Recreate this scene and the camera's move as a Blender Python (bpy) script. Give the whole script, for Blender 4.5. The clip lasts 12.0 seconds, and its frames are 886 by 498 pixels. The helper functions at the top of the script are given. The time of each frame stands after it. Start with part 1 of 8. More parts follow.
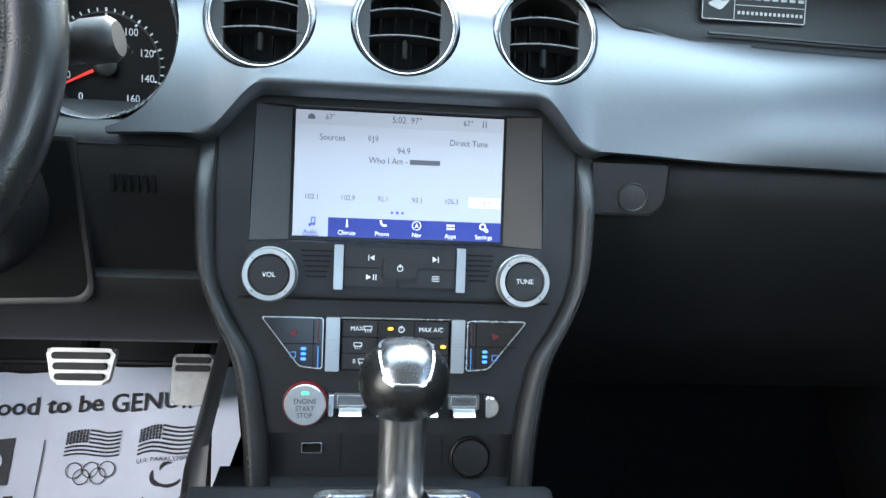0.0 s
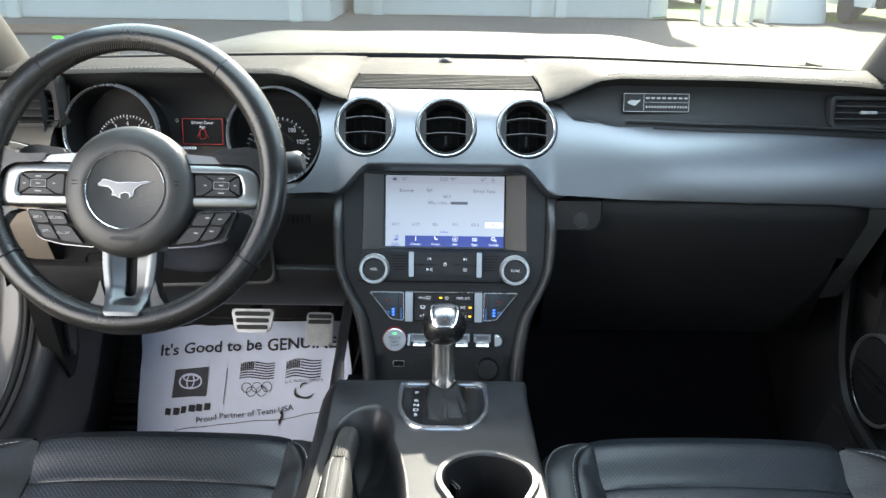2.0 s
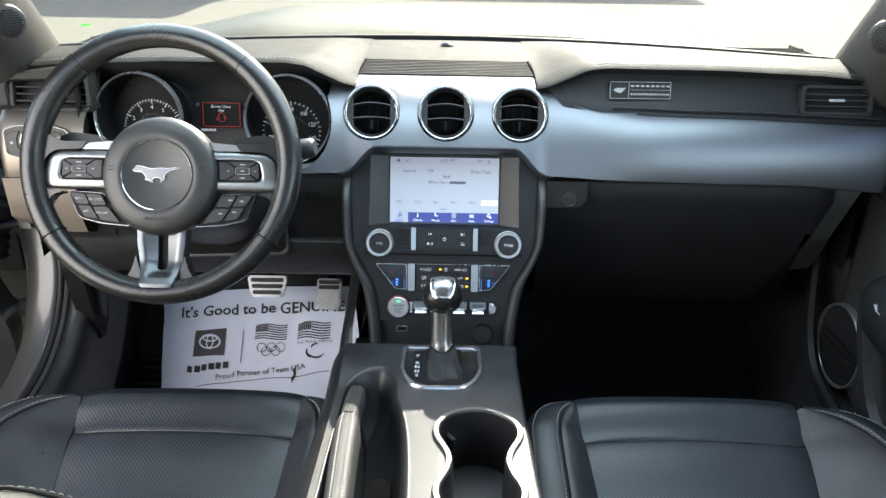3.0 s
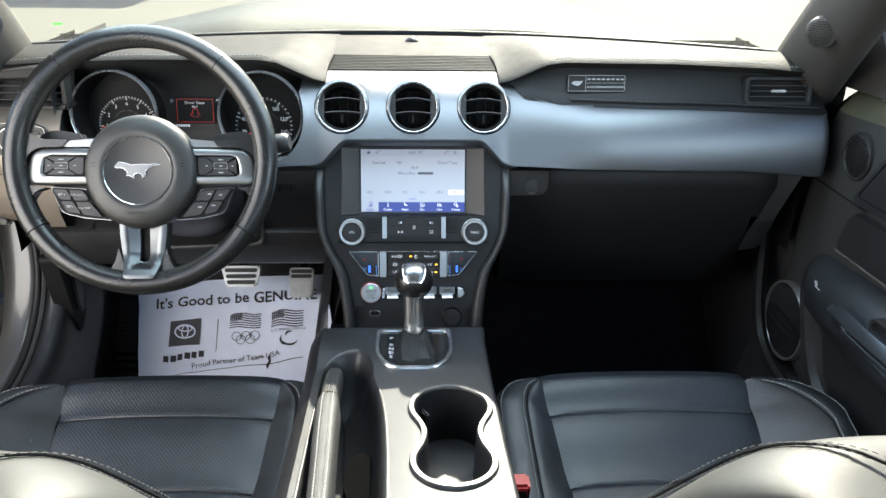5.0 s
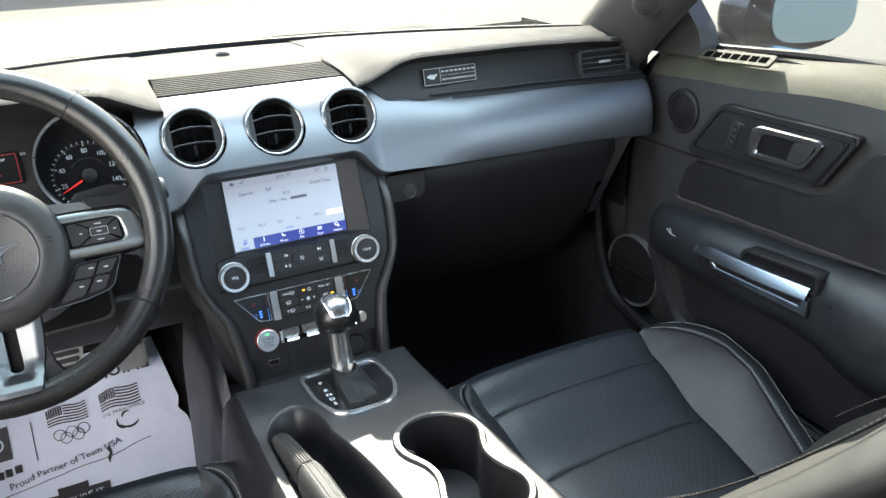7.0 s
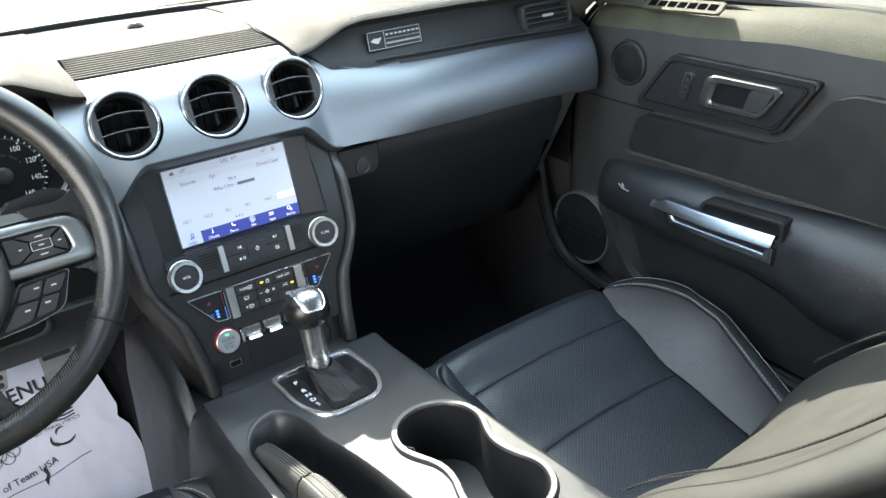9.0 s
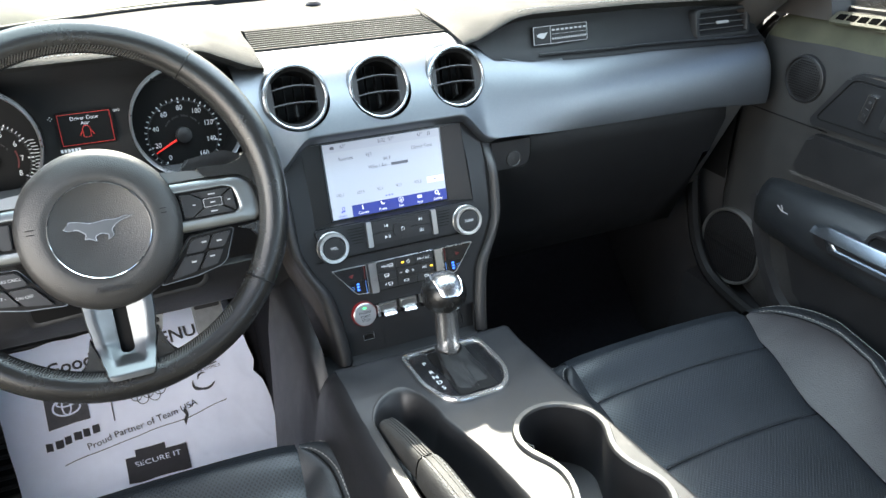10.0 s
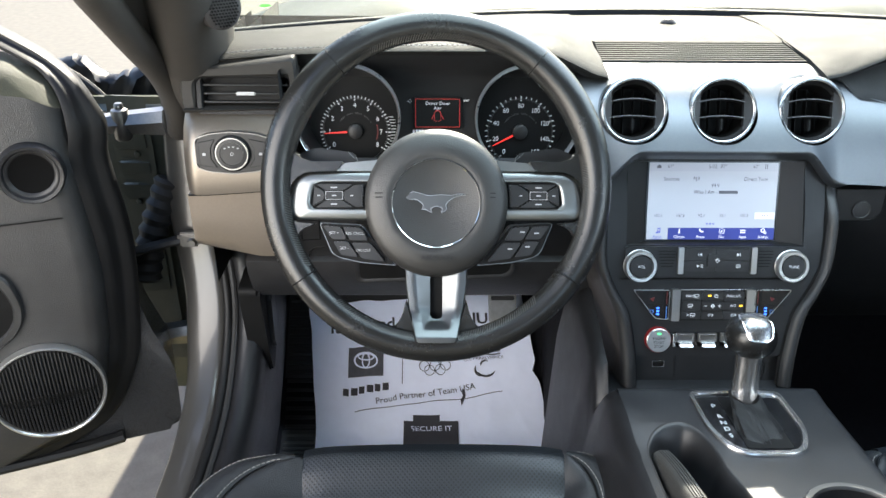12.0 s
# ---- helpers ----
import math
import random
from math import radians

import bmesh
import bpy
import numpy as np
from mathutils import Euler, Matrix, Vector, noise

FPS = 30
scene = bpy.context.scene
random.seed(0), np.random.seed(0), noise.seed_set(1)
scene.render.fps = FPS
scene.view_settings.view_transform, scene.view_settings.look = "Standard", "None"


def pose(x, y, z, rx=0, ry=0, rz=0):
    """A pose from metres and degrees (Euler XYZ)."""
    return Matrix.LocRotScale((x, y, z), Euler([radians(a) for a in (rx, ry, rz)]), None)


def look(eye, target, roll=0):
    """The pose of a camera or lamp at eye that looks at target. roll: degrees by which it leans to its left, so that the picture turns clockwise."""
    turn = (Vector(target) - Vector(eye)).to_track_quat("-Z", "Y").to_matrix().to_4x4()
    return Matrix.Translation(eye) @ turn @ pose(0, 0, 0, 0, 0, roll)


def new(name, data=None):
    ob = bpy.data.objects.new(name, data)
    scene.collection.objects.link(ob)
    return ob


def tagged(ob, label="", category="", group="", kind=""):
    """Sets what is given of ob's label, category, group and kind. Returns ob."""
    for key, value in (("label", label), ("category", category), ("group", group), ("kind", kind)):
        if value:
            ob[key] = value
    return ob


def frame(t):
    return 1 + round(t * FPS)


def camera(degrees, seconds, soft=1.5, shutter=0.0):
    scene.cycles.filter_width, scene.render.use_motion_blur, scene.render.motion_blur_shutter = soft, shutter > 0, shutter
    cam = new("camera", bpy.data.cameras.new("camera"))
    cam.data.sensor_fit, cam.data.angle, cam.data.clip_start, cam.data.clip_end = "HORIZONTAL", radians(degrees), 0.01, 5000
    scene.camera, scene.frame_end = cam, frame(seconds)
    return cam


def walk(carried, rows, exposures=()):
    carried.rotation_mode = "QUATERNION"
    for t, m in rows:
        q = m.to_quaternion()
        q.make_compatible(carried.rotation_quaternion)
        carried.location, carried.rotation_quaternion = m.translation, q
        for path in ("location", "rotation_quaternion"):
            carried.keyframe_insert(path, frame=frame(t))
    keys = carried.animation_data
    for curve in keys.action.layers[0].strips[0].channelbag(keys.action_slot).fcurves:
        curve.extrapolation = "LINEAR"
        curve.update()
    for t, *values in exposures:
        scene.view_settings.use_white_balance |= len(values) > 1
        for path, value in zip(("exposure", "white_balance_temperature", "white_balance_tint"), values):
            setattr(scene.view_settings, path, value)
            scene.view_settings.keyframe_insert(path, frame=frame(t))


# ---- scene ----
cam = camera(59.6, 12.0)
PATH = [
    (0, (-0.032, 0.004, 0.894), (0.182, 1.901, 0.3), 3.8),
    (0.5, (-0.045, -0.134, 0.953), (0.065, 1.781, 0.386), 2.1),
    (1, (-0.038, -0.267, 1.005), (0.035, 1.642, 0.412), 0.8),
    (1.5, (-0.027, -0.365, 1.058), (0.014, 1.529, 0.417), 0.9),
    (2, (-0.009, -0.456, 1.112), (0.003, 1.415, 0.407), 0.9),
    (2.5, (-0.006, -0.513, 1.154), (-0.005, 1.336, 0.39), 0.9),
    (3, (0.0, -0.547, 1.18), (-0.001, 1.282, 0.371), 1.0),
    (5, (-0.01, -0.605, 1.205), (0.082, 1.209, 0.369), 1.1),
    (5.5, (-0.062, -0.581, 1.2), (0.155, 1.224, 0.367), 0.7),
    (6, (-0.135, -0.527, 1.198), (0.262, 1.246, 0.363), 0.2),
    (6.5, (-0.227, -0.482, 1.186), (0.387, 1.23, 0.352), -0.4),
    (7, (-0.295, -0.445, 1.188), (0.535, 1.173, 0.355), -1.0),
    (7.2, (-0.311, -0.413, 1.183), (0.601, 1.163, 0.355), -1.4),
    (8.8, (-0.346, -0.327, 1.19), (0.705, 1.094, 0.254), -2.1),
    (9, (-0.348, -0.326, 1.19), (0.682, 1.105, 0.247), -1.8),
    (9.5, (-0.351, -0.328, 1.194), (0.571, 1.167, 0.237), -1.1),
    (10, (-0.364, -0.319, 1.191), (0.378, 1.276, 0.238), -0.0),
    (10.5, (-0.385, -0.324, 1.184), (0.103, 1.375, 0.248), 0.8),
    (11, (-0.39, -0.328, 1.183), (-0.134, 1.424, 0.253), 1.2),
    (11.5, (-0.391, -0.329, 1.179), (-0.28, 1.445, 0.262), 1.0),
    (12, (-0.388, -0.324, 1.177), (-0.359, 1.459, 0.271), 0.5),
]
walk(cam, [(t, look(eye, target, roll)) for t, eye, target, roll in PATH], exposures=[(0, 2.38, 6250, 8), (0.6, 2.20, 6400, 9), (1.2, 2.03, 6480, 10), (7.2, 2.08, 6480, 10), (9, 2.28, 6480, 10), (11, 2.33, 6480, 10), (12, 2.16, 6480, 10)])

# ---- world, sun and added daylight fill ----
SUN_EL, SUN_ROT = 38.0, 14.0
sky_world = bpy.data.worlds.new("sky")
scene.world = sky_world
sky_world.use_nodes = True
wn = sky_world.node_tree.nodes
sky_tex = wn.new("ShaderNodeTexSky")
sky_tex.sky_type = "NISHITA"
sky_tex.sun_disc = False
sky_tex.sun_elevation, sky_tex.sun_rotation = radians(SUN_EL), radians(SUN_ROT)
sky_tex.dust_density = 2.0
wn["Background"].inputs["Strength"].default_value = 0.135
sky_world.node_tree.links.new(sky_tex.outputs["Color"], wn["Background"].inputs["Color"])
sun_data = bpy.data.lights.new("sun", "SUN")
sun_data.energy, sun_data.angle, sun_data.color = 4.4, radians(0.53), (1.0, 0.95, 0.80)
sun = new("sun", sun_data)
sun_way = Vector((math.sin(radians(SUN_ROT)) * math.cos(radians(SUN_EL)), math.cos(radians(SUN_ROT)) * math.cos(radians(SUN_EL)), math.sin(radians(SUN_EL))))
sun.matrix_world = look(sun_way * 30, (0, 0, 0))


def opening_light(name, eye, target, w, h, power, colour):
    """An added area lamp that boosts the daylight through an opening of the car."""
    d = bpy.data.lights.new(name, "AREA")
    d.shape, d.size, d.size_y, d.energy, d.color = "RECTANGLE", w, h, power, colour
    o = new(name, d)
    o.matrix_world = look(eye, target)
    return o


opening_light("open_door_fill", (-1.00, -0.15, 0.92), (0.1, 0.35, 0.50), 0.9, 0.75, 4.7, (1.0, 0.92, 0.82))
opening_light("windshield_fill", (0.0, 0.50, 1.205), (0.0, 0.18, 0.62), 1.05, 0.42, 2.5, (0.70, 0.87, 1.0))
opening_light("rear_window_fill", (0.0, -1.38, 1.14), (0, 0.3, 0.8), 1.1, 0.32, 0.35, (0.62, 0.80, 1.0))
opening_light("side_window_fill", (0.83, -0.35, 1.10), (0.0, 0.3, 0.7), 0.55, 0.24, 1.1, (0.80, 0.91, 1.0))


# ---- materials ----
def make(name, base, rough=0.5, metal=0.0, var=0.18, scale=30.0, bump=0.0, bscale=400.0, grain="noise", coat=0.0, glow=0.0, spec=0.5, rvar=0.12, stretch=(1, 1, 1), sheen=0.0):
    m = bpy.data.materials.new(name)
    m.use_nodes = True
    nt = m.node_tree
    b = nt.nodes["Principled BSDF"]
    co = nt.nodes.new("ShaderNodeTexCoord")
    mp = nt.nodes.new("ShaderNodeMapping")
    mp.inputs["Scale"].default_value = stretch
    nt.links.new(co.outputs["Object"], mp.inputs["Vector"])
    n1 = nt.nodes.new("ShaderNodeTexNoise")
    n1.inputs["Scale"].default_value, n1.inputs["Detail"].default_value = scale, 5
    nt.links.new(mp.outputs["Vector"], n1.inputs["Vector"])
    n2 = nt.nodes.new("ShaderNodeTexNoise")
    n2.inputs["Scale"].default_value, n2.inputs["Detail"].default_value = scale * 9, 3
    nt.links.new(mp.outputs["Vector"], n2.inputs["Vector"])
    add = nt.nodes.new("ShaderNodeMath")
    add.operation = "MULTIPLY_ADD"
    add.inputs[1].default_value = 0.4
    nt.links.new(n2.outputs["Fac"], add.inputs[0])
    nt.links.new(n1.outputs["Fac"], add.inputs[2])
    rng = nt.nodes.new("ShaderNodeMapRange")
    rng.inputs["From Min"].default_value, rng.inputs["From Max"].default_value = 0.4, 1.0
    nt.links.new(add.outputs[0], rng.inputs["Value"])
    mix = nt.nodes.new("ShaderNodeMix")
    mix.data_type = "RGBA"
    mix.inputs["A"].default_value = (*[c * (1 - var) for c in base], 1)
    mix.inputs["B"].default_value = (*[min(1, c * (1 + var)) for c in base], 1)
    nt.links.new(rng.outputs["Result"], mix.inputs["Factor"])
    rr = nt.nodes.new("ShaderNodeMapRange")
    rr.inputs["To Min"].default_value, rr.inputs["To Max"].default_value = max(0.02, rough - rvar * rough), min(1, rough + rvar * rough)
    nt.links.new(rng.outputs["Result"], rr.inputs["Value"])
    nt.links.new(rr.outputs["Result"], b.inputs["Roughness"])
    colour = mix.outputs["Result"]
    b.inputs["Metallic"].default_value = metal
    b.inputs["Specular IOR Level"].default_value = spec
    b.inputs["Coat Weight"].default_value = coat
    b.inputs["Sheen Weight"].default_value = sheen
    b.inputs["Coat Roughness"].default_value = 0.08
    height = None
    if grain == "leather":
        v = nt.nodes.new("ShaderNodeTexVoronoi")
        v.inputs["Scale"].default_value = bscale
        nt.links.new(mp.outputs["Vector"], v.inputs["Vector"])
        height = v.outputs["Distance"]
    elif grain == "perf":
        rot = nt.nodes.new("ShaderNodeMapping")
        rot.inputs["Rotation"].default_value = (0, 0, radians(45))
        nt.links.new(co.outputs["Object"], rot.inputs["Vector"])
        v = nt.nodes.new("ShaderNodeTexVoronoi")
        v.voronoi_dimensions = "2D"
        v.inputs["Scale"].default_value, v.inputs["Randomness"].default_value = bscale, 0.0
        nt.links.new(rot.outputs["Vector"], v.inputs["Vector"])
        dot = nt.nodes.new("ShaderNodeMapRange")
        dot.inputs["From Min"].default_value, dot.inputs["From Max"].default_value = 0.24, 0.36
        nt.links.new(v.outputs["Distance"], dot.inputs["Value"])
        hole = nt.nodes.new("ShaderNodeMix")
        hole.data_type = "RGBA"
        hole.inputs["A"].default_value = (0.002, 0.002, 0.002, 1)
        nt.links.new(dot.outputs["Result"], hole.inputs["Factor"])
        nt.links.new(colour, hole.inputs["B"])
        colour, height = hole.outputs["Result"], dot.outputs["Result"]
    elif bump:
        n3 = nt.nodes.new("ShaderNodeTexNoise")
        n3.inputs["Scale"].default_value, n3.inputs["Detail"].default_value = bscale, 2
        nt.links.new(mp.outputs["Vector"], n3.inputs["Vector"])
        height = n3.outputs["Fac"]
    nt.links.new(colour, b.inputs["Base Color"])
    if bump:
        bp = nt.nodes.new("ShaderNodeBump")
        bp.inputs["Strength"].default_value, bp.inputs["Distance"].default_value = bump, 0.001
        nt.links.new(height, bp.inputs["Height"])
        nt.links.new(bp.outputs["Normal"], b.inputs["Normal"])
    if glow:
        nt.links.new(colour, b.inputs["Emission Color"])
        b.inputs["Emission Strength"].default_value = glow
    return m


SOFT = make("soft_dash_black", (0.017, 0.017, 0.0172), 0.42, bump=0.25, bscale=900, grain="leather", var=0.2)
PADTOP = make("stitched_dash_top", (0.020, 0.020, 0.0185), 0.66, spec=0.17, bump=0.45, bscale=700, grain="leather", var=0.25)
PLASTIC = make("black_plastic", (0.014, 0.014, 0.0145), 0.40, spec=0.38, bump=0.15, bscale=1400, var=0.2)
HARD = make("dark_grey_plastic", (0.019, 0.0188, 0.0195), 0.42, spec=0.42, bump=0.22, bscale=1300, var=0.25)
# black plastic, also put in as the shade of holes and slots
DEEP = make("black_plastic_and_hole_shade", (0.005, 0.005, 0.005), 0.6, var=0.3, spec=0.16)
GLOSS = make("gloss_black", (0.008, 0.008, 0.009), 0.18, var=0.2)
FACE = make("satin_stack_plastic", (0.012, 0.0125, 0.0134), 0.42, spec=0.32, bump=0.1, bscale=1600, var=0.15)
CONSOLE = make("satin_console_plastic", (0.014, 0.0147, 0.0162), 0.44, bump=0.18, bscale=1500, var=0.25, spec=0.42, rvar=0.25, scale=14)
BAND = make("brushed_aluminium_trim", (0.160, 0.170, 0.180), 0.45, metal=0.93, var=0.05, scale=300, rvar=0.06)
CHROME = make("satin_chrome", (0.66, 0.66, 0.66), 0.24, metal=1.0, var=0.03, rvar=0.03)
BRIGHT = make("polished_chrome", (0.82, 0.82, 0.82), 0.08, metal=1.0, var=0.03, rvar=0.03)
SATIN = make("satin_silver_paint", (0.40, 0.40, 0.39), 0.28, metal=0.9, var=0.03, rvar=0.03)
BACKSKIN = make("fine_grain_leather", (0.021, 0.021, 0.0175), 0.58, spec=0.5, bump=0.14, bscale=1300, grain="leather", var=0.2)
# aluminium like the band; warm light off the ground is put into its colour
WARMLIT = make("warm_lit_trim", (0.20, 0.168, 0.135), 0.42, metal=0.5, var=0.06, scale=300)
# black leather; some of the sky's blue is put into its colour
LEATHER = make("black_leather", (0.015, 0.0168, 0.0185), 0.36, bump=0.4, bscale=700, grain="leather", var=0.25, rvar=0.25)
WHEELSKIN = make("steering_wheel_leather", (0.011, 0.011, 0.0105), 0.26, bump=0.12, bscale=900, grain="leather", var=0.25)
# black leather too, with more of the blue skylight put into the colour
PERF = make("perforated_leather", (0.0165, 0.0205, 0.0250), 0.40, bump=0.45, bscale=240, grain="perf", var=0.22)
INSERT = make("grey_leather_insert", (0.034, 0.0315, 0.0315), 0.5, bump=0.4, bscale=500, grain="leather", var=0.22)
THREAD = make("pale_stitch_thread", (0.28, 0.27, 0.255), 0.8, var=0.15, scale=300)
CARPET = make("black_carpet", (0.010, 0.010, 0.012), 0.95, bump=0.8, bscale=600, var=0.4, scale=80, spec=0.1)
# white paper with the blue skylight on it put into the colour
PAPER = make("sky_tinted_floor_paper", (0.76, 0.81, 0.95), 0.8, var=0.05, scale=8, bump=0.8, bscale=26)
INK = make("dark_ink", (0.035, 0.035, 0.04), 0.8, var=0.25, scale=120)
INKGREY = make("grey_ink", (0.07, 0.07, 0.078), 0.8, var=0.3, scale=90)
RUBBER = make("black_rubber", (0.012, 0.012, 0.012), 0.65, bump=0.2, bscale=500)
SEALM = make("door_seal_rubber", (0.007, 0.007, 0.007), 0.48, spec=0.28)
BODY = make("dark_grey_car_paint", (0.055, 0.056, 0.058), 0.28, metal=0.6, coat=0.6, var=0.08, scale=900)
SILLTRIM = make("black_sill_plastic", (0.0095, 0.0095, 0.0105), 0.40, spec=0.4, bump=0.2, bscale=1300, var=0.25)
JAMB = make("painted_door_jamb", (0.058, 0.055, 0.050), 0.38, metal=0.35, coat=0.5, var=0.03, rvar=0.03, scale=8)
METAL = make("bare_bracket_metal", (0.24, 0.235, 0.225), 0.36, metal=0.9, var=0.25)
HEADLINER = make("grey_headliner", (0.16, 0.16, 0.16), 0.9, bump=0.3, bscale=900, var=0.08)
LED_B = make("blue_indicator", (0.05, 0.2, 1.0), 0.5, glow=0.45, var=0.02)
LED_Y = make("amber_indicator", (1.0, 0.55, 0.03), 0.5, glow=0.35, var=0.02)
LED_G = make("green_indicator", (0.1, 1.0, 0.3), 0.5, glow=0.25, var=0.02)
RED = make("red_marking", (0.09, 0.006, 0.006), 0.5, glow=0.0, var=0.05)
REDGLOW = make("red_display_line", (0.8, 0.03, 0.02), 0.5, glow=0.14, var=0.05)
BLUEMARK = make("blue_marking", (0.08, 0.22, 0.6), 0.5, var=0.05)
REDDARK = make("red_plastic", (0.34, 0.012, 0.014), 0.35, var=0.15)
WHITE = make("white_marking", (0.72, 0.73, 0.74), 0.6, var=0.05)
WHITEGLOW = make("lit_white_marking", (0.6, 0.62, 0.65), 0.6, glow=0.06, var=0.03)
SCREENW = make("lit_screen_white", (0.30, 0.322, 0.365), 0.2, glow=0.165, var=0.01)
SCREENH = make("lit_screen_header", (0.28, 0.30, 0.345), 0.2, glow=0.16, var=0.01)
SCREENB = make("lit_screen_blue", (0.02, 0.03, 0.16), 0.2, glow=0.22, var=0.12, scale=12)
SCREENT = make("screen_dark_text", (0.05, 0.055, 0.07), 0.4, glow=0.25, var=0.02)
SCREENK = make("screen_blue_text", (0.03, 0.04, 0.28), 0.4, glow=0.22, var=0.02)
SCREENI = make("screen_white_icons", (0.5, 0.52, 0.56), 0.4, glow=0.36, var=0.02)
HUBSKIN = make("airbag_cover_vinyl", (0.021, 0.0205, 0.0195), 0.40, bump=0.25, bscale=900, grain="leather", var=0.12)
# darker copy of the dash black: the weak light on these faces is put in
GLOVE = make("shaded_dash_black", (0.006, 0.006, 0.0063), 0.55, spec=0.35, bump=0.25, bscale=900, grain="leather", var=0.2)
RINGM = make("bright_gauge_ring", (0.62, 0.62, 0.62), 0.28, metal=0.9, var=0.03)
BOOTM = make("boot_leather", (0.0065, 0.0065, 0.0068), 0.52, spec=0.28, bump=0.5, bscale=600, grain="leather", var=0.3)
SHAFT = make("satin_lever_metal", (0.58, 0.57, 0.55), 0.20, metal=0.95, var=0.03, rvar=0.03)
LOWSPOKE = make("brushed_lower_spoke", (0.125, 0.132, 0.136), 0.36, metal=0.92, var=0.05, rvar=0.04)
CUPRIM = make("satin_grey_cup_rim", (0.10, 0.099, 0.096), 0.34, metal=0.6, var=0.08, rvar=0.08)
# aluminium like the band; brownish reflected light is put into its colour
ENDTRIM = make("end_trim_brown_reflection", (0.24, 0.235, 0.225), 0.36, metal=0.8, var=0.06)
BACKTHREAD = make("dull_seat_thread", (0.11, 0.105, 0.095), 0.8, var=0.1)
GREYMARK = make("grey_button_print", (0.30, 0.30, 0.31), 0.6, var=0.05)
DISPRED = make("dim_red_display_line", (0.45, 0.02, 0.015), 0.5, glow=0.045, var=0.05)
# grey trim with the warm light on it put into the colour
PILLARM = make("warm_lit_pillar_trim", (0.042, 0.038, 0.034), 0.6, bump=0.25, bscale=1300, var=0.2)
OLIVE = make("olive_grey_inner_metal", (0.085, 0.087, 0.066), 0.40, metal=0.3, coat=0.3, var=0.15)
SPOKEM = make("satin_spoke_paint", (0.235, 0.242, 0.238), 0.34, metal=0.9, var=0.04, rvar=0.04)
PULLM = make("blue_grey_satin_pull", (0.26, 0.29, 0.32), 0.24, metal=0.95, var=0.04, rvar=0.04)
REDRING = make("dark_red_ring", (0.16, 0.008, 0.010), 0.3, var=0.15)
KNOBM = make("satin_knob_ring", (0.50, 0.50, 0.485), 0.30, metal=0.9, var=0.08, scale=200, rvar=0.05)
# the car's dark paint with the olive of its reflections put into the colour
HOODM = make("hood_paint_olive_reflection", (0.060, 0.060, 0.050), 0.40, spec=0.25, var=0.08, scale=40)
SLOT = make("matte_shade_black", (0.004, 0.004, 0.004), 0.9, spec=0.0, var=0.2)
# same aluminium as BAND; the ground's warm reflection is put into the colour
BANDWARM = make("aluminium_warm_reflection", (0.200, 0.175, 0.145), 0.42, metal=0.8, var=0.05, scale=300, rvar=0.05)
SURROUNDM = make("matte_vent_surround", (0.026, 0.0245, 0.0225), 0.6, spec=0.25, bump=0.2, bscale=1200, var=0.2)
VENTRING = make("satin_vent_collar", (0.27, 0.28, 0.29), 0.26, metal=1.0, var=0.04, rvar=0.04)
VENTEDGE = make("grey_slat_edge", (0.055, 0.055, 0.056), 0.35, var=0.2)
DARKSATIN = make("dark_satin_handle", (0.17, 0.17, 0.168), 0.30, metal=0.9, var=0.05, rvar=0.05)
# black plastic with the open door's warm light put into the colour
STACKSIDE = make("warm_lit_stack_side", (0.036, 0.031, 0.027), 0.46, spec=0.4, bump=0.2, bscale=1200, var=0.2)
PEDALM = make("worn_pedal_metal", (0.27, 0.27, 0.265), 0.38, metal=0.85, var=0.18, scale=90, rvar=0.10)
CAPM = make("dark_satin_cap", (0.27, 0.27, 0.268), 0.27, metal=0.92, var=0.06, scale=120, rvar=0.05)
BRUSH = make("spun_aluminium", (0.46, 0.46, 0.455), 0.34, metal=0.92, var=0.10, scale=120, rvar=0.05)


def glass(name, dust, tint=(1, 1, 1)):
    m = bpy.data.materials.new(name)
    m.use_nodes = True
    nt = m.node_tree
    nt.nodes.remove(nt.nodes["Principled BSDF"])
    tr = nt.nodes.new("ShaderNodeBsdfTransparent")
    tr.inputs["Color"].default_value = (*tint, 1)
    gl = nt.nodes.new("ShaderNodeBsdfGlossy")
    gl.inputs["Roughness"].default_value = 0.02
    fr = nt.nodes.new("ShaderNodeFresnel")
    fr.inputs["IOR"].default_value = 1.45
    mx = nt.nodes.new("ShaderNodeMixShader")
    nt.links.new(fr.outputs["Fac"], mx.inputs["Fac"])
    nt.links.new(tr.outputs[0], mx.inputs[1])
    nt.links.new(gl.outputs[0], mx.inputs[2])
    out = mx
    if dust:
        no = nt.nodes.new("ShaderNodeTexNoise")
        no.inputs["Scale"].default_value, no.inputs["Detail"].default_value = 6, 6
        mr = nt.nodes.new("ShaderNodeMapRange")
        mr.inputs["To Min"].default_value, mr.inputs["To Max"].default_value = dust * 0.6, dust * 1.4
        nt.links.new(no.outputs["Fac"], mr.inputs["Value"])
        du = nt.nodes.new("ShaderNodeBsdfTranslucent")
        du.inputs["Color"].default_value = (0.9, 0.9, 0.85, 1)
        m2 = nt.nodes.new("ShaderNodeMixShader")
        nt.links.new(mr.outputs["Result"], m2.inputs["Fac"])
        nt.links.new(mx.outputs[0], m2.inputs[1])
        nt.links.new(du.outputs[0], m2.inputs[2])
        out = m2
    nt.links.new(out.outputs[0], nt.nodes["Material Output"].inputs["Surface"])
    return m


SHIELD = glass("dusty_windshield_glass", 0.022, (0.90, 0.95, 0.86))
PANE = glass("side_glass", 0.015, (0.9, 0.94, 0.9))
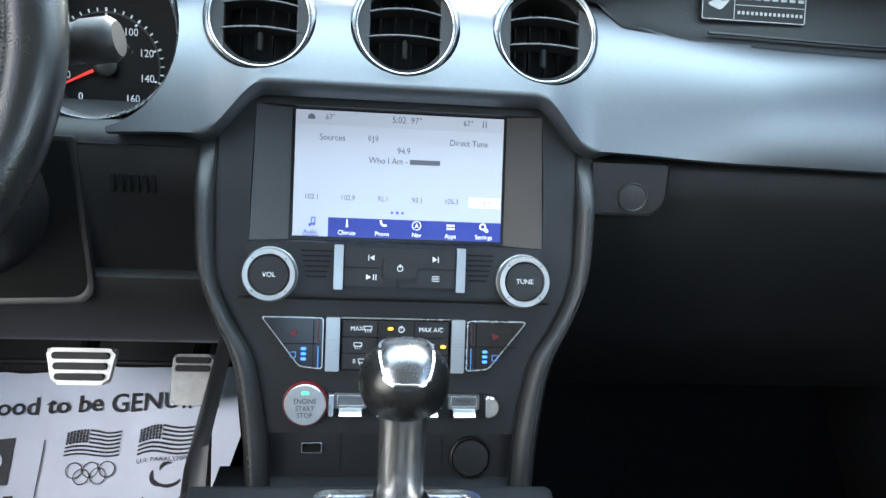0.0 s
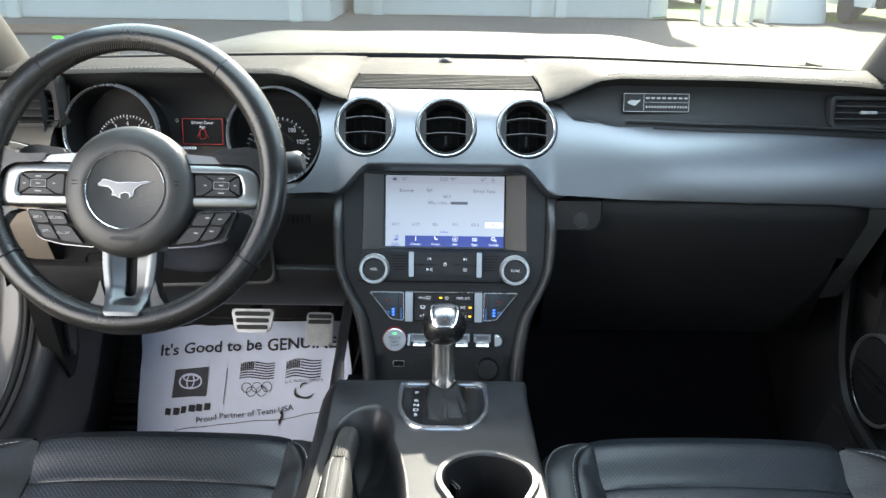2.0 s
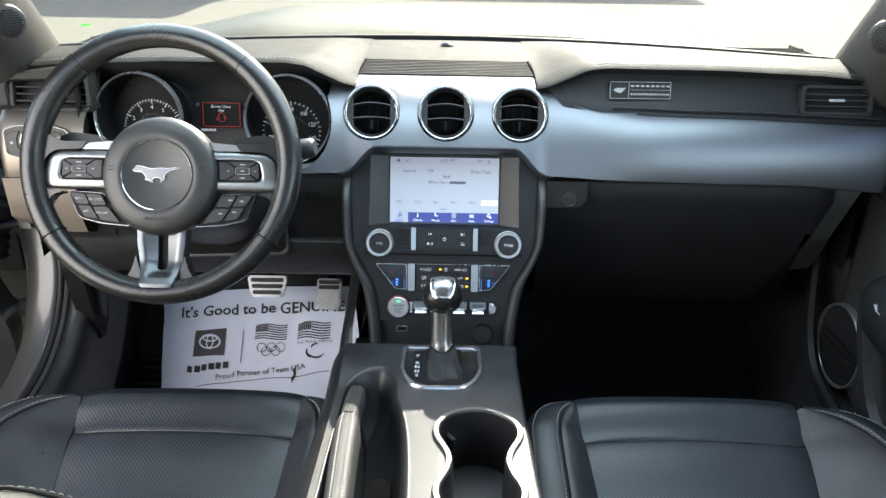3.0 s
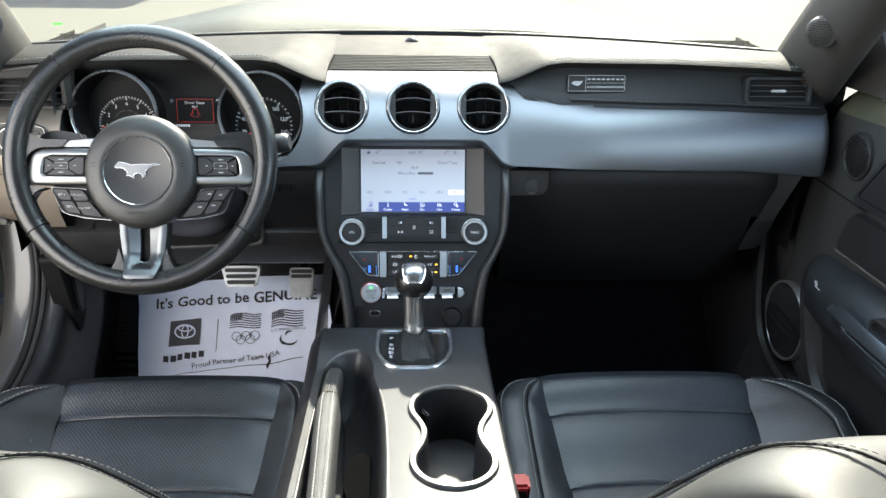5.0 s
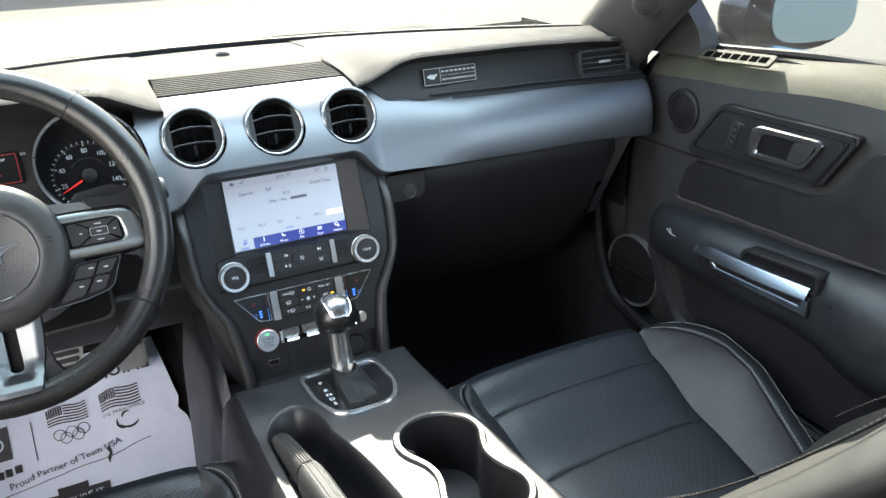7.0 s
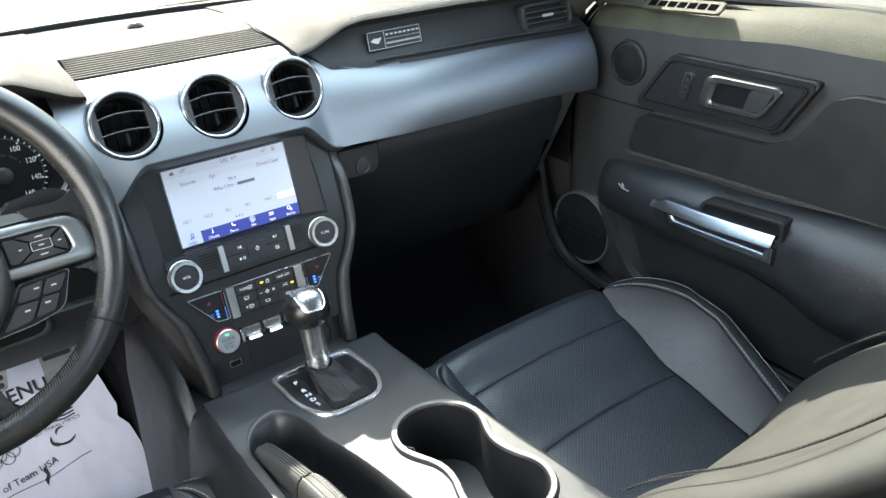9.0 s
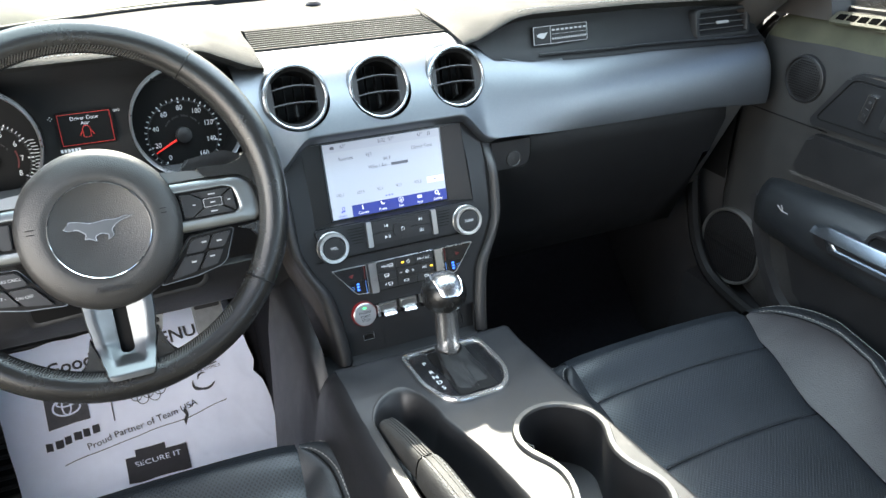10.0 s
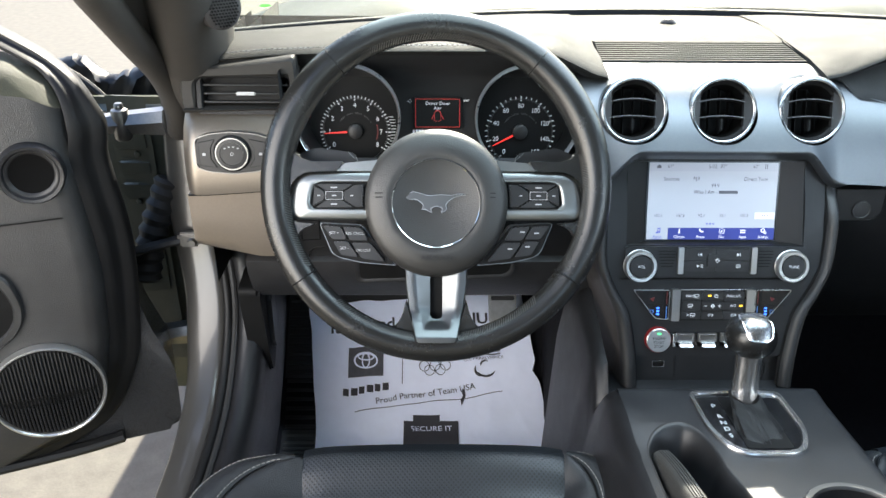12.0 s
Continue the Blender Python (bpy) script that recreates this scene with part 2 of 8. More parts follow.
LENS = glass("gauge_lens", 0.0)


# ---- builders ----
def thing(name, label, category, at=(0, 0, 0), group="", kind=""):
    ob = new(name)
    ob.location = at
    ob.empty_display_size = 0.05
    return tagged(ob, label, category, group, kind)


def part(name, bm, material, parent=None, label="", angle=40, flip=False):
    me = bpy.data.meshes.new(name)
    bmesh.ops.remove_doubles(bm, verts=bm.verts, dist=1e-6)
    bmesh.ops.recalc_face_normals(bm, faces=bm.faces)
    bm.to_mesh(me)
    bm.free()
    for p in me.polygons:
        p.use_smooth = True
    me.set_sharp_from_angle(angle=radians(angle))
    me.materials.append(material)
    ob = new(name, me)
    if parent is not None:
        ob.parent = parent
        if parent.type == "EMPTY":
            ob.matrix_parent_inverse = parent.matrix_basis.inverted()
    if label:
        tagged(ob, label)
    return ob


def pieces(name, bm, material, parent, label=""):
    """Each loose piece of the mesh as a part of its own."""
    bm.verts.index_update()
    left = set(bm.verts)
    while left:
        todo, isle = [min(left, key=lambda q: q.index)], set()
        while todo:
            v = todo.pop()
            if v in isle:
                continue
            isle.add(v)
            todo += [e.other_vert(v) for e in v.link_edges]
        left -= isle
        one, copy_of = BM(), {}
        for v in sorted(isle, key=lambda q: q.index):
            copy_of[v] = one.verts.new(v.co)
        for f in [f for f in bm.faces if f.verts[0] in isle]:
            one.faces.new([copy_of[v] for v in f.verts])
        part(name, one, material, parent, label)
    bm.free()


def face_cabin(ob):
    """Turns a pane so that its front is towards the cabin."""
    p = ob.data.polygons[len(ob.data.polygons) // 2]
    if p.normal.dot(Vector((0, -0.3, 0.9)) - p.center) < 0:
        ob.data.flip_normals()
    return ob


def structure(name, bm, material, label="", category="", angle=40):
    return tagged(part(name, bm, material, None, label, angle), label, category, "", "structure")


def basis(origin, xa, ya):
    xa, ya = Vector(xa).normalized(), Vector(ya).normalized()
    za = xa.cross(ya).normalized()
    ya = za.cross(xa)
    return Matrix(((xa.x, ya.x, za.x, origin[0]), (xa.y, ya.y, za.y, origin[1]), (xa.z, ya.z, za.z, origin[2]), (0, 0, 0, 1)))


def BM():
    return bmesh.new()


def grid(bm, rows, close_u=False, close_v=False, m=None):
    vs = [[bm.verts.new(m @ Vector(p) if m else Vector(p)) for p in r] for r in rows]
    nr, nc = len(vs), len(vs[0])
    for i in range(nr if close_v else nr - 1):
        for j in range(nc if close_u else nc - 1):
            a, b, c, d = vs[i][j], vs[i][(j + 1) % nc], vs[(i + 1) % nr][(j + 1) % nc], vs[(i + 1) % nr][j]
            try:
                bm.faces.new((a, b, c, d))
            except ValueError:
                pass
    return vs


def box(bm, c, s, bevel=0.0, m=None, seg=2):
    mat = Matrix.Translation(c) @ Matrix.Diagonal((*s, 1))
    r = bmesh.ops.create_cube(bm, size=1, matrix=(m @ mat) if m else mat)
    if bevel:
        es = list({e for v in r["verts"] for e in v.link_edges})
        bmesh.ops.bevel(bm, geom=es, offset=bevel, segments=seg, affect="EDGES", clamp_overlap=True)
    return bm


def rounded(pts, r, n=4):
    out, k = [], len(pts)
    for i in range(k):
        p0, p, p1 = Vector(pts[i - 1]), Vector(pts[i]), Vector(pts[(i + 1) % k])
        ri = r[i] if isinstance(r, (list, tuple)) else r
        a, b = p0 - p, p1 - p
        d = min(ri, a.length * 0.45, b.length * 0.45)
        a, b = p + a.normalized() * d, p + b.normalized() * d
        for j in range(n + 1):
            t = j / n
            out.append(tuple((1 - t) ** 2 * a + 2 * t * (1 - t) * p + t * t * b))
    return out


def inset(pts, d):
    """The outline moved inwards by d."""
    n = len(pts)
    turn = sum(pts[i][0] * pts[(i + 1) % n][1] - pts[(i + 1) % n][0] * pts[i][1] for i in range(n))
    s = 1 if turn > 0 else -1
    out = []
    for i in range(n):
        t = Vector(pts[(i + 1) % n]) - Vector(pts[i - 1])
        t = t.normalized() if t.length > 1e-9 else Vector((1, 0))
        out.append((pts[i][0] - s * t.y * d, pts[i][1] + s * t.x * d))
    return out


def rrect(x0, y0, x1, y1, r, n=4):
    return rounded([(x0, y0), (x1, y0), (x1, y1), (x0, y1)], r, n)


def circle(cx, cy, r, n=32, ry=None):
    return [(cx + r * math.cos(2 * math.pi * i / n), cy + (ry or r) * math.sin(2 * math.pi * i / n)) for i in range(n)]


def prism(bm, pts, m, z0, z1, bevel=0.0, seg=3):
    top = [bm.verts.new(m @ Vector((p[0], p[1], z1))) for p in pts]
    bot = [bm.verts.new(m @ Vector((p[0], p[1], z0))) for p in pts]
    n = len(pts)
    ft = bm.faces.new(top)
    bm.faces.new(bot[::-1])
    for i in range(n):
        bm.faces.new((top[i], bot[i], bot[(i + 1) % n], top[(i + 1) % n]))
    if bevel:
        bmesh.ops.bevel(bm, geom=list(ft.edges), offset=bevel, segments=seg, affect="EDGES", clamp_overlap=True)
    return bm


def rimmed(bm, outer, inner, m, z0, z1, bevel=0.0):
    """A frame between two outlines with the same number of points."""
    n = len(outer)
    rows = []
    b = bevel
    def off(p, q, k):
        return (p[0] + (q[0] - p[0]) * k, p[1] + (q[1] - p[1]) * k)
    for i in range(n):
        o, q = outer[i], inner[i]
        rows.append([(*o, z0), (*o, z1 - b), (*off(o, q, 0.18 if b else 0), z1), (*off(q, o, 0.18 if b else 0), z1), (*q, z1 - b), (*q, z0)])
    grid(bm, rows, close_v=True, close_u=True, m=m)
    return bm


def lathe(bm, profile, m, n=40, close=False):
    rows = [[(r * math.cos(2 * math.pi * i / n), r * math.sin(2 * math.pi * i / n), h) for r, h in profile] for i in range(n)]
    grid(bm, rows, close_v=True, close_u=close, m=m)
    return bm


def smooth_path(pts, n=8, closed=False):
    out, k = [], len(pts)
    P = [Vector(p) for p in pts]
    for i in range(k if closed else k - 1):
        p0 = P[i - 1] if (i > 0 or closed) else P[0]
        p1, p2 = P[i], P[(i + 1) % k]
        p3 = P[(i + 2) % k] if (i + 2 < k or closed) else P[-1]
        for j in range(n):
            t = j / n
            out.append(0.5 * ((2 * p1) + (p2 - p0) * t + (2 * p0 - 5 * p1 + 4 * p2 - p3) * t * t + (3 * p1 - p0 - 3 * p2 + p3) * t ** 3))
    if not closed:
        out.append(P[-1])
    return out


def tube(bm, pts, r, n=10, closed=False, ry=None, up=(0, 0, 1), cap=True):
    P = [Vector(p) for p in pts]
    k = len(P)
    rows = []
    for i in range(k):
        a = P[i - 1] if (i > 0 or closed) else P[i]
        b = P[(i + 1) % k] if (i < k - 1 or closed) else P[i]
        t = (b - a).normalized()
        s = t.cross(Vector(up))
        s = s.normalized() if s.length > 1e-4 else Vector((1, 0, 0))
        u = s.cross(t)
        rr = r[i] if isinstance(r, (list, tuple)) else r
        r2 = rr if ry is None else ry * rr / (r if not isinstance(r, (list, tuple)) else rr)
        rows.append([P[i] + s * (rr * math.cos(2 * math.pi * j / n)) + u * (r2 * math.sin(2 * math.pi * j / n)) for j in range(n)])
    vs = grid(bm, rows, close_u=True, close_v=closed)
    if not closed and cap:
        bm.faces.new(vs[0])
        bm.faces.new(vs[-1][::-1])
    return bm


def dashes(bm, pts, length=0.005, gap=0.003, r=0.0006, up=(0, 0, 1), n=4):
    """A row of stitches along a path."""
    P = [Vector(p) for p in pts]
    run, start = 0.0, None
    seg = [(P[i], P[i + 1]) for i in range(len(P) - 1)]
    total = sum((b - a).length for a, b in seg)
    def at(d):
        for a, b in seg:
            l = (b - a).length
            if d <= l:
                return a + (b - a) * (d / max(l, 1e-9))
            d -= l
        return seg[-1][1]
    while run + length < total:
        a, c, b = at(run), at(run + length / 2), at(run + length)
        w = Vector(up).normalized()
        tube(bm, [a - w * r * 0.6, c + w * r * 0.5, b - w * r * 0.6], r, n, up=up)
        run += length + gap
    return bm


def words(name, text, m, size, material, parent, align="CENTER", depth=0.0, label="", sx=1.0, shear=0.0):
    cu = bpy.data.curves.new(name, "FONT")
    cu.body, cu.size, cu.align_x, cu.align_y, cu.extrude, cu.shear = text, size, align, "CENTER", depth, shear
    cu.resolution_u = 3
    tmp = bpy.data.objects.new("tmp", cu)
    scene.collection.objects.link(tmp)
    me = bpy.data.meshes.new_from_object(tmp)
    bpy.data.objects.remove(tmp)
    bpy.data.curves.remove(cu)
    me.name = name
    me.transform(m @ Matrix.Diagonal((sx, 1, 1, 1)))
    me.materials.clear()
    me.materials.append(material)
    ob = new(name, me)
    ob.parent = parent
    if parent.type == "EMPTY":
        ob.matrix_parent_inverse = parent.matrix_basis.inverted()
    if label:
        tagged(ob, label)
    return ob


def T(x, y, z=0.0):
    return Matrix.Translation((x, y, z))


def lerp(a, b, t):
    return a + (b - a) * t


def table(x, rows):
    """Straight-line values from rows of (x, values...)."""
    if x <= rows[0][0]:
        return rows[0][1:]
    for a, b in zip(rows, rows[1:]):
        if x <= b[0]:
            t = (x - a[0]) / (b[0] - a[0])
            t = t * t * (3 - 2 * t)
            return tuple(lerp(p, q, t) for p, q in zip(a[1:], b[1:]))
    return rows[-1][1:]


def span(a, b, n):
    return [a + (b - a) * i / (n - 1) for i in range(n)]

# ---- ground and car shell ----
ASPHALT = make("sunlit_concrete_lot", (0.112, 0.102, 0.088), 0.9, var=0.32, scale=22, bump=0.6, bscale=120)
bm = BM()
grid(bm, [[(x, y, 0) for x in (-400, -60, -20, -6, 6, 20, 60, 400)] for y in (-400, -40, -10, 0, 10, 30, 80, 600)])
structure("ground", bm, ASPHALT, "sunlit pale concrete parking lot", "ground")

bm = BM()
rows = []
for y, z in ((-0.9, 0.20), (0.1, 0.18), (0.55, 0.145), (0.80, 0.138), (0.845, 0.148), (1.06, 0.372), (1.25, 0.575), (1.25, 0.80)):
    rows.append([(x, y, z) for x in span(-0.74, 0.74, 9)])
grid(bm, rows)
structure("floor", bm, CARPET, "black carpet of the car floor and footwells", "floor")

# roof with lining: unseen, added to close the cabin against the sky
bm = BM()
rows = []
for y in span(0.16, -1.45, 9):
    rows.append([(x, y, 1.335 - 0.06 * (x / 0.6) ** 2 - 0.05 * ((y + 0.5) / 0.9) ** 2) for x in span(-0.56, 0.56, 9)])
grid(bm, rows)
rows = [[(p[0] * 1.03, p[1], p[2] + 0.03) for p in r] for r in rows]
grid(bm, rows)
structure("ceiling", bm, HEADLINER, "unseen grey headliner, added to close the car roof", "headliner")

# unseen rear bulkhead and sides behind the camera, added to close the cabin
bm = BM()
grid(bm, [[(x, -1.45, z) for x in (-0.78, 0.78)] for z in (0.2, 0.95)])
grid(bm, [[(-0.78, y, z) for y in (-1.45, -0.55)] for z in (0.15, 0.95)])
grid(bm, [[(0.78, y, z) for y in (-1.45, -0.55)] for z in (0.15, 0.95)])
structure("wall_rear", bm, HARD, "unseen dark grey trim, added to close the rear of the cabin", "trim")

# windshield
def shield_edge(x):
    return 1.10 - 0.28 * (x / 0.72) ** 2, 0.925 + 0.012 * (x / 0.72) ** 2

window_1 = thing("window_1", "large dusty windshield glass above the dashboard", "windshield", (0, 1.1, 0.92), kind="structure")
bm = BM()
rows = []
for k in span(0, 1, 10):
    row = []
    for x in span(-0.72, 0.72, 17):
        y0, z0 = shield_edge(x)
        top = (x * 0.80, 0.17 - 0.05 * (x / 0.72) ** 2, 1.315 - 0.05 * (x / 0.72) ** 2)
        row.append((lerp(x, top[0], k), lerp(y0, top[1], k) + 0.05 * math.sin(math.pi * k), lerp(z0, top[2], k) + 0.03 * math.sin(math.pi * k)))
    rows.append(row)
grid(bm, rows)
pane = face_cabin(part("pane", bm, SHIELD, window_1))
pane.visible_shadow = False
bm = BM()
tube(bm, [(x, shield_edge(x)[0] - 0.012, shield_edge(x)[1] + 0.004) for x in span(-0.72, 0.72, 25)], 0.011, 6)
part("lower_seal", bm, SEALM, window_1)

# front pillars
def pillar(side):
    s = side
    th = thing("pillar_trim", "soft grey front roof pillar trim with a small round speaker grille", "pillar", (s * 0.72, 0.75, 0.93), kind="structure")
    bm = BM()
    rows = []
    for k in span(-0.07 if s < 0 else 0, 1, 13):
        c = Vector((lerp(s * 0.725, s * 0.545, k), lerp(0.80, 0.12, k), lerp(0.915, 1.30, k) + 0.035 * math.sin(math.pi * k)))
        w = lerp(0.060, 0.035, k)
        rows.append([c + Vector((s * w * 0.9 * math.cos(a), w * 1.2 * math.sin(a), w * 0.75 * math.sin(a))) for a in [2 * math.pi * i / 18 for i in range(18)]])
    grid(bm, rows, close_u=True)
    part("trim", bm, PILLARM, th)
    if s < 0:
        bm = BM()
        pts = smooth_path([(-0.690, 0.34, 1.11), (-0.727, 0.56, 0.995), (-0.748, 0.71, 0.912), (-0.758, 0.775, 0.850), (-0.772, 0.81, 0.80)], 6)
        tube(bm, pts, [0.019 - 0.009 * max(0, i / len(pts) - 0.7) for i in range(len(pts))], 14)
        part("weather_strip", bm, PILLARM, th, "soft grey weather strip")
        bm = BM()
        rows = []
        for p in pts:
            k = (0.80 - p[1]) / 0.68
            q = Vector((lerp(-0.725, -0.545, k), p[1] - 0.01, lerp(0.915, 1.30, k) + 0.035 * math.sin(math.pi * min(1, max(0, k))) - 0.01))
            p = Vector(p)
            rows.append([p, lerp(p, q, 0.5) + Vector((0, -0.006, 0)), q])
        grid(bm, rows)
        part("trim_web", bm, PILLARM, th)
    c = Vector((s * 0.634, 0.598, 1.020))
    nrm = Vector((-s * 0.66, -0.74, -0.12)).normalized()
    c += nrm * 0.010
    m = basis(c, Vector((0, 0, 1)).cross(nrm), nrm.cross(Vector((0, 0, 1)).cross(nrm)))
    bm = BM()
    lathe(bm, [(0.0, 0.004), (0.02, 0.003), (0.0235, 0.001), (0.025, -0.004), (0.025, -0.012)], m, 28)
    g = part("speaker_grille", bm, INSERT, th, "silver round mesh speaker grille")
    bm = BM()
    for i in range(-5, 6):
        for j in range(-5, 6):
            x, y = (i + 0.5 * (j % 2)) * 0.0038, j * 0.0036
            if x * x + y * y < 0.019 ** 2:
                prism(bm, circle(x, y, 0.0012, 6), m, 0.0034, 0.0048)
    part("perforation", bm, DEEP, g)
    return th

pillar(1)
pillar(-1)

# side structure on the open driver side
body = thing("door_frame", "dark grey painted door frame of the open driver side", "door frame", (-0.78, 0.85, 0.3), kind="structure")
bm = BM()
box(bm, (-0.86, 0.90, 0.545), (0.20, 0.05, 0.57), 0.02, seg=3)
part("hinge_pillar", bm, OLIVE, body)
OPEN = smooth_path([(0, 0.838, 0.865), (0, 0.822, 0.79), (0, 0.806, 0.68), (0, 0.775, 0.56), (0, 0.715, 0.465), (0, 0.62, 0.405), (0, 0.48, 0.385), (0, 0.25, 0.382), (0, -0.1, 0.382), (0, -0.6, 0.382)], 5)


def sweep(profile, shift=0.0):
    """Rows along the door opening; profile is (x, height over the edge)."""
    out = []
    for i, p in enumerate(OPEN):
        a, b = OPEN[max(0, i - 1)], OPEN[min(len(OPEN) - 1, i + 1)]
        t = (b - a).normalized()
        n = Vector((0, t.z, -t.y))
        k = min(1, max(0, (0.70 - p.z) / 0.20))
        inward = 0.021 * k * k * (3 - 2 * k)
        out.append([Vector((x + inward, p.y, p.z)) + n * (h + shift) for x, h in profile])
    return out


bm = BM()
rows = sweep([(-0.808, -0.12), (-0.806, -0.030), (-0.803, -0.006), (-0.797, 0.0005), (-0.778, 0.0015), (-0.756, 0.0015), (-0.7465, -0.0005), (-0.742, -0.008)])
for r in rows:
    # the jamb narrows into the sill
    w = table(r[4].z, [(0.36, -0.012), (0.42, -0.006), (0.50, 0.004), (0.60, 0.006), (0.85, 0.0)])[0]
    for i, q in enumerate((1, 1, 1, 0.95, 0.45, 0)):
        r[i].x -= w * q
grid(bm, rows)
part("jamb", bm, JAMB, body, "warm grey painted metal jamb and sill", 60)
bm = BM()
tube(bm, [r[0] for r in sweep([(-0.7375, 0.004)])], 0.0075, 10)
part("seal", bm, SEALM, body)
bm = BM()
tube(bm, [r[0] for r in sweep([(-0.7260, 0.003)])], 0.0055, 8)
part("inner_seal", bm, RUBBER, body)
bm = BM()
grid(bm, sweep([(-0.728, -0.010), (-0.720, 0.004), (-0.708, 0.008), (-0.694, 0.004), (-0.684, -0.010), (-0.680, -0.04), (-0.676, -0.16)]))
part("sill_trim", bm, SILLTRIM, body, "black plastic sill trim", 60)
for z in (0.815, 0.435):
    bm = BM()
    rows = []
    for k in span(0, 1, 10):
        x = lerp(-0.795, -0.885, k)
        rows.append([(x, 0.835 - 0.02 * k, z + 0.018 - 0.006 * k), (x, 0.815 - 0.022 * k, z + 0.016 - 0.004 * k), (x, 0.808 - 0.024 * k, z), (x, 0.815 - 0.022 * k, z - 0.022 + 0.010 * k), (x, 0.840 - 0.02 * k, z - 0.030 + 0.012 * k)])
    grid(bm, rows)
    hg = part("hinge", bm, METAL, body, "bare metal door hinge")
    bm = BM()
    lathe(bm, [(0, 0.027), (0.005, 0.027), (0.007, 0.024), (0.007, 0.019), (0.012, 0.017), (0.013, 0.014), (0.013, -0.026), (0.010, -0.030), (0.0, -0.030)], T(-0.855, 0.805, z + 0.004), 20)
    part("pin", bm, METAL, hg)
bm = BM()
tube(bm, [(-0.772, 0.785, 0.632), (-0.80, 0.782, 0.628), (-0.86, 0.770, 0.615), (-0.93, 0.745, 0.604)], 0.012, 8, ry=0.007)
ck_ = part("door_check_strap", bm, RUBBER, body)
bm = BM()
box(bm, (-0.772, 0.780, 0.634), (0.034, 0.018, 0.026), 0.005)
lathe(bm, [(0, 0.006), (0.006, 0.006), (0.008, 0.0)], basis((-0.765, 0.771, 0.632), (1, 0, 0), (0, 0, 1)), 12)
part("strap_bracket", bm, METAL, ck_)
bm = BM()
pts = smooth_path([(-0.805, 0.83, 0.715), (-0.825, 0.815, 0.665), (-0.845, 0.80, 0.605), (-0.855, 0.79, 0.555)], 6)
tube(bm, pts, [0.020 + 0.0045 * (i % 2) for i in range(len(pts))], 14)
part("wiring_boot", bm, RUBBER, body, "black ribbed rubber wiring boot")
bm = BM()
grid(bm, [[(-0.835, 0.86, z), (-0.90, 0.868, z)] for z in (0.35, 0.84)])
for x, z in ((-0.862, 0.745), (-0.868, 0.69), (-0.872, 0.662), (-0.86, 0.50)):
    lathe(bm, [(0, 0.004), (0.004, 0.003), (0.006, 0.0)], basis((x, 0.862, z), (1, 0, 0), (0, 0, 1)), 10)
part("pillar_plate", bm, OLIVE, body)

for z, h in ((0.770, 0.040), (0.722, 0.030), (0.682, 0.034), (0.535, 0.090)):
    bm = BM()
    box(bm, (-0.868, 0.866, z), (0.058, 0.016, h), 0.006, seg=3)
    part("pillar_pressing", bm, OLIVE, body)
LINER = make("crumpled_black_liner", (0.010, 0.0098, 0.0096), 0.38, spec=0.45, var=0.3, scale=60, bump=0.5, bscale=90)
rng = random.Random(31)
bm = BM()
rows = []
for x in span(-1.09, -0.790, 46):
    t = table(x, [(-1.09, 0.868), (-1.037, 0.878), (-1.00, 0.876), (-0.970, 0.880), (-0.941, 0.857), (-0.918, 0.847), (-0.885, 0.857), (-0.862, 0.870), (-0.79, 0.862)])[0] + rng.uniform(-0.003, 0.003)
    fold = 0.006 * math.sin(x * 95) + 0.004 * math.sin(x * 210 + 1.3)
    rows.append([(x, 1.02, t - 0.05), (x, 0.985, t - 0.006), (x, 0.965, t), (x, 0.950 + fold * 0.4, t - 0.006)] + [(x + 0.010 * math.sin(z * 60), 0.946 + fold * math.cos(z * 45) + rng.uniform(-0.0025, 0.0025), z) for z in [lerp(t - 0.014, 0.32, k) for k in span(0, 1, 26)]])
grid(bm, rows)
part("fender_liner", bm, LINER, body, "crumpled black fender liner", 50)
for pts in ([(-0.985, 0.93, 0.868), (-0.955, 0.92, 0.853), (-0.925, 0.915, 0.828), (-0.905, 0.905, 0.800)], [(-1.0, 0.93, 0.858), (-0.965, 0.92, 0.838), (-0.938, 0.915, 0.815), (-0.93, 0.905, 0.775)]):
    bm = BM()
    tube(bm, smooth_path(pts, 6), 0.0055, 8)
    part("wiring", bm, RUBBER, body, "black sleeved wiring")

# passenger side frame and both footwell sides
frame_r = thing("side_trim", "black lower side trim of the passenger footwell", "trim", (0.70, 0.9, 0.3), kind="structure")
bm = BM()
grid(bm, [[(0.70, 1.2, min(z, 0.84)), (0.70, 0.98, min(z, 0.87)), (0.702, 0.86, z), (0.725, 0.79, z), (0.775, 0.74, z)] for z in (0.12, 0.5, 0.70, 0.93)])
part("kick_panel", bm, HARD, frame_r)
bm = BM()
tube(bm, smooth_path([(0.715, 0.78, 0.92), (0.705, 0.78, 0.75), (0.70, 0.775, 0.60), (0.695, 0.72, 0.44), (0.69, 0.6, 0.385), (0.69, 0.3, 0.38), (0.69, -0.5, 0.38)], 6), 0.013, 8)
part("seal", bm, SEALM, frame_r)
bm = BM()
grid(bm, [[(0.86, y, 0.18), (0.85, y, 0.33), (0.82, y, 0.37), (0.745, y, 0.38), (0.70, y, 0.37), (0.665, y, 0.20)] for y in (0.75, 0.5, -0.6)])
part("sill", bm, HARD, frame_r)

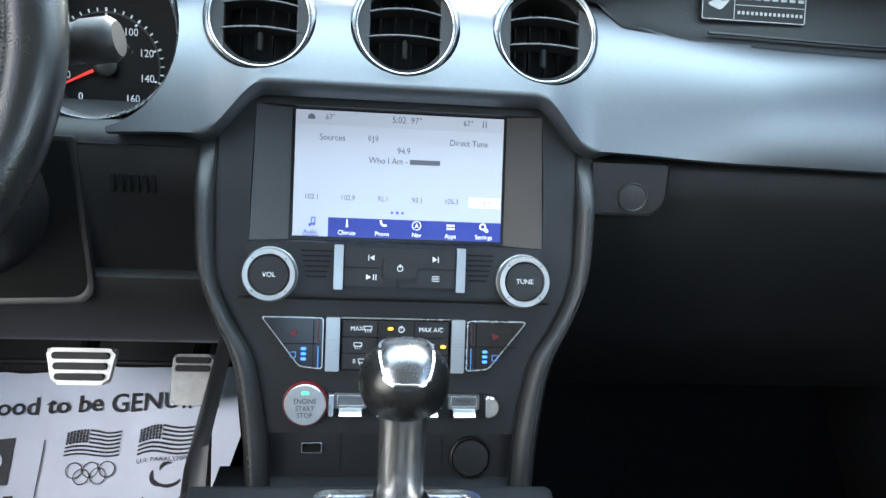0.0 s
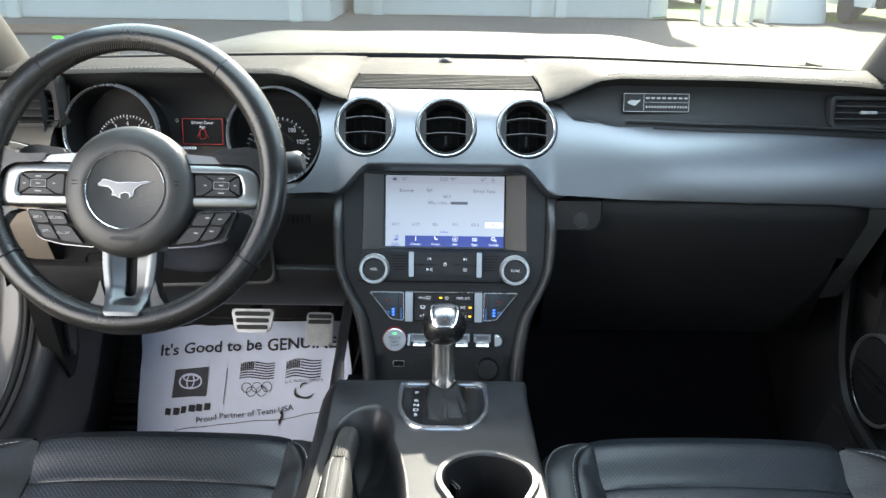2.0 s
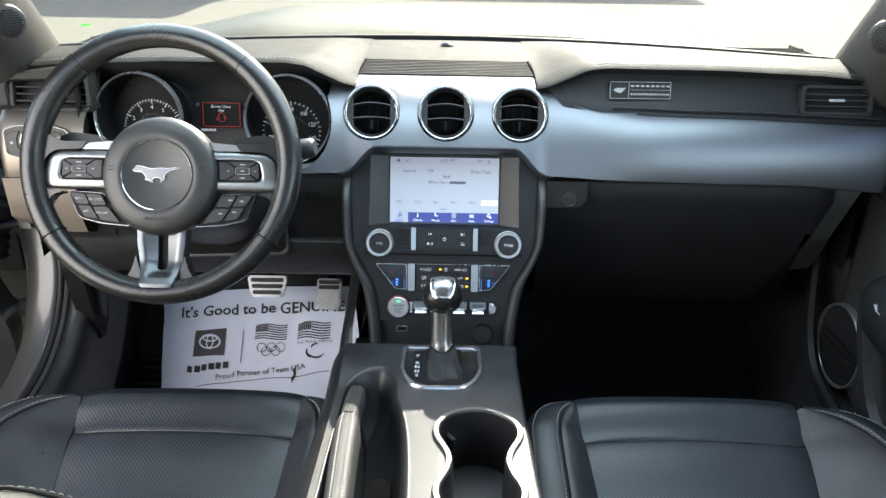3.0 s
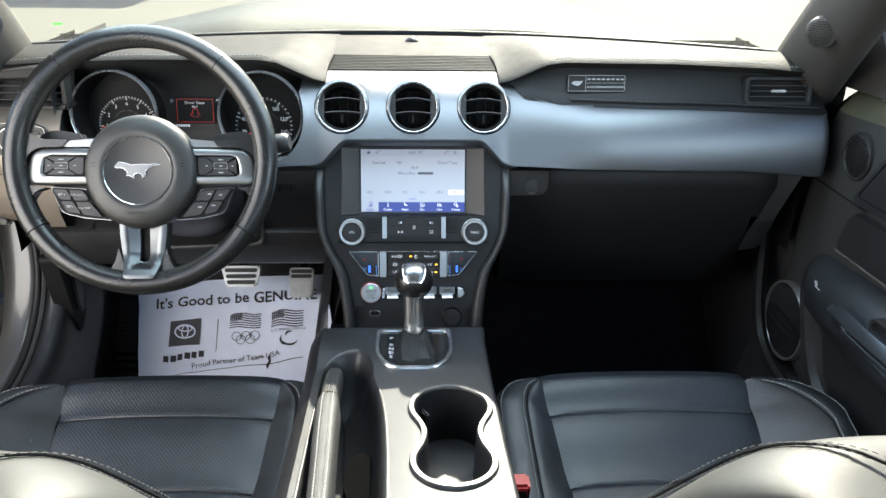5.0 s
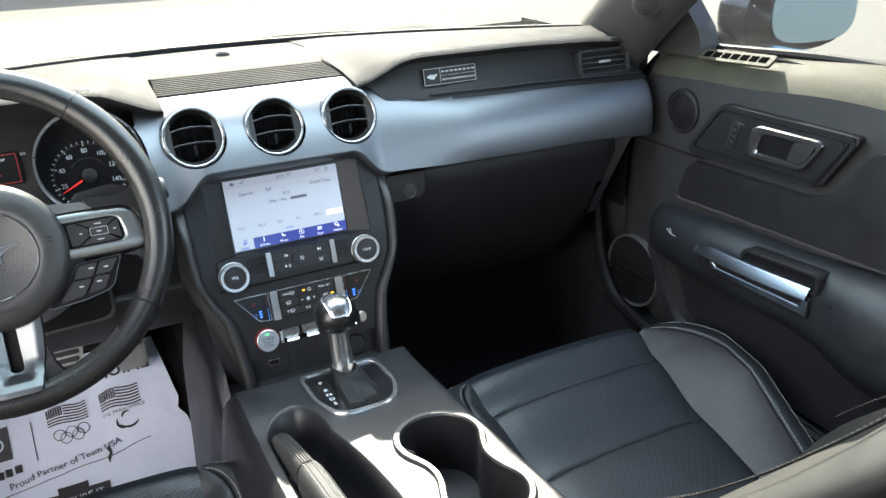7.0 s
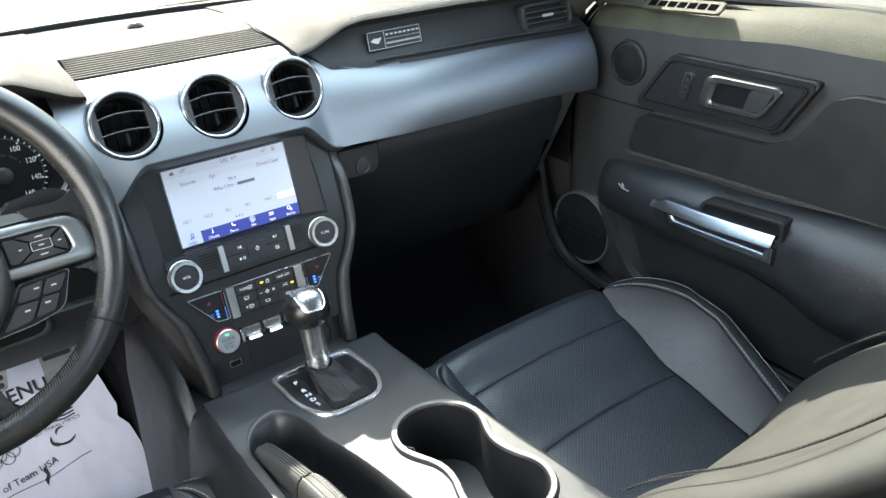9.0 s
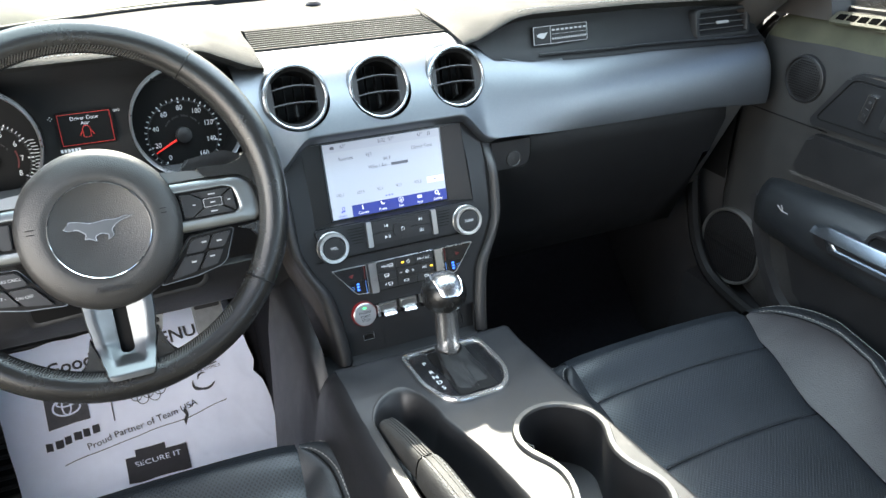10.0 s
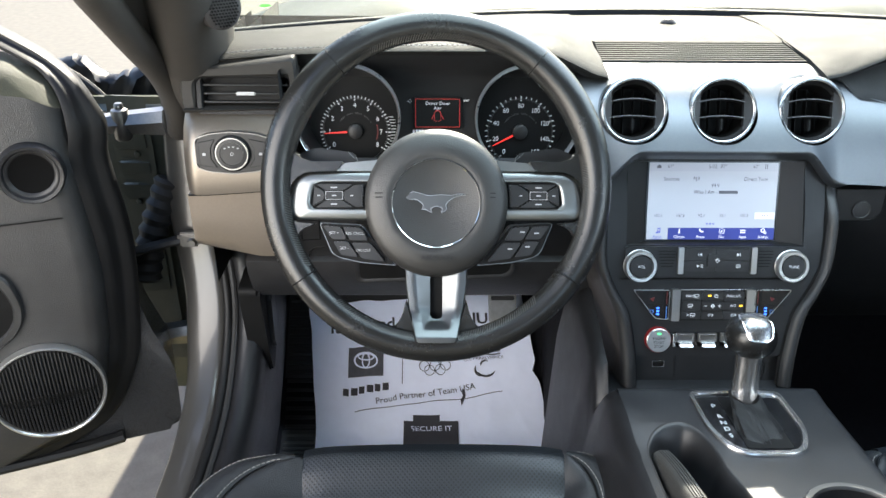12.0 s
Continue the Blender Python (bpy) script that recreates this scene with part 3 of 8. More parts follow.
frame_l = thing("side_trim", "dark grey driver footwell side trim with a release lever", "trim", (-0.70, 0.9, 0.3), kind="structure")
bm = BM()
rows = []
for z in span(0.18, 0.93, 12):
    q = max(0, 0.45 - z)
    rows.append([(-0.68, 1.2, z), (-0.683, 0.98, z), (-0.690, 0.86 - q * 0.6, z), (-0.700, 0.83 - q * 0.9, z)])
grid(bm, rows)
part("kick_panel", bm, SILLTRIM, frame_l)
bm = BM()
m = basis((-0.672, 0.755, 0.50), (0, 1, 0.0), (0, 0, 1))
prism(bm, rounded([(-0.055, 0.085), (0.01, 0.095), (0.04, 0.03), (0.03, -0.06), (-0.01, -0.10), (-0.03, -0.04)], 0.012), m, -0.012, 0.02, 0.008)
rl = part("release_lever", bm, DEEP, frame_l)
bm = BM()
prism(bm, rounded([(-0.012, 0.05), (0.012, 0.055), (0.018, 0.0), (0.0, -0.055), (-0.014, -0.04)], 0.008), m, 0.02, 0.028, 0.003)
part("lever_recess", bm, PLASTIC, rl)

# ---- dashboard ----
BOTTOM = [(0.0, 0.831), (0.110, 0.831), (0.166, 0.786), (0.30, 0.782), (0.55, 0.779), (0.72, 0.770)]
TOP = [(0.0, 0.770, 0.917), (0.145, 0.770, 0.916), (0.165, 0.712, 0.910), (0.195, 0.686, 0.888), (0.26, 0.679, 0.879), (0.43, 0.673, 0.876), (0.72, 0.661, 0.872)]
# control points of the band's section, in the middle and at the sides
MID = ((0.640, 0.831), (0.660, 0.866), (0.684, 0.914), (0.772, 0.917))
FAR = ((0.634, 0.781), (0.632, 0.812), (0.645, 0.868), (0.694, 0.880))


def band_at(x, k):
    """A point of the aluminium band: x across, k from 0 at its lower edge to 1 at its top."""
    ax = abs(x)
    w = min(1, max(0, (ax - 0.150) / 0.19))
    w = w * w * (3 - 2 * w)
    c = [[lerp(a, b, w) for a, b in zip(p, q)] for p, q in zip(MID, FAR)]
    drop = table(ax, BOTTOM)[0] - c[0][1]
    c[0][1] += drop
    c[1][1] += drop * 0.5
    end = max(0, (ax - 0.45) / 0.27)
    y = (1 - k) ** 3 * c[0][0] + 3 * k * (1 - k) ** 2 * c[1][0] + 3 * k * k * (1 - k) * c[2][0] + k ** 3 * c[3][0] - 0.012 * end * k
    z = (1 - k) ** 3 * c[0][1] + 3 * k * (1 - k) ** 2 * c[1][1] + 3 * k * k * (1 - k) * c[2][1] + k ** 3 * c[3][1] - 0.005 * end * k
    return Vector((x, y, z))


def band_top(x):
    """Where the band meets the recess above it."""
    y, z = table(abs(x), TOP)
    return Vector((x, y, z))


VENT_X = (-0.119, 0.0, 0.119)
VENT_Y, VENT_Z, VENT_R = 0.674, 0.877, 0.0435
A17 = radians(19)
VENT_M = [basis((x, VENT_Y, VENT_Z), (1, 0, 0), (0, math.sin(A17), math.cos(A17))) for x in VENT_X]

dash = thing("dashboard", "black soft-touch dashboard with a broad brushed aluminium band", "dashboard", (0, 0.75, 0.78))
bm = BM()
xs = span(-0.235, 0.718, 239)
ks = span(0, 1, 52)
rows = []
for x in xs:
    kt = 1.0
    if x > 0.163:
        kt = next((k for k in span(0.5, 1, 101) if band_at(x, k).z >= band_top(x).z + 0.001), 1.0)
    r = [band_at(x, k * kt) for k in ks]
    if x > 0.70:
        q = (x - 0.70) / 0.018
        r = [p + Vector((0, 0.02 * q * q, 0)) for p in r]
    lip = 1 - 0.75 * min(1, max(0, (abs(x) - 0.150) / 0.03))
    r = [r[0] + Vector((0, 0.035, -0.013 * lip)), r[0] + Vector((0, 0.008, -0.013 * lip)), r[0] + Vector((0, 0.0015, -0.003 * lip))] + r + [r[-1] + Vector((0, 0.02, -0.004))]
    rows.append(r)
vs = grid(bm, rows)
# round openings for the vents: the edge follows a cylinder inside each collar
VENT_I = [m.inverted() for m in VENT_M]
for v in bm.verts:
    for m, mi in zip(VENT_M, VENT_I):
        q = mi @ v.co
        d = math.hypot(q.x, q.y)
        if 0.0420 < d < 0.0492 and abs(q.z) < 0.06:
            v.co = m @ Vector((q.x * 0.0455 / d, q.y * 0.0455 / d, q.z))

    # and a clean arc beside the gauges
    d = math.hypot(v.co.x + 0.257, v.co.z - 0.858)
    if 0.0703 < d < 0.0767:
        v.co.x, v.co.z = -0.257 + (v.co.x + 0.257) * 0.0735 / d, 0.858 + (v.co.z - 0.858) * 0.0735 / d


def in_vent(p):
    """True inside one of the vent openings."""
    qs = [mi @ p for mi in VENT_I]
    return any(math.hypot(q.x, q.y) < 0.0457 and abs(q.z) < 0.06 for q in qs)


kill = []
for f in bm.faces:
    c = f.calc_center_median()
    if all(in_vent(v.co) for v in f.verts):
        kill.append(f)
    elif all(math.hypot(v.co.x + 0.257, v.co.z - 0.858) < 0.0737 for v in f.verts) or (c.x < -0.190 and c.z > 0.85):
        kill.append(f)
bmesh.ops.delete(bm, geom=kill, context="FACES")
part("trim_band", bm, BAND, dash, "brushed aluminium trim band", 60)

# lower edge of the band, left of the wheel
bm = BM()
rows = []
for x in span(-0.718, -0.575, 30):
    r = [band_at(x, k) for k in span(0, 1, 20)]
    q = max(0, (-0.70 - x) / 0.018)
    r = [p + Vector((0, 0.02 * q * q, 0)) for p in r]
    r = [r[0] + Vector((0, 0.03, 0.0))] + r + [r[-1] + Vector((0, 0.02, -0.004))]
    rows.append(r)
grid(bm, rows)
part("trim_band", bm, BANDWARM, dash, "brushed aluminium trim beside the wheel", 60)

# round centre vents
for m in VENT_M:
    bm = BM()
    lathe(bm, [(0.0464, -0.050), (0.0464, -0.003), (0.0461, -0.0005), (0.0452, 0.0012), (0.0438, 0.0028), (0.0424, 0.0034), (0.0414, 0.0026), (0.0408, -0.004)], m, 72)
    v = part("air_vent", bm, VENTRING, dash, "round centre air vent with a satin collar")
    bm = BM()
    lathe(bm, [(0.0412, -0.004), (0.0409, 0.0030), (0.0404, 0.0038), (0.0397, 0.0034), (0.0392, 0.001), (0.0388, -0.010)], m, 64)
    part("chrome_ring", bm, CHROME, v)
    bm = BM()
    lathe(bm, [(0.0388, -0.004), (0.0352, -0.006), (0.0335, -0.02), (0.0325, -0.045), (0.0, -0.046)], m, 40)
    part("barrel", bm, DEEP, v)
    for sy, bow in ((0.0115, 0.0045), (-0.0095, 0.003)):
        bm = BM()
        w = math.sqrt(0.0335 ** 2 - sy ** 2)
        rows = []
        for x in span(-w, w, 14):
            e = bow * (1 - (x / w) ** 2)
            rows.append([(x, sy + e - 0.0008, -0.003), (x, sy + e + 0.0010, -0.003), (x, sy + e + 0.0006, -0.022), (x, sy + e - 0.0012, -0.022)])
        grid(bm, rows, close_u=True, m=m)
        s = part("slat", bm, PLASTIC, v)
        bm = BM()
        tube(bm, [m @ Vector((x, sy + bow * (1 - (x / w) ** 2), -0.0026)) for x in span(-w * 0.96, w * 0.96, 14)], 0.0008, 6)
        part("slat_edge", bm, VENTEDGE, s)
    bm = BM()
    box(bm, (0, -0.018, -0.008), (0.004, 0.016, 0.008), 0.001, m)
    for x in (-0.02, -0.007, 0.007, 0.02):
        box(bm, (x, 0, -0.036), (0.0012, 0.06, 0.010), 0, m)
    part("vane", bm, DEEP, v)
    for sx in (-1, 1):
        bm = BM()
        rows = [[(sx * 0.0292, 0.0390 * math.sin(a) * 0.94, -0.010), (sx * 0.0296, 0.0390 * math.sin(a) * 0.97, -0.0035), (sx * 0.0390 * math.cos(a), 0.0390 * math.sin(a), -0.0025)] for a in span(-0.70, 0.70, 14)]
        grid(bm, rows, m=m)
        part("side_cheek", bm, HARD, v)

# defrost grille on top, with its slats
bm = BM()
grid(bm, [[(x * (1 - 0.03 * k), lerp(0.772, 0.862, k), 0.9105 + 0.008 * k) for x in span(-0.15, 0.15, 5)] for k in span(0, 1, 4)])
gr = part("defrost_grille", bm, DEEP, dash, "black slatted defrost grille on the dash top")
for i in range(10):
    k = (i + 0.5) / 10
    bm = BM()
    y, z, w = lerp(0.774, 0.860, k), 0.9185 + 0.010 * k, 0.149 - 0.006 * k
    box(bm, (0, y, z - 0.003), (2 * w, 0.0056, 0.008), 0.001, seg=1)
    part("slat", bm, PADTOP, gr)
bm = BM()
rows = []
for x in span(-0.165, 0.165, 21):
    e = shield_edge(x)
    rows.append([(x, 0.860, 0.916), (x, 0.862, 0.9285), (x, 0.90, 0.932), (x, 0.96, 0.935), (x, e[0], e[1] + 0.004)])
grid(bm, rows)
part("top_pad", bm, PADTOP, dash)
for s in (-1, 1):
    bm = BM()
    grid(bm, [[(s * lerp(0.1505, 0.146, k), lerp(0.768, 0.866, k), 0.905), (s * lerp(0.1505, 0.146, k), lerp(0.768, 0.866, k), 0.918 + 0.012 * k), (s * 0.172, lerp(0.768, 0.866, k), 0.921 + 0.012 * k)] for k in span(0, 1, 6)])
    part("grille_edge", bm, PADTOP, dash)

# raised pads on either side of the grille
BROW = [(0.149, 0.712, 0.914), (0.168, 0.705, 0.920), (0.226, 0.700, 0.9475), (0.256, 0.699, 0.952), (0.45, 0.699, 0.951), (0.60, 0.695, 0.946), (0.668, 0.690, 0.941), (0.712, 0.70, 0.928)]


def brow(x):
    ax = abs(x)
    for a, b in zip(BROW, BROW[1:]):
        if ax <= b[0]:
            k = max(0, (ax - a[0]) / (b[0] - a[0]))
            return Vector((x, lerp(a[1], b[1], k), lerp(a[2], b[2], k)))
    return Vector((x, *BROW[-1][1:]))


for s in (1, -1):
    bm = BM()
    rows = []
    for ax in span(0.149, 0.714, 72):
        x = s * ax
        b = brow(x)
        e = shield_edge(x)
        rise = min(1, max(0, (ax - 0.149) / 0.085))
        rise = rise * rise * (3 - 2 * rise)
        zc = lerp(0.931, 0.954, rise)
        ymid = lerp(0.87, 0.79, rise)
        drop = Vector((0, 0.014, -0.010))
        rows.append([b + drop * 1.6, b + drop * 0.6 + Vector((0, -0.002, 0)), b + Vector((0, -0.001, -0.003)), b + Vector((0, 0.004, 0.001)), (x, lerp(b.y, ymid, 0.4), lerp(b.z, zc, 0.6)), (x, ymid, zc), (x, lerp(ymid, e[0], 0.5), lerp(lerp(0.936, 0.948, rise), 0.948, 0.3 * rise)), (x, e[0] + 0.005, e[1] + 0.006)])
    grid(bm, rows)
    grid(bm, [[p, Vector((p[0], p[1], 0.905))] for p in rows[0][2:6]])
    pad = part("top_pad", bm, PADTOP, dash, "padded dash top with a stitched edge", 60)
    bm = BM()
    dashes(bm, [brow(s * ax) + Vector((0, 0.012, 0.0025)) for ax in span(0.24, 0.69, 80)], 0.0042, 0.0026, 0.0007)
    part("stitching", bm, THREAD, pad)

# passenger side recess with badge panel and vent
bm = BM()
rows = []
for ax in span(0.163, 0.712, 60):
    b, t = brow(ax), band_top(ax)
    p0, p1 = b + Vector((0, 0.010, -0.006)), t + Vector((0, 0.006, -0.001))
    d = 0.018 * min(1, (ax - 0.163) / 0.05)
    rows.append([p0, p0 + Vector((0, d, -0.002)), lerp(p0, p1, 0.35) + Vector((0, d, 0)), lerp(p0, p1, 0.7) + Vector((0, d * 0.9, 0)), p1 + Vector((0, d * 0.4, 0.003)), p1])
grid(bm, rows)
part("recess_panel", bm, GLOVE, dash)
bm = BM()
tube(bm, [lerp(brow(ax), band_top(ax), 0.88) + Vector((0, 0.012, 0)) for ax in span(0.27, 0.70, 40)], 0.0016, 6)
part("recess_lip", bm, PLASTIC, dash)
BADGEM = make("badge_grey", (0.30, 0.30, 0.30), 0.5, metal=0.3)
m = basis((0.315, 0.7085, 0.9125), (1, 0.02, 0), (0, 0.23, 1))
bm = BM()
prism(bm, rrect(-0.0495, -0.0135, 0.0495, 0.0135, 0.002), m, -0.004, 0.0015, 0.0005)
badge = part("dash_badge", bm, GLOVE, dash, "small dark badge plate with a silver border")
bm = BM()
rimmed(bm, rrect(-0.0495, -0.0135, 0.0495, 0.0135, 0.002), rrect(-0.0488, -0.0128, 0.0488, 0.0128, 0.0015), m, 0.001, 0.0020)
box(bm, (-0.019, 0, 0.0019), (0.0005, 0.025, 0.0006), 0, m)
box(bm, (0.015, 0.0005, 0.0019), (0.066, 0.0005, 0.0006), 0, m)
part("border", bm, BADGEM, badge)
bm = BM()
for x in span(-0.0135, 0.0445, 8):
    box(bm, (x, 0.0068, 0.0018), (0.0056, 0.0026, 0.0006), 0.0004, m)
for x in span(-0.0145, 0.0455, 15):
    box(bm, (x, -0.0062, 0.0018), (0.0026, 0.0030, 0.0006), 0.0003, m)
prism(bm, rounded([(-0.044, 0.0005), (-0.038, 0.004), (-0.030, 0.003), (-0.0235, 0.0045), (-0.028, -0.001), (-0.032, -0.005), (-0.037, -0.0035), (-0.043, -0.001)], 0.002), m, 0.0014, 0.0022)
part("marking", bm, BADGEM, badge)


def side_vent(x0, x1, z0, z1, y, parent):
    m = basis(((x0 + x1) / 2, y, (z0 + z1) / 2), (1, 0, 0), (0, 0.25, 1))
    w, h = (x1 - x0) / 2, (z1 - z0) / 2
    bm = BM()
    rimmed(bm, rrect(-w - 0.008, -h - 0.008, w + 0.008, h + 0.008, 0.010), rrect(-w, -h, w, h, 0.005), m, -0.02, 0.003, 0.002)
    v = part("air_vent", bm, GLOVE, parent, "rectangular black side air vent")
    bm = BM()
    box(bm, (0, 0, -0.030), (2 * w, 2 * h, 0.004), 0, m)
    part("vent_back", bm, DEEP, v)
    for k in (-0.55, 0.0, 0.55):
        bm = BM()
        box(bm, (0, k * h, -0.010), (2 * w - 0.001, 0.0030, 0.018), 0.0008, m)
        s = part("slat", bm, DEEP, v)
        bm = BM()
        tube(bm, [m @ Vector((x, k * h, -0.0008)) for x in span(-w + 0.002, w - 0.002, 4)], 0.0007, 5)
        part("slat_edge", bm, VENTEDGE, s)
    bm = BM()
    box(bm, (0.0, 0.0, 0.0005), (0.026, 0.0045, 0.006), 0.0015, m)
    part("slider", bm, BADGEM, v, "silver vent slider")
    return v


side_vent(0.578, 0.680, 0.888, 0.922, 0.693, dash)
side_vent(-0.690, -0.576, 0.876, 0.916, 0.680, dash)

# broad moulded surround of the driver side vent
bm = BM()
sm = basis((0, 0.6765, 0), (1, 0, 0), (0, 0, 1))
rimmed(bm, rounded([(-0.718, 0.869), (-0.566, 0.869), (-0.566, brow(-0.566).z - 0.002), (-0.718, brow(-0.718).z - 0.002)], [0.014, 0.004, 0.006, 0.030]), rounded([(-0.699, 0.8735), (-0.575, 0.8735), (-0.575, 0.9195), (-0.699, 0.9185)], [0.010, 0.005, 0.005, 0.018]), sm, -0.03, 0.002, 0.004)
part("vent_surround", bm, SURROUNDM, dash, "dark grey moulded vent surround")

# left end housing round the driver side vent
bm = BM()
rows = []
for ax in span(0.565, 0.714, 16):
    b, t = brow(-ax), band_top(-ax)
    rows.append([b + Vector((0, 0.006, -0.006)), b + Vector((0, 0.002, -0.013)), lerp(b, t, 0.28) + Vector((0, 0.0, 0)), lerp(b, t, 0.3) + Vector((0, 0.03, 0)), lerp(b, t, 0.9) + Vector((0, 0.03, 0)), t + Vector((0, 0.002, 0.006)), t + Vector((0, 0.012, 0.0))])
grid(bm, rows)
part("vent_housing", bm, SURROUNDM, dash)

# headlight switch
bm = BM()
mh = basis((-0.648, 0.6385, 0.829), (1, 0.03, 0), (0, 0.12, 1))
LENS = [(-0.047, 0.0185), (-0.030, 0.0245), (0.0, 0.0272), (0.030, 0.0245), (0.050, 0.0185), (0.050, -0.0185), (0.030, -0.0240), (0.0, -0.0268), (-0.030, -0.0240), (-0.047, -0.0185)]
lens = rounded(LENS, 0.006)
prism(bm, lens, mh, -0.01, 0.004, 0.002)
hs = part("headlight_switch", bm, PLASTIC, dash, "round headlight switch with a silver ring")
bm = BM()
rimmed(bm, rounded([(x * 1.035, y * 1.06) for x, y in LENS], 0.006), lens, mh, -0.005, 0.0045, 0.0006)
part("bezel", bm, DARKSATIN, hs)
bm = BM()
lathe(bm, [(0.0245, 0.003), (0.0242, 0.0055), (0.0225, 0.0065), (0.0212, 0.0062)], mh, 44)
part("knob_base", bm, DEEP, hs)
bm = BM()
lathe(bm, [(0.0213, 0.003), (0.0216, 0.0085), (0.0211, 0.0100), (0.0201, 0.0100), (0.0195, 0.0085)], mh, 44)
part("ring", bm, SATIN, hs)
bm = BM()
lathe(bm, [(0.0197, 0.004), (0.0195, 0.0092), (0.0156, 0.0096), (0.0151, 0.0086), (0.0, 0.0086)], mh, 40)
kn = part("knob", bm, PLASTIC, hs)
bm = BM()
rimmed(bm, circle(0, 0, 0.0022, 14), circle(0, 0, 0.0015, 14), mh, 0.0084, 0.0090)
for x in (-0.0085, -0.0030, 0.0025, 0.0085):
    box(bm, (x, 0.0100 - abs(x) * 0.3, 0.0088), (0.0024, 0.0014, 0.0006), 0, mh)
part("marking", bm, GREYMARK, kn)
for s in (-1, 1):
    key = [(s * x, y) for x, y in ((-0.0425, 0.0140), (-0.0225, 0.0180), (-0.0285, 0.0070), (-0.0285, -0.0075), (-0.0215, -0.0185), (-0.0425, -0.0150))][::s]
    bm = BM()
    prism(bm, rounded(key, 0.001), mh, 0.002, 0.0052, 0.0006)
    kb = part("side_button", bm, PLASTIC, hs)
    bm = BM()
    tube(bm, [mh @ Vector((x, y, 0.0044)) for x, y in rounded(key, 0.001)], 0.0008, 5, closed=True)
    part("button_joint", bm, DEEP, kb)
    bm = BM()
    box(bm, (s * 0.0365, -0.001, 0.0054), (0.004, 0.0035, 0.0005), 0, mh)
    part("icon", bm, GREYMARK, kb)

# lower panels
bm = BM()
rows = []
for x in span(-0.716, -0.60, 12):
    t = band_at(x, 0.0) + Vector((0, 0.004, -0.002))
    e = max(0, (-0.63 - x) / 0.086)
    rows.append([t + Vector((0, 0.02, 0)), t, (x, 0.640, 0.735), (x, 0.642, 0.70), (x, 0.655, 0.668 + 0.02 * e), (x, 0.70, 0.650 + 0.02 * e)])
grid(bm, rows)
part("lower_trim", bm, WARMLIT, dash, "lower aluminium trim beside the steering wheel, tinted by warm ground light")
bm = BM()
tube(bm, [band_at(x, 0.0) + Vector((0, 0.003, -0.001)) for x in span(-0.714, -0.60, 12)], 0.0012, 6)
part("panel_joint", bm, DEEP, dash)
bm = BM()
rows = []
for x in span(-0.62, -0.15, 24):
    u = min(1, max(0, (x + 0.62) / 0.03))
    rows.append([(x, 0.70, 0.80), (x, 0.668, 0.783), (x, 0.660, 0.765), (x, 0.668, 0.72), (x, 0.684, 0.660), (x, 0.70, 0.63)])
grid(bm, rows)
part("knee_panel", bm, PLASTIC, dash)
bm = BM()
rows = []
for x in span(-0.66, -0.125, 24):
    rows.append([(x, 0.80, 0.664), (x, 0.688, 0.652), (x, 0.680, 0.646), (x, 0.682, 0.628), (x, 0.712, 0.572), (x, 0.727, 0.562), (x, 0.85, 0.59), (x, 1.0, 0.66)])
grid(bm, rows)
part("knee_bolster", bm, HARD, dash)
bm = BM()
cav = rounded([(-0.500, 0.775), (-0.266, 0.775), (-0.266, 0.622), (-0.500, 0.612)], [0.004, 0.004, 0.018, 0.010], 5)
knee = lambda x, z, d: (x, table(-z, [(-0.765, 0.660), (-0.72, 0.668), (-0.66, 0.684), (-0.63, 0.70), (-0.60, 0.70)])[0] - d, z)
low = lambda x, z, d: (x, min(knee(x, z, d)[1], (0.680 - d) if z < 0.655 else 9), z)
rows = [[low(x, z, -0.004), low(x, z, 0.004), low(lerp(x, -0.38, 0.03), lerp(z, 0.70, 0.04), 0.0042), low(lerp(x, -0.38, 0.06), lerp(z, 0.70, 0.08), 0.002)] for x, z in cav]
grid(bm, rows, close_v=True)
part("column_surround", bm, PLASTIC, dash)
# flat black sheet over the panel; its black stands for the cavity's shade
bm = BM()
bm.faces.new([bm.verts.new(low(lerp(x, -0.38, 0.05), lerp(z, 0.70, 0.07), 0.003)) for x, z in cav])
part("column_shade_sheet", bm, DEEP, dash, "flat black sheet for the dark opening below the steering column")
for pts in ([(-0.568, 0.650), (-0.566, 0.660), (-0.559, 0.668), (-0.533, 0.672), (-0.505, 0.662), (-0.476, 0.650)], [(-0.574, 0.717), (-0.547, 0.718), (-0.549, 0.684), (-0.574, 0.682)]):
    bm = BM()
    tube(bm, [(x, table(-z, [(-0.765, 0.660), (-0.72, 0.668), (-0.66, 0.684), (-0.63, 0.70)])[0] - 0.001, z) for x, z in pts], 0.0011, 6, closed=len(pts) == 4)
    part("panel_joint", bm, DEEP, dash)
bm = BM()
for i in range(6):
    m = basis((-0.240 + i * 0.0066, 0.6625, 0.7365), (1, 0, 0), (0.18, 0.18, 1))
    prism(bm, rrect(-0.0019, -0.0075, 0.0019, 0.0075, 0.0009), m, -0.003, 0.0012, 0.0004)
pieces("speaker_slot", bm, DEEP, dash)

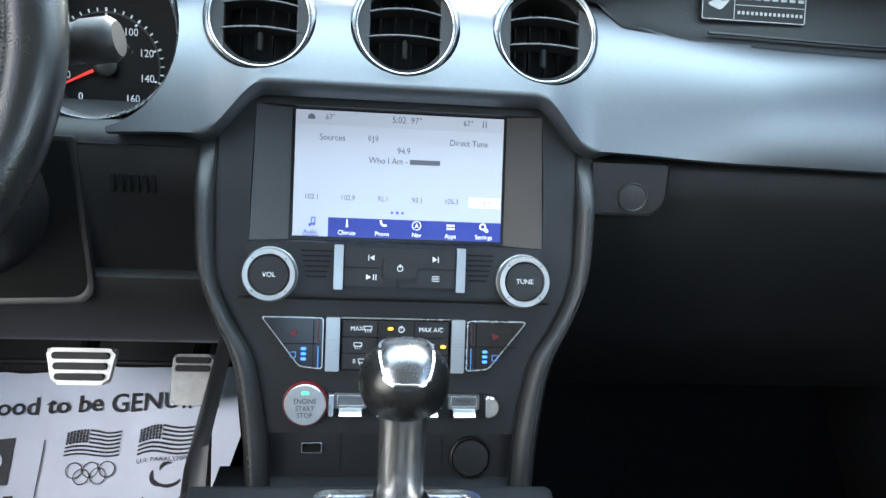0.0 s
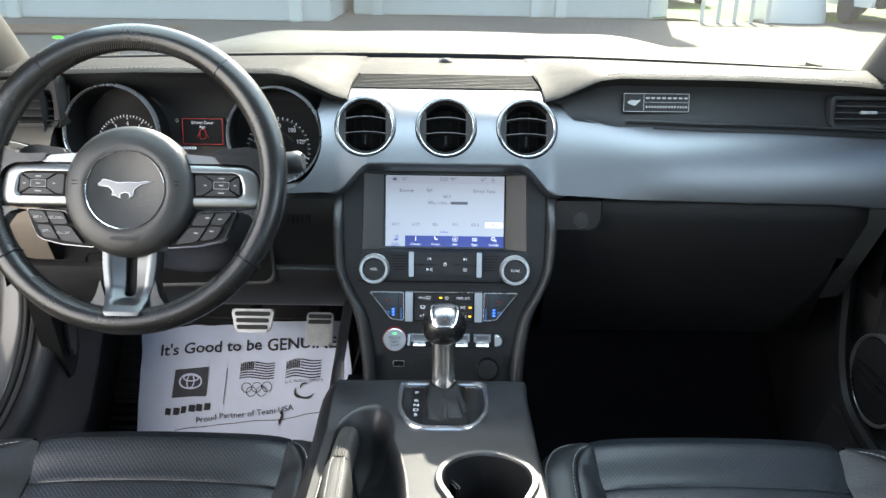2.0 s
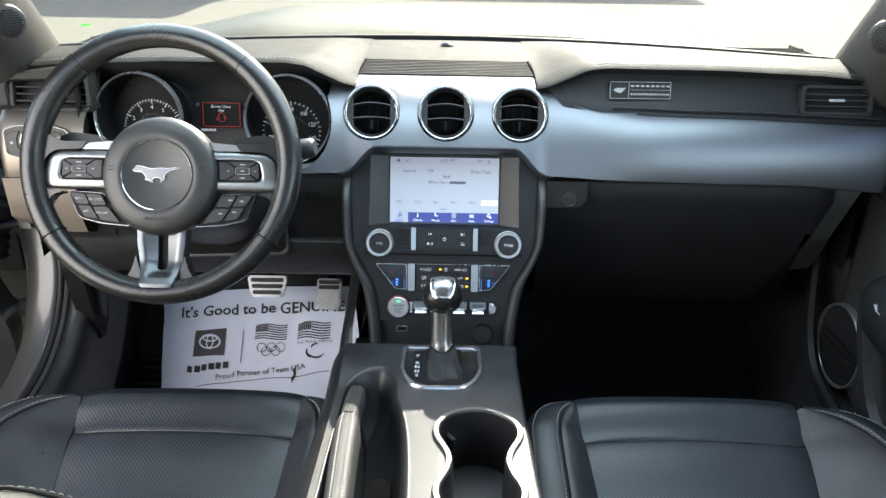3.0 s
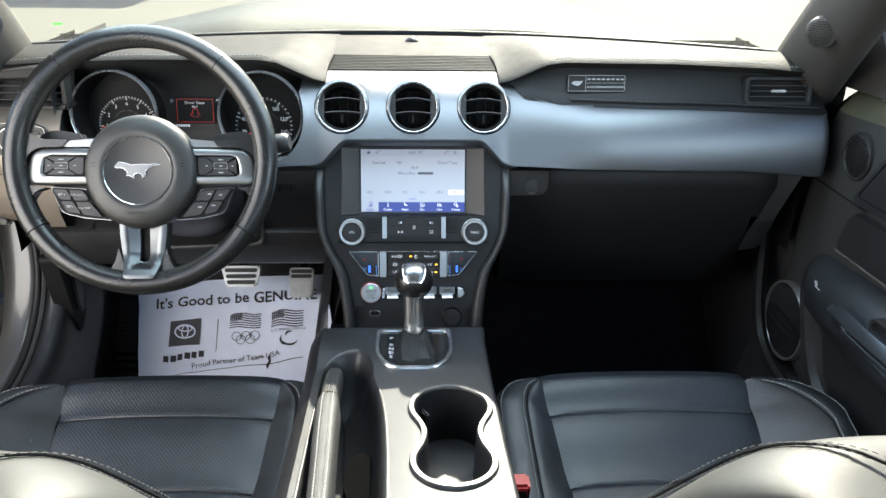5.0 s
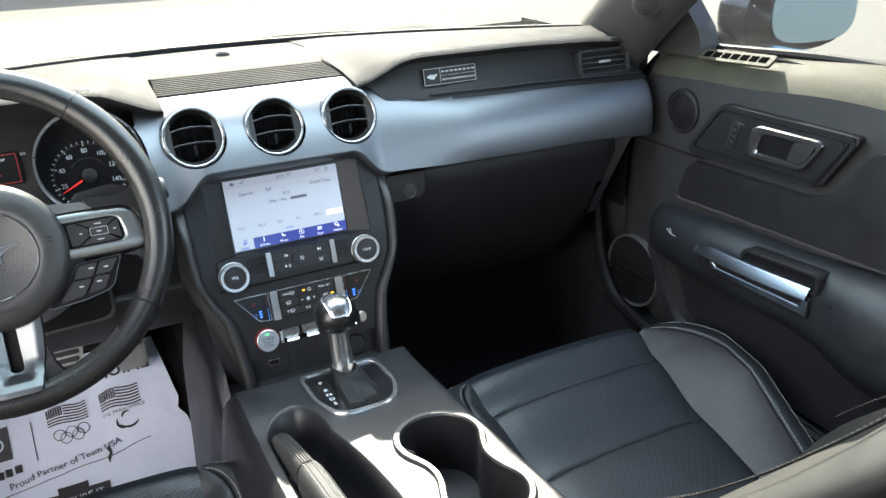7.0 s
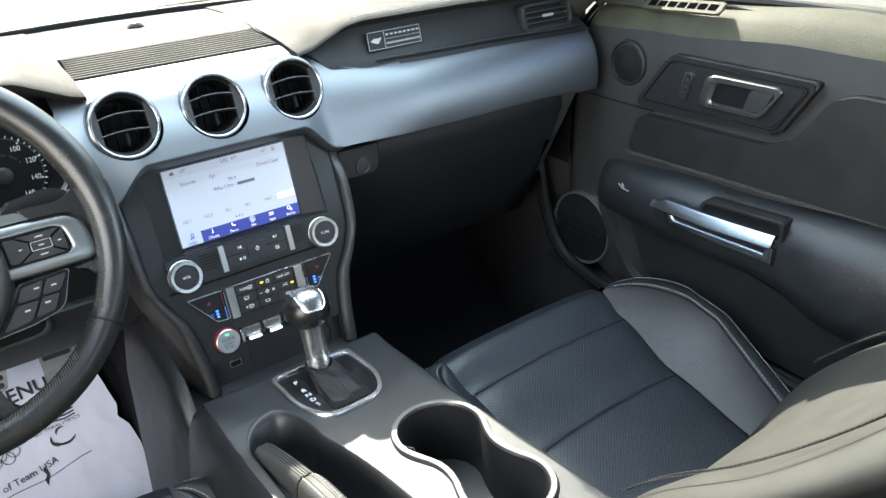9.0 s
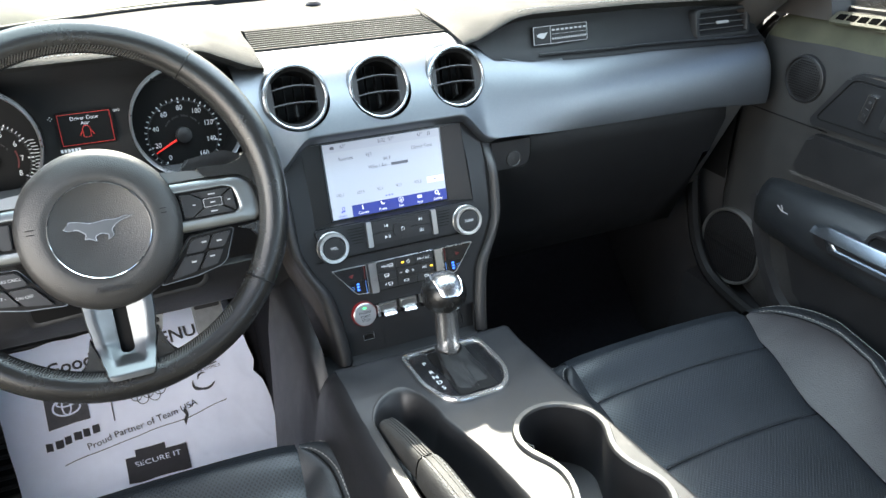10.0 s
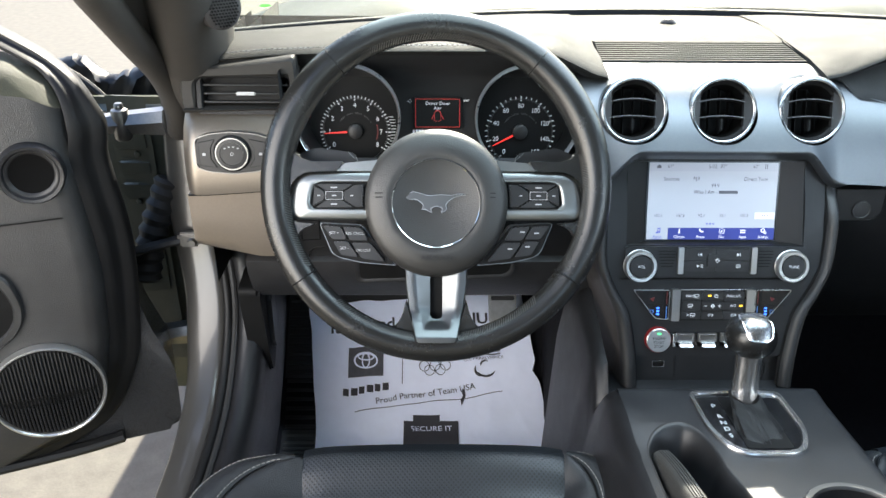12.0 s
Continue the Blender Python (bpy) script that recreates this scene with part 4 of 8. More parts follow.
# passenger side: glove box and end trim
bm = BM()
rows = []
for x in span(0.165, 0.648, 30):
    c = max(0, (x - 0.615) / 0.033)
    rows.append([(x, 0.69, 0.778), (x, 0.664 + 0.012 * c * c, 0.776), (x, 0.658 + 0.012 * c * c, 0.768), (x, 0.658 + 0.008 * c * c, 0.74), (x - 0.02 * c, 0.672, 0.68), (x - 0.05 * c, 0.70, 0.60), (x - 0.08 * c, 0.735, 0.52), (x - 0.08 * c, 0.80, 0.50), (x - 0.08 * c, 1.05, 0.55)])
grid(bm, rows)
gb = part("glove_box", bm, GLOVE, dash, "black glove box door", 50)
bm = BM()
prism(bm, rounded([(-0.046, 0.040), (0.021, 0.040), (0.021, 0.008), (0.012, -0.004), (-0.046, -0.004)], [0.002, 0.002, 0.010, 0.010, 0.002]), basis((0.212, 0.654, 0.735), (1, 0, 0), (0, 0.06, 1)), -0.006, 0.0095, 0.002)
lk = part("lock_panel", bm, PLASTIC, gb)
bm = BM()
ljm = basis((0.212, 0.654, 0.735), (1, 0, 0), (0, 0.06, 1))
tube(bm, [ljm @ Vector((x, y, 0.0085)) for x, y in rounded([(-0.046, 0.040), (0.0225, 0.040), (0.0225, 0.007), (0.0125, -0.0055), (-0.046, -0.0055)], [0.002, 0.002, 0.010, 0.010, 0.002])[5:]], 0.0012, 6)
part("panel_joint", bm, DEEP, lk)
bm = BM()
ml = basis((0.204, 0.6443, 0.7465), (1, 0, 0), (0, 0.06, 1))
lathe(bm, [(0.0130, 0.0), (0.0130, 0.0016), (0.0118, 0.0018), (0.0110, 0.0008), (0.0075, 0.0012), (0.0, 0.0014)], ml, 28)
box(bm, (0, 0, 0.0016), (0.002, 0.004, 0.0008), 0, ml)
part("key_lock", bm, SOFT, lk)
bm = BM()
rows = []
for k in span(0, 1, 14):
    z = lerp(0.775, 0.585, k)
    rows.append([(0.628 - 0.085 * k ** 1.2, 0.72 + 0.05 * k, z), (0.643 - 0.085 * k ** 1.2, 0.676 + 0.036 * k, z), (0.70 - 0.03 * k, 0.672 + 0.07 * k, z), (0.722 - 0.02 * k, 0.72 + 0.06 * k, z), (0.725, 0.85, z)])
grid(bm, rows)
part("end_trim", bm, ENDTRIM, dash)
bm = BM()
for x in (-0.71, 0.71):
    grid(bm, [[(x, y, z) for y in (0.70, 1.1)] for z in (0.60, 0.93)])
grid(bm, [[(x, 0.80, z) for x in (-0.7, 0.7)] for z in (0.65, 0.90)])
grid(bm, [[(x, 1.05, z) for x in (-0.72, 0.72)] for z in (0.60, 0.93)])
part("inner_shell", bm, DEEP, dash)
bm = BM()
lathe(bm, [(0, 0.006), (0.008, 0.005), (0.014, 0.0)], T(0.0, 0.975, 0.9365), 20)
part("light_sensor", bm, GLOSS, dash)

# ---- centre stack ----
SA = radians(17)
SM = basis((0, 0.575, 0.56), (1, 0, 0), (0, math.sin(SA), math.cos(SA)))
stack = thing("center_stack", "black centre stack with touchscreen, knobs and climate controls", "center stack", (0, 0.60, 0.52))
OUT = [(0.120, -0.050), (0.124, 0.000), (0.133, 0.052), (0.150, 0.090), (0.162, 0.125), (0.166, 0.170), (0.167, 0.215), (0.167, 0.240), (0.167, 0.262)]
INN = [(0.100, -0.050), (0.103, -0.008), (0.114, 0.052), (0.132, 0.085), (0.147, 0.120), (0.150, 0.165), (0.151, 0.213), (0.151, 0.240), (0.151, 0.262)]


def under_band(y):
    """How far the stack's face leans back to slip under the band: 0 below, 1 at the top."""
    k = min(1, max(0, (y - 0.185) / 0.050))
    return k * k * (3 - 2 * k)


for s in (-1, 1):
    o = smooth_path([(s * x, y, 0) for x, y in OUT], 4)
    q = smooth_path([(s * x, y, 0) for x, y in INN], 4)
    bm = BM()
    rows, flank = [], []
    for a, b in zip(o, q):
        d = (b - a) * 1.0
        q0, w = 1 - under_band(a.y), -0.012 * under_band(a.y)
        rows.append([(a.x, a.y, -0.008 + w), (a.x + d.x * 0.06, a.y + d.y * 0.06, 0.004 * q0 + w), (a.x + d.x * 0.25, a.y + d.y * 0.25, 0.011 * q0 + w), (a.x + d.x * 0.5, a.y + d.y * 0.5, 0.0125 * q0 + w), (a.x + d.x * 0.75, a.y + d.y * 0.75, 0.010 * q0 + w), (b.x, b.y, 0.003 * q0 + w), (b.x, b.y, -0.006 + w)])
        flank.append([(a.x + s * 0.012, a.y, -0.16), (a.x + s * 0.004, a.y, -0.05 + w), (a.x + s * 0.0008, a.y, -0.012 + w), (a.x - s * 0.0005, a.y, -0.006 + w)])
    grid(bm, rows, m=SM)
    sp = part("side_pad", bm, SOFT, stack, "padded stitched side rail", 60)
    bm = BM()
    grid(bm, flank, m=SM)
    part("side_panel", bm, STACKSIDE, stack, "black plastic flank of the stack, coloured by warm door light", 60)
    bm = BM()
    dashes(bm, [SM @ Vector((lerp(a.x, b.x, 0.28), lerp(a.y, b.y, 0.28), 0.0121)) for a, b in zip(o, q) if a.y < 0.185], 0.0040, 0.0026, 0.00045, up=SM.to_3x3() @ Vector((0, 0, 1)))
    part("stitching", bm, HARD, sp)

# dark joints beside the rails and under the button row
for s in (-1, 1):
    bm = BM()
    tube(bm, [SM @ Vector((p.x, p.y, 0.0022 - 0.012 * under_band(p.y))) for p in smooth_path([(s * x, y, 0) for x, y in INN], 5)], 0.0013, 6)
    part("rail_joint", bm, DEEP, stack)
bm = BM()
prism(bm, rrect(-0.1290, 0.1030, 0.1290, 0.1052, 0.0005), SM, -0.001, 0.0006)
part("panel_joint", bm, DEEP, stack)
bm = BM()
prism(bm, rrect(-0.1270, 0.1005, 0.1270, 0.1028, 0.0005), SM, -0.001, 0.0018, 0.0008)
part("panel_lip", bm, FACE, stack)
# front plate in two pieces: round the screen and below it
bm = BM()
left = [(-x, y) for x, y in INN[3:]]
rows = []
upper_o = [(-0.132, 0.085), (-0.147, 0.120), (-0.150, 0.165), (-0.151, 0.200), (-0.151, 0.240), (-0.151, 0.285), (0.151, 0.285), (0.151, 0.240), (0.151, 0.200), (0.150, 0.165), (0.147, 0.120), (0.132, 0.085)]
upper_i = [(-0.122, 0.1505), (-0.122, 0.1505), (-0.122, 0.165), (-0.122, 0.200), (-0.122, 0.240), (-0.121, 0.2645), (0.121, 0.2645), (0.122, 0.240), (0.122, 0.200), (0.122, 0.165), (0.122, 0.1505), (0.122, 0.1505)]
grid(bm, [[(*o, -0.012 * under_band(o[1])), (*i, -0.012 * under_band(i[1])), (*i, -0.004 - 0.012 * under_band(i[1]))] for o, i in zip(upper_o, upper_i)], m=SM)
grid(bm, [[(-0.132, 0.085, 0.0), (0.132, 0.085, 0.0)], [(-0.122, 0.1505, 0.0), (0.122, 0.1505, 0.0)]], m=SM)
lower = [(-0.132, 0.085), (-0.114, 0.052), (-0.106, 0.010), (-0.103, -0.007), (0.103, -0.007), (0.106, 0.010), (0.114, 0.052), (0.132, 0.085)]
f = [bm.verts.new(SM @ Vector((*p, 0.0))) for p in lower]
bm.faces.new(f)
grid(bm, [[(-0.103, -0.007, 0.0), (0.103, -0.007, 0.0)], [(-0.103, -0.009, -0.012), (0.103, -0.009, -0.012)]], m=SM)
part("front_plate", bm, FACE, stack)
# screen niche
SURROUND = make("dark_screen_surround", (0.010, 0.0095, 0.009), 0.34, var=0.1, spec=0.3)
bm = BM()
ro = [(-0.122, 0.1505), (0.122, 0.1505), (0.121, 0.2645), (-0.121, 0.2645)]
ri = [(-0.0915, 0.1525), (0.0915, 0.1525), (0.0915, 0.2635), (-0.0915, 0.2635)]
grid(bm, [[(*o, -0.002 - 0.012 * under_band(o[1])), (*i, -0.0225)] for o, i in zip(ro, ri)], close_v=True, m=SM)
part("screen_surround", bm, SURROUND, stack, "slanted dark surround of the screen")
bm = BM()
prism(bm, rrect(-0.0915, 0.1525, 0.0915, 0.2635, 0.001), SM, -0.03, -0.0215)
scr = part("touchscreen", bm, GLOSS, stack, "lit touchscreen showing a radio page")
W = -0.0208
bm = BM()
box(bm, (0, 0.2170, W - 0.0006), (0.1784, 0.0904, 0.0004), 0, SM)
part("display_page", bm, SCREENW, scr)
bm = BM()
box(bm, (0, 0.2563, W - 0.0002), (0.1784, 0.0120, 0.0004), 0, SM)
part("status_bar", bm, SCREENH, scr)
bm = BM()
box(bm, (-0.0743, 0.1636, W - 0.0004), (0.0296, 0.0164, 0.0006), 0, SM)
part("selected_tab", bm, SCREENW, scr)
bm = BM()
box(bm, (0.0149, 0.1636, W - 0.0003), (0.1486, 0.0164, 0.0008), 0, SM)
part("menu_bar", bm, SCREENB, scr)
def stext(t, x, y, size, mat=SCREENT, sx=0.9, al="CENTER"):
    return words("text", t, SM @ T(x, y, W + 0.0004), size, mat, scr, al, sx=sx)
stext("5:02  97°", 0.005, 0.2568, 0.0078)
stext("67°", -0.060, 0.2568, 0.0068)
stext("67°", 0.058, 0.2568, 0.0068)
stext("Sources", -0.058, 0.2395, 0.0075)
stext("Direct Tune", 0.059, 0.2395, 0.0075)
stext("94.9", 0.003, 0.2305, 0.0075)
stext("Who I Am -", -0.010, 0.2215, 0.0075)
for n, (t, x) in enumerate((("102.1", -0.074), ("102.9", -0.0435), ("92.1", -0.0135), ("93.1", 0.016), ("105.3", 0.0455), ("94.9", 0.0745))):
    stext(t, x, 0.1888, 0.0062, SCREENK if n == 5 else SCREENT)
for t, x in (("Climate", -0.0435), ("Phone", -0.0135), ("Nav", 0.016), ("Apps", 0.0455), ("Settings", 0.0745)):
    stext(t, x, 0.1590, 0.0054, SCREENI)
stext("Audio", -0.0742, 0.1590, 0.0054, SCREENK)
bm = BM()
box(bm, (0.0215, 0.2215, W + 0.0003), (0.026, 0.0042, 0.0003), 0, SM)
for x in (-0.076,):
    prism(bm, [(x - 0.003, 0.2545), (x + 0.003, 0.2545), (x + 0.003, 0.2575), (x, 0.2595), (x - 0.003, 0.2575)], SM, W, W + 0.0004)
box(bm, (0.071, 0.2568, W + 0.0003), (0.0009, 0.006, 0.0003), 0, SM)
box(bm, (0.0735, 0.2568, W + 0.0003), (0.0009, 0.006, 0.0003), 0, SM)
box(bm, (-0.0235, 0.2395, W + 0.0003), (0.0008, 0.006, 0.0003), 0, SM)
for r in (0.0022, 0.0036):
    for sg in (0, math.pi):
        rows = [[(-0.0235 + rr * math.cos(a + sg), 0.2405 + rr * math.sin(a + sg), W + 0.0004) for rr in (r, r + 0.0006)] for a in span(-0.7, 0.7, 6)]
        grid(bm, rows, m=SM)
pieces("icon", bm, SCREENT, scr)
bm = BM()
box(bm, (0.0745, 0.1888, W - 0.0001), (0.027, 0.0085, 0.0002), 0, SM)
part("selected_preset", bm, SCREENI, scr)
bm = BM()
for x, rr in ((-0.0045, 0.0011), (0.0, 0.0013), (0.0045, 0.0011)):
    prism(bm, circle(x - 0.001, 0.1775, rr, 12), SM, W, W + 0.0004)
pieces("page_dot", bm, SCREENK, scr)
bm = BM()
prism(bm, circle(-0.0435, 0.1650, 0.0011, 10), SM, W, W + 0.0005)
box(bm, (-0.0435, 0.1675, W + 0.0003), (0.0011, 0.006, 0.0004), 0, SM)
for k in span(0, 1, 6):
    a = math.pi * (0.95 + 0.65 * k)
    box(bm, (-0.0115 + 0.0032 * math.cos(a), 0.1695 + 0.0032 * math.sin(a), W + 0.0003), (0.0016, 0.0016, 0.0004), 0, SM)
rimmed(bm, circle(0.016, 0.1672, 0.0040, 20), circle(0.016, 0.1672, 0.0034, 20), SM, W, W + 0.0005)
prism(bm, [(0.016, 0.1695), (0.0176, 0.1652), (0.016, 0.1662), (0.0144, 0.1652)], SM, W, W + 0.0005)
for i in range(3):
    for j in range(2):
        box(bm, (0.0430 + 0.0025 * i, 0.1655 + 0.0028 * j, W + 0.0003), (0.0018, 0.0018, 0.0004), 0, SM)
rimmed(bm, circle(0.0735, 0.1682, 0.0030, 16), circle(0.0735, 0.1682, 0.0018, 16), SM, W, W + 0.0005)
rimmed(bm, circle(0.0768, 0.1650, 0.0018, 12), circle(0.0768, 0.1650, 0.0010, 12), SM, W, W + 0.0005)
pieces("menu_icon", bm, SCREENI, scr)
bm = BM()
box(bm, (-0.0735, 0.1678, W + 0.0003), (0.0008, 0.006, 0.0004), 0, SM)
box(bm, (-0.0705, 0.1685, W + 0.0003), (0.0008, 0.006, 0.0004), 0, SM)
box(bm, (-0.0720, 0.1712, W + 0.0003), (0.0036, 0.0010, 0.0004), 0, SM)
prism(bm, circle(-0.0745, 0.1650, 0.0014, 10), SM, W, W + 0.0005)
prism(bm, circle(-0.0715, 0.1658, 0.0014, 10), SM, W, W + 0.0005)
box(bm, (-0.0742, 0.1560, W + 0.0003), (0.014, 0.0006, 0.0004), 0, SM)
pieces("menu_icon", bm, SCREENK, scr)

# button row under the screen
bm = BM()
prism(bm, rounded([(-0.125, 0.1495), (-0.118, 0.108), (0.118, 0.108), (0.125, 0.1495)], 0.004), SM, -0.004, 0.0055, 0.002)
rowp = part("control_panel", bm, FACE, stack)
bm = BM()
for s in (-1, 1):
    for i in range(6):
        box(bm, (s * 0.0665, 0.1225 + 0.0042 * i, 0.0057), (0.016 + 0.002 * i, 0.0012, 0.0012), 0, SM)
pieces("slot", bm, DEEP, rowp)
for x in (-0.0486, 0.0516):
    bm = BM()
    prism(bm, rrect(x - 0.0037, 0.1125, x + 0.0037, 0.1490, 0.001), SM, 0.0, 0.0108, 0.0034, 4)
    part("chrome_bar", bm, SATIN, stack)
bm = BM()
prism(bm, rrect(-0.0445, 0.1135, 0.0475, 0.1480, 0.001), SM, 0.0, 0.0050)
part("button_tray", bm, DEEP, stack)
for n, (x0, y0, x1, y1) in enumerate(((-0.0440, 0.1312, -0.0002, 0.1470), (0.0002, 0.1312, 0.0470, 0.1470), (-0.0440, 0.1155, -0.0002, 0.1305), (0.0002, 0.1155, 0.0470, 0.1305))):
    bm = BM()
    prism(bm, rrect(x0, y0, x1, y1, 0.001), SM, 0.003, 0.0080, 0.001)
    part("button", bm, PLASTIC, stack)
bm = BM()
prism(bm, rrect(-0.0120, 0.1225, 0.0150, 0.1400, 0.0015), SM, 0.003, 0.0098, 0.001)
pw = part("power_button", bm, PLASTIC, stack)
def icons(build, mat, parent=stack, name="icon"):
    bm = BM()
    build(bm)
    return pieces(name, bm, mat, parent)
def ic1(bm):
    for x, s in ((-0.0225, -1), (0.0310, 1)):
        h = 0.0083
        prism(bm, [(x - s * 0.0028, 0.1414), (x + s * 0.0008, 0.1391), (x - s * 0.0028, 0.1368)][::s], SM, h, h + 0.0003)
        box(bm, (x + s * 0.0018, 0.1391, h), (0.0006, 0.0046, 0.0004), 0, SM)
    prism(bm, [(-0.0260, 0.1255), (-0.0222, 0.1232), (-0.0260, 0.1209)], SM, 0.0082, 0.0085)
    box(bm, (-0.0200, 0.1232, 0.0083), (0.0007, 0.0046, 0.0004), 0, SM)
    box(bm, (-0.0180, 0.1232, 0.0083), (0.0007, 0.0046, 0.0004), 0, SM)
    for i in range(3):
        box(bm, (0.0310, 0.1214 + 0.0018 * i, 0.0083), (0.0062, 0.0006, 0.0004), 0, SM)
    rimmed(bm, circle(0.0015, 0.1310, 0.0026, 16), circle(0.0015, 0.1310, 0.0020, 16), SM, 0.0096, 0.0102)
    box(bm, (0.0015, 0.1330, 0.0100), (0.0007, 0.0028, 0.0005), 0, SM)
icons(ic1, WHITEGLOW)
for x, t in ((-0.1035, "VOL"), (0.1045, "TUNE")):
    m = SM @ T(x, 0.1232) @ Matrix.Diagonal((0.90, 0.90, 1, 1))
    bm = BM()
    lathe(bm, [(0.0248, 0.004), (0.0250, 0.0055), (0.0240, 0.0065), (0.0237, 0.0145), (0.0230, 0.0158), (0.0188, 0.0156), (0.0180, 0.0142), (0.0177, 0.012)], m, 56)
    k = part("rotary_knob", bm, KNOBM, stack, "black rotary knob with a bright ring")
    bm = BM()
    lathe(bm, [(0.0178, 0.010), (0.0176, 0.0136), (0.0169, 0.0146), (0.0, 0.0150)], m, 40)
    part("cap", bm, PLASTIC, k)
    words("lettering", t, m @ T(0, 0, 0.0154), 0.0062, WHITEGLOW, k)
    bm = BM()
    for i in range(4):
        a = math.pi * (0.25 + 0.5 * i)
        box(bm, (0.0207 * math.cos(a), 0.0207 * math.sin(a), 0.0159), (0.0012, 0.0012, 0.0006), 0, m)
    pieces("grip_mark", bm, HARD, k)

# climate panel
for s in (-1, 1):
    w = [(s * 0.1090, 0.0882), (s * 0.0600, 0.0882), (s * 0.0600, 0.0470), (s * 0.0780, 0.0490)][::s]
    bm = BM()
    prism(bm, rounded(w, 0.003), SM, -0.002, 0.0040, 0.0008)
    cw = part("climate_panel", bm, GLOSS, stack, "heated and cooled seat control panel")
    ring = [(s * 0.1100, 0.0889), (s * 0.0593, 0.0889), (s * 0.0593, 0.0463), (s * 0.0783, 0.0483)][::s]
    bm = BM()
    rimmed(bm, rounded(ring, 0.003), rounded(w, 0.003), SM, -0.002, 0.0048)
    part("chrome_outline", bm, RINGM, cw)
    bm = BM()
    box(bm, (s * 0.0820, 0.0672, 0.0042), (0.040, 0.0006, 0.0006), 0, SM)
    box(bm, (s * 0.0672, 0.0672, 0.0042), (0.0006, 0.040, 0.0006), 0, SM)
    part("panel_joint", bm, DEEP, cw)
    bm = BM()
    box(bm, (s * 0.0632, 0.0780, 0.0043), (0.0010, 0.018, 0.0006), 0, SM)
    prism(bm, rounded([(s * 0.0850, 0.0745), (s * 0.0820, 0.0725), (s * 0.0800, 0.0790), (s * 0.0870, 0.0765)][::s], 0.0008), SM, 0.004, 0.0045)
    part("red_mark", bm, RED, cw)
    bm = BM()
    box(bm, (s * 0.0632, 0.0565, 0.0043), (0.0009, 0.018, 0.0006), 0, SM)
    rimmed(bm, rrect(s * 0.0835 - 0.0025, 0.0555, s * 0.0835 + 0.0025, 0.0605, 0.0006), rrect(s * 0.0835 - 0.0019, 0.0561, s * 0.0835 + 0.0019, 0.0599, 0.0005), SM, 0.004, 0.0043)
    part("blue_mark", bm, BLUEMARK, cw)
    for i in range(3):
        bm = BM()
        box(bm, (s * 0.0750, 0.0547 + 0.0042 * i, 0.0044), (0.0042, 0.0024, 0.0008), 0.0004, SM)
        part("indicator_light", bm, LED_B, cw, "lit blue indicator")
    bm = BM()
    x = s * 0.0515
    prism(bm, rrect(x - 0.0056, 0.0455, x + 0.0056, 0.0895, 0.001), SM, -0.002, 0.0088, 0.0045, 4)
    lv = part("temperature_lever", bm, SATIN, stack, "ribbed chrome temperature lever")
    bm = BM()
    for i in range(4):
        box(bm, (x, 0.0625 + 0.0028 * i, 0.0090), (0.0090, 0.0012, 0.0012), 0.0004, SM)
    part("rib", bm, SATIN, lv)
cols, rws = (-0.0440, -0.0150, 0.0150, 0.0440), (0.0470, 0.0600, 0.0735, 0.0875)
bm = BM()
prism(bm, rrect(-0.0450, 0.0455, 0.0450, 0.0888, 0.001), SM, -0.002, 0.0032)
cb = part("button_tray", bm, DEEP, stack)
bm = BM()
tube(bm, [SM @ Vector((x, 0.0890, 0.0036)) for x in (-0.0450, 0.0450)], 0.0007, 6)
part("chrome_outline", bm, RINGM, stack)
for i in range(3):
    for j in range(3):
        bm = BM()
        prism(bm, rrect(cols[i] + 0.0003, rws[j] + 0.0003, cols[i + 1] - 0.0003, rws[j + 1] - 0.0003, 0.0008), SM, 0.001, 0.0056 if (i, j) != (1, 1) else 0.0070, 0.0007)
        part("button", bm, PLASTIC, stack)
def ctext(t, x, y, size=0.0052):
    words("lettering", t, SM @ T(x, y, 0.0059), size, WHITEGLOW, stack, sx=0.95)
ctext("MAX", -0.0320, 0.0805)
ctext("MAX A/C", 0.0290, 0.0805)
ctext("A/C", 0.0285, 0.0668)
ctext("R", -0.0335, 0.0535)
def ic2(bm):
    for x, y in ((-0.0230, 0.0805), (-0.0310, 0.0668), (-0.0270, 0.0535)):
        rimmed(bm, rrect(x - 0.0034, y - 0.0010, x + 0.0034, y + 0.0024, 0.0006), rrect(x - 0.0028, y - 0.0005, x + 0.0028, y + 0.0019, 0.0005), SM, 0.0054, 0.0060)
        for k in (-0.002, 0, 0.002):
            box(bm, (x + k, y - 0.0020, 0.0058), (0.0005, 0.0020, 0.0004), 0, SM)
    rimmed(bm, circle(0.0045, 0.0805, 0.0026, 14), circle(0.0045, 0.0805, 0.0020, 14), SM, 0.0054, 0.0060)
    box(bm, (0.0045, 0.0822, 0.0058), (0.0006, 0.0026, 0.0004), 0, SM)
    for x in (-0.0095, 0.0095):
        box(bm, (x, 0.0668, 0.0073), (0.0040, 0.0006, 0.0004), 0, SM)
    box(bm, (0.0095, 0.0668, 0.0073), (0.0006, 0.0040, 0.0004), 0, SM)
    for a in range(4):
        box(bm, (0.0018 * math.cos(a * 1.57), 0.0668 + 0.0018 * math.sin(a * 1.57), 0.0073), (0.0018, 0.0018, 0.0004), 0, SM)
    for x in (-0.002, 0.030):
        rimmed(bm, rrect(x - 0.0036, 0.0520, x + 0.0036, 0.0550, 0.0010), rrect(x - 0.0030, 0.0525, x + 0.0030, 0.0545, 0.0008), SM, 0.0054, 0.0060)
icons(ic2, WHITEGLOW)
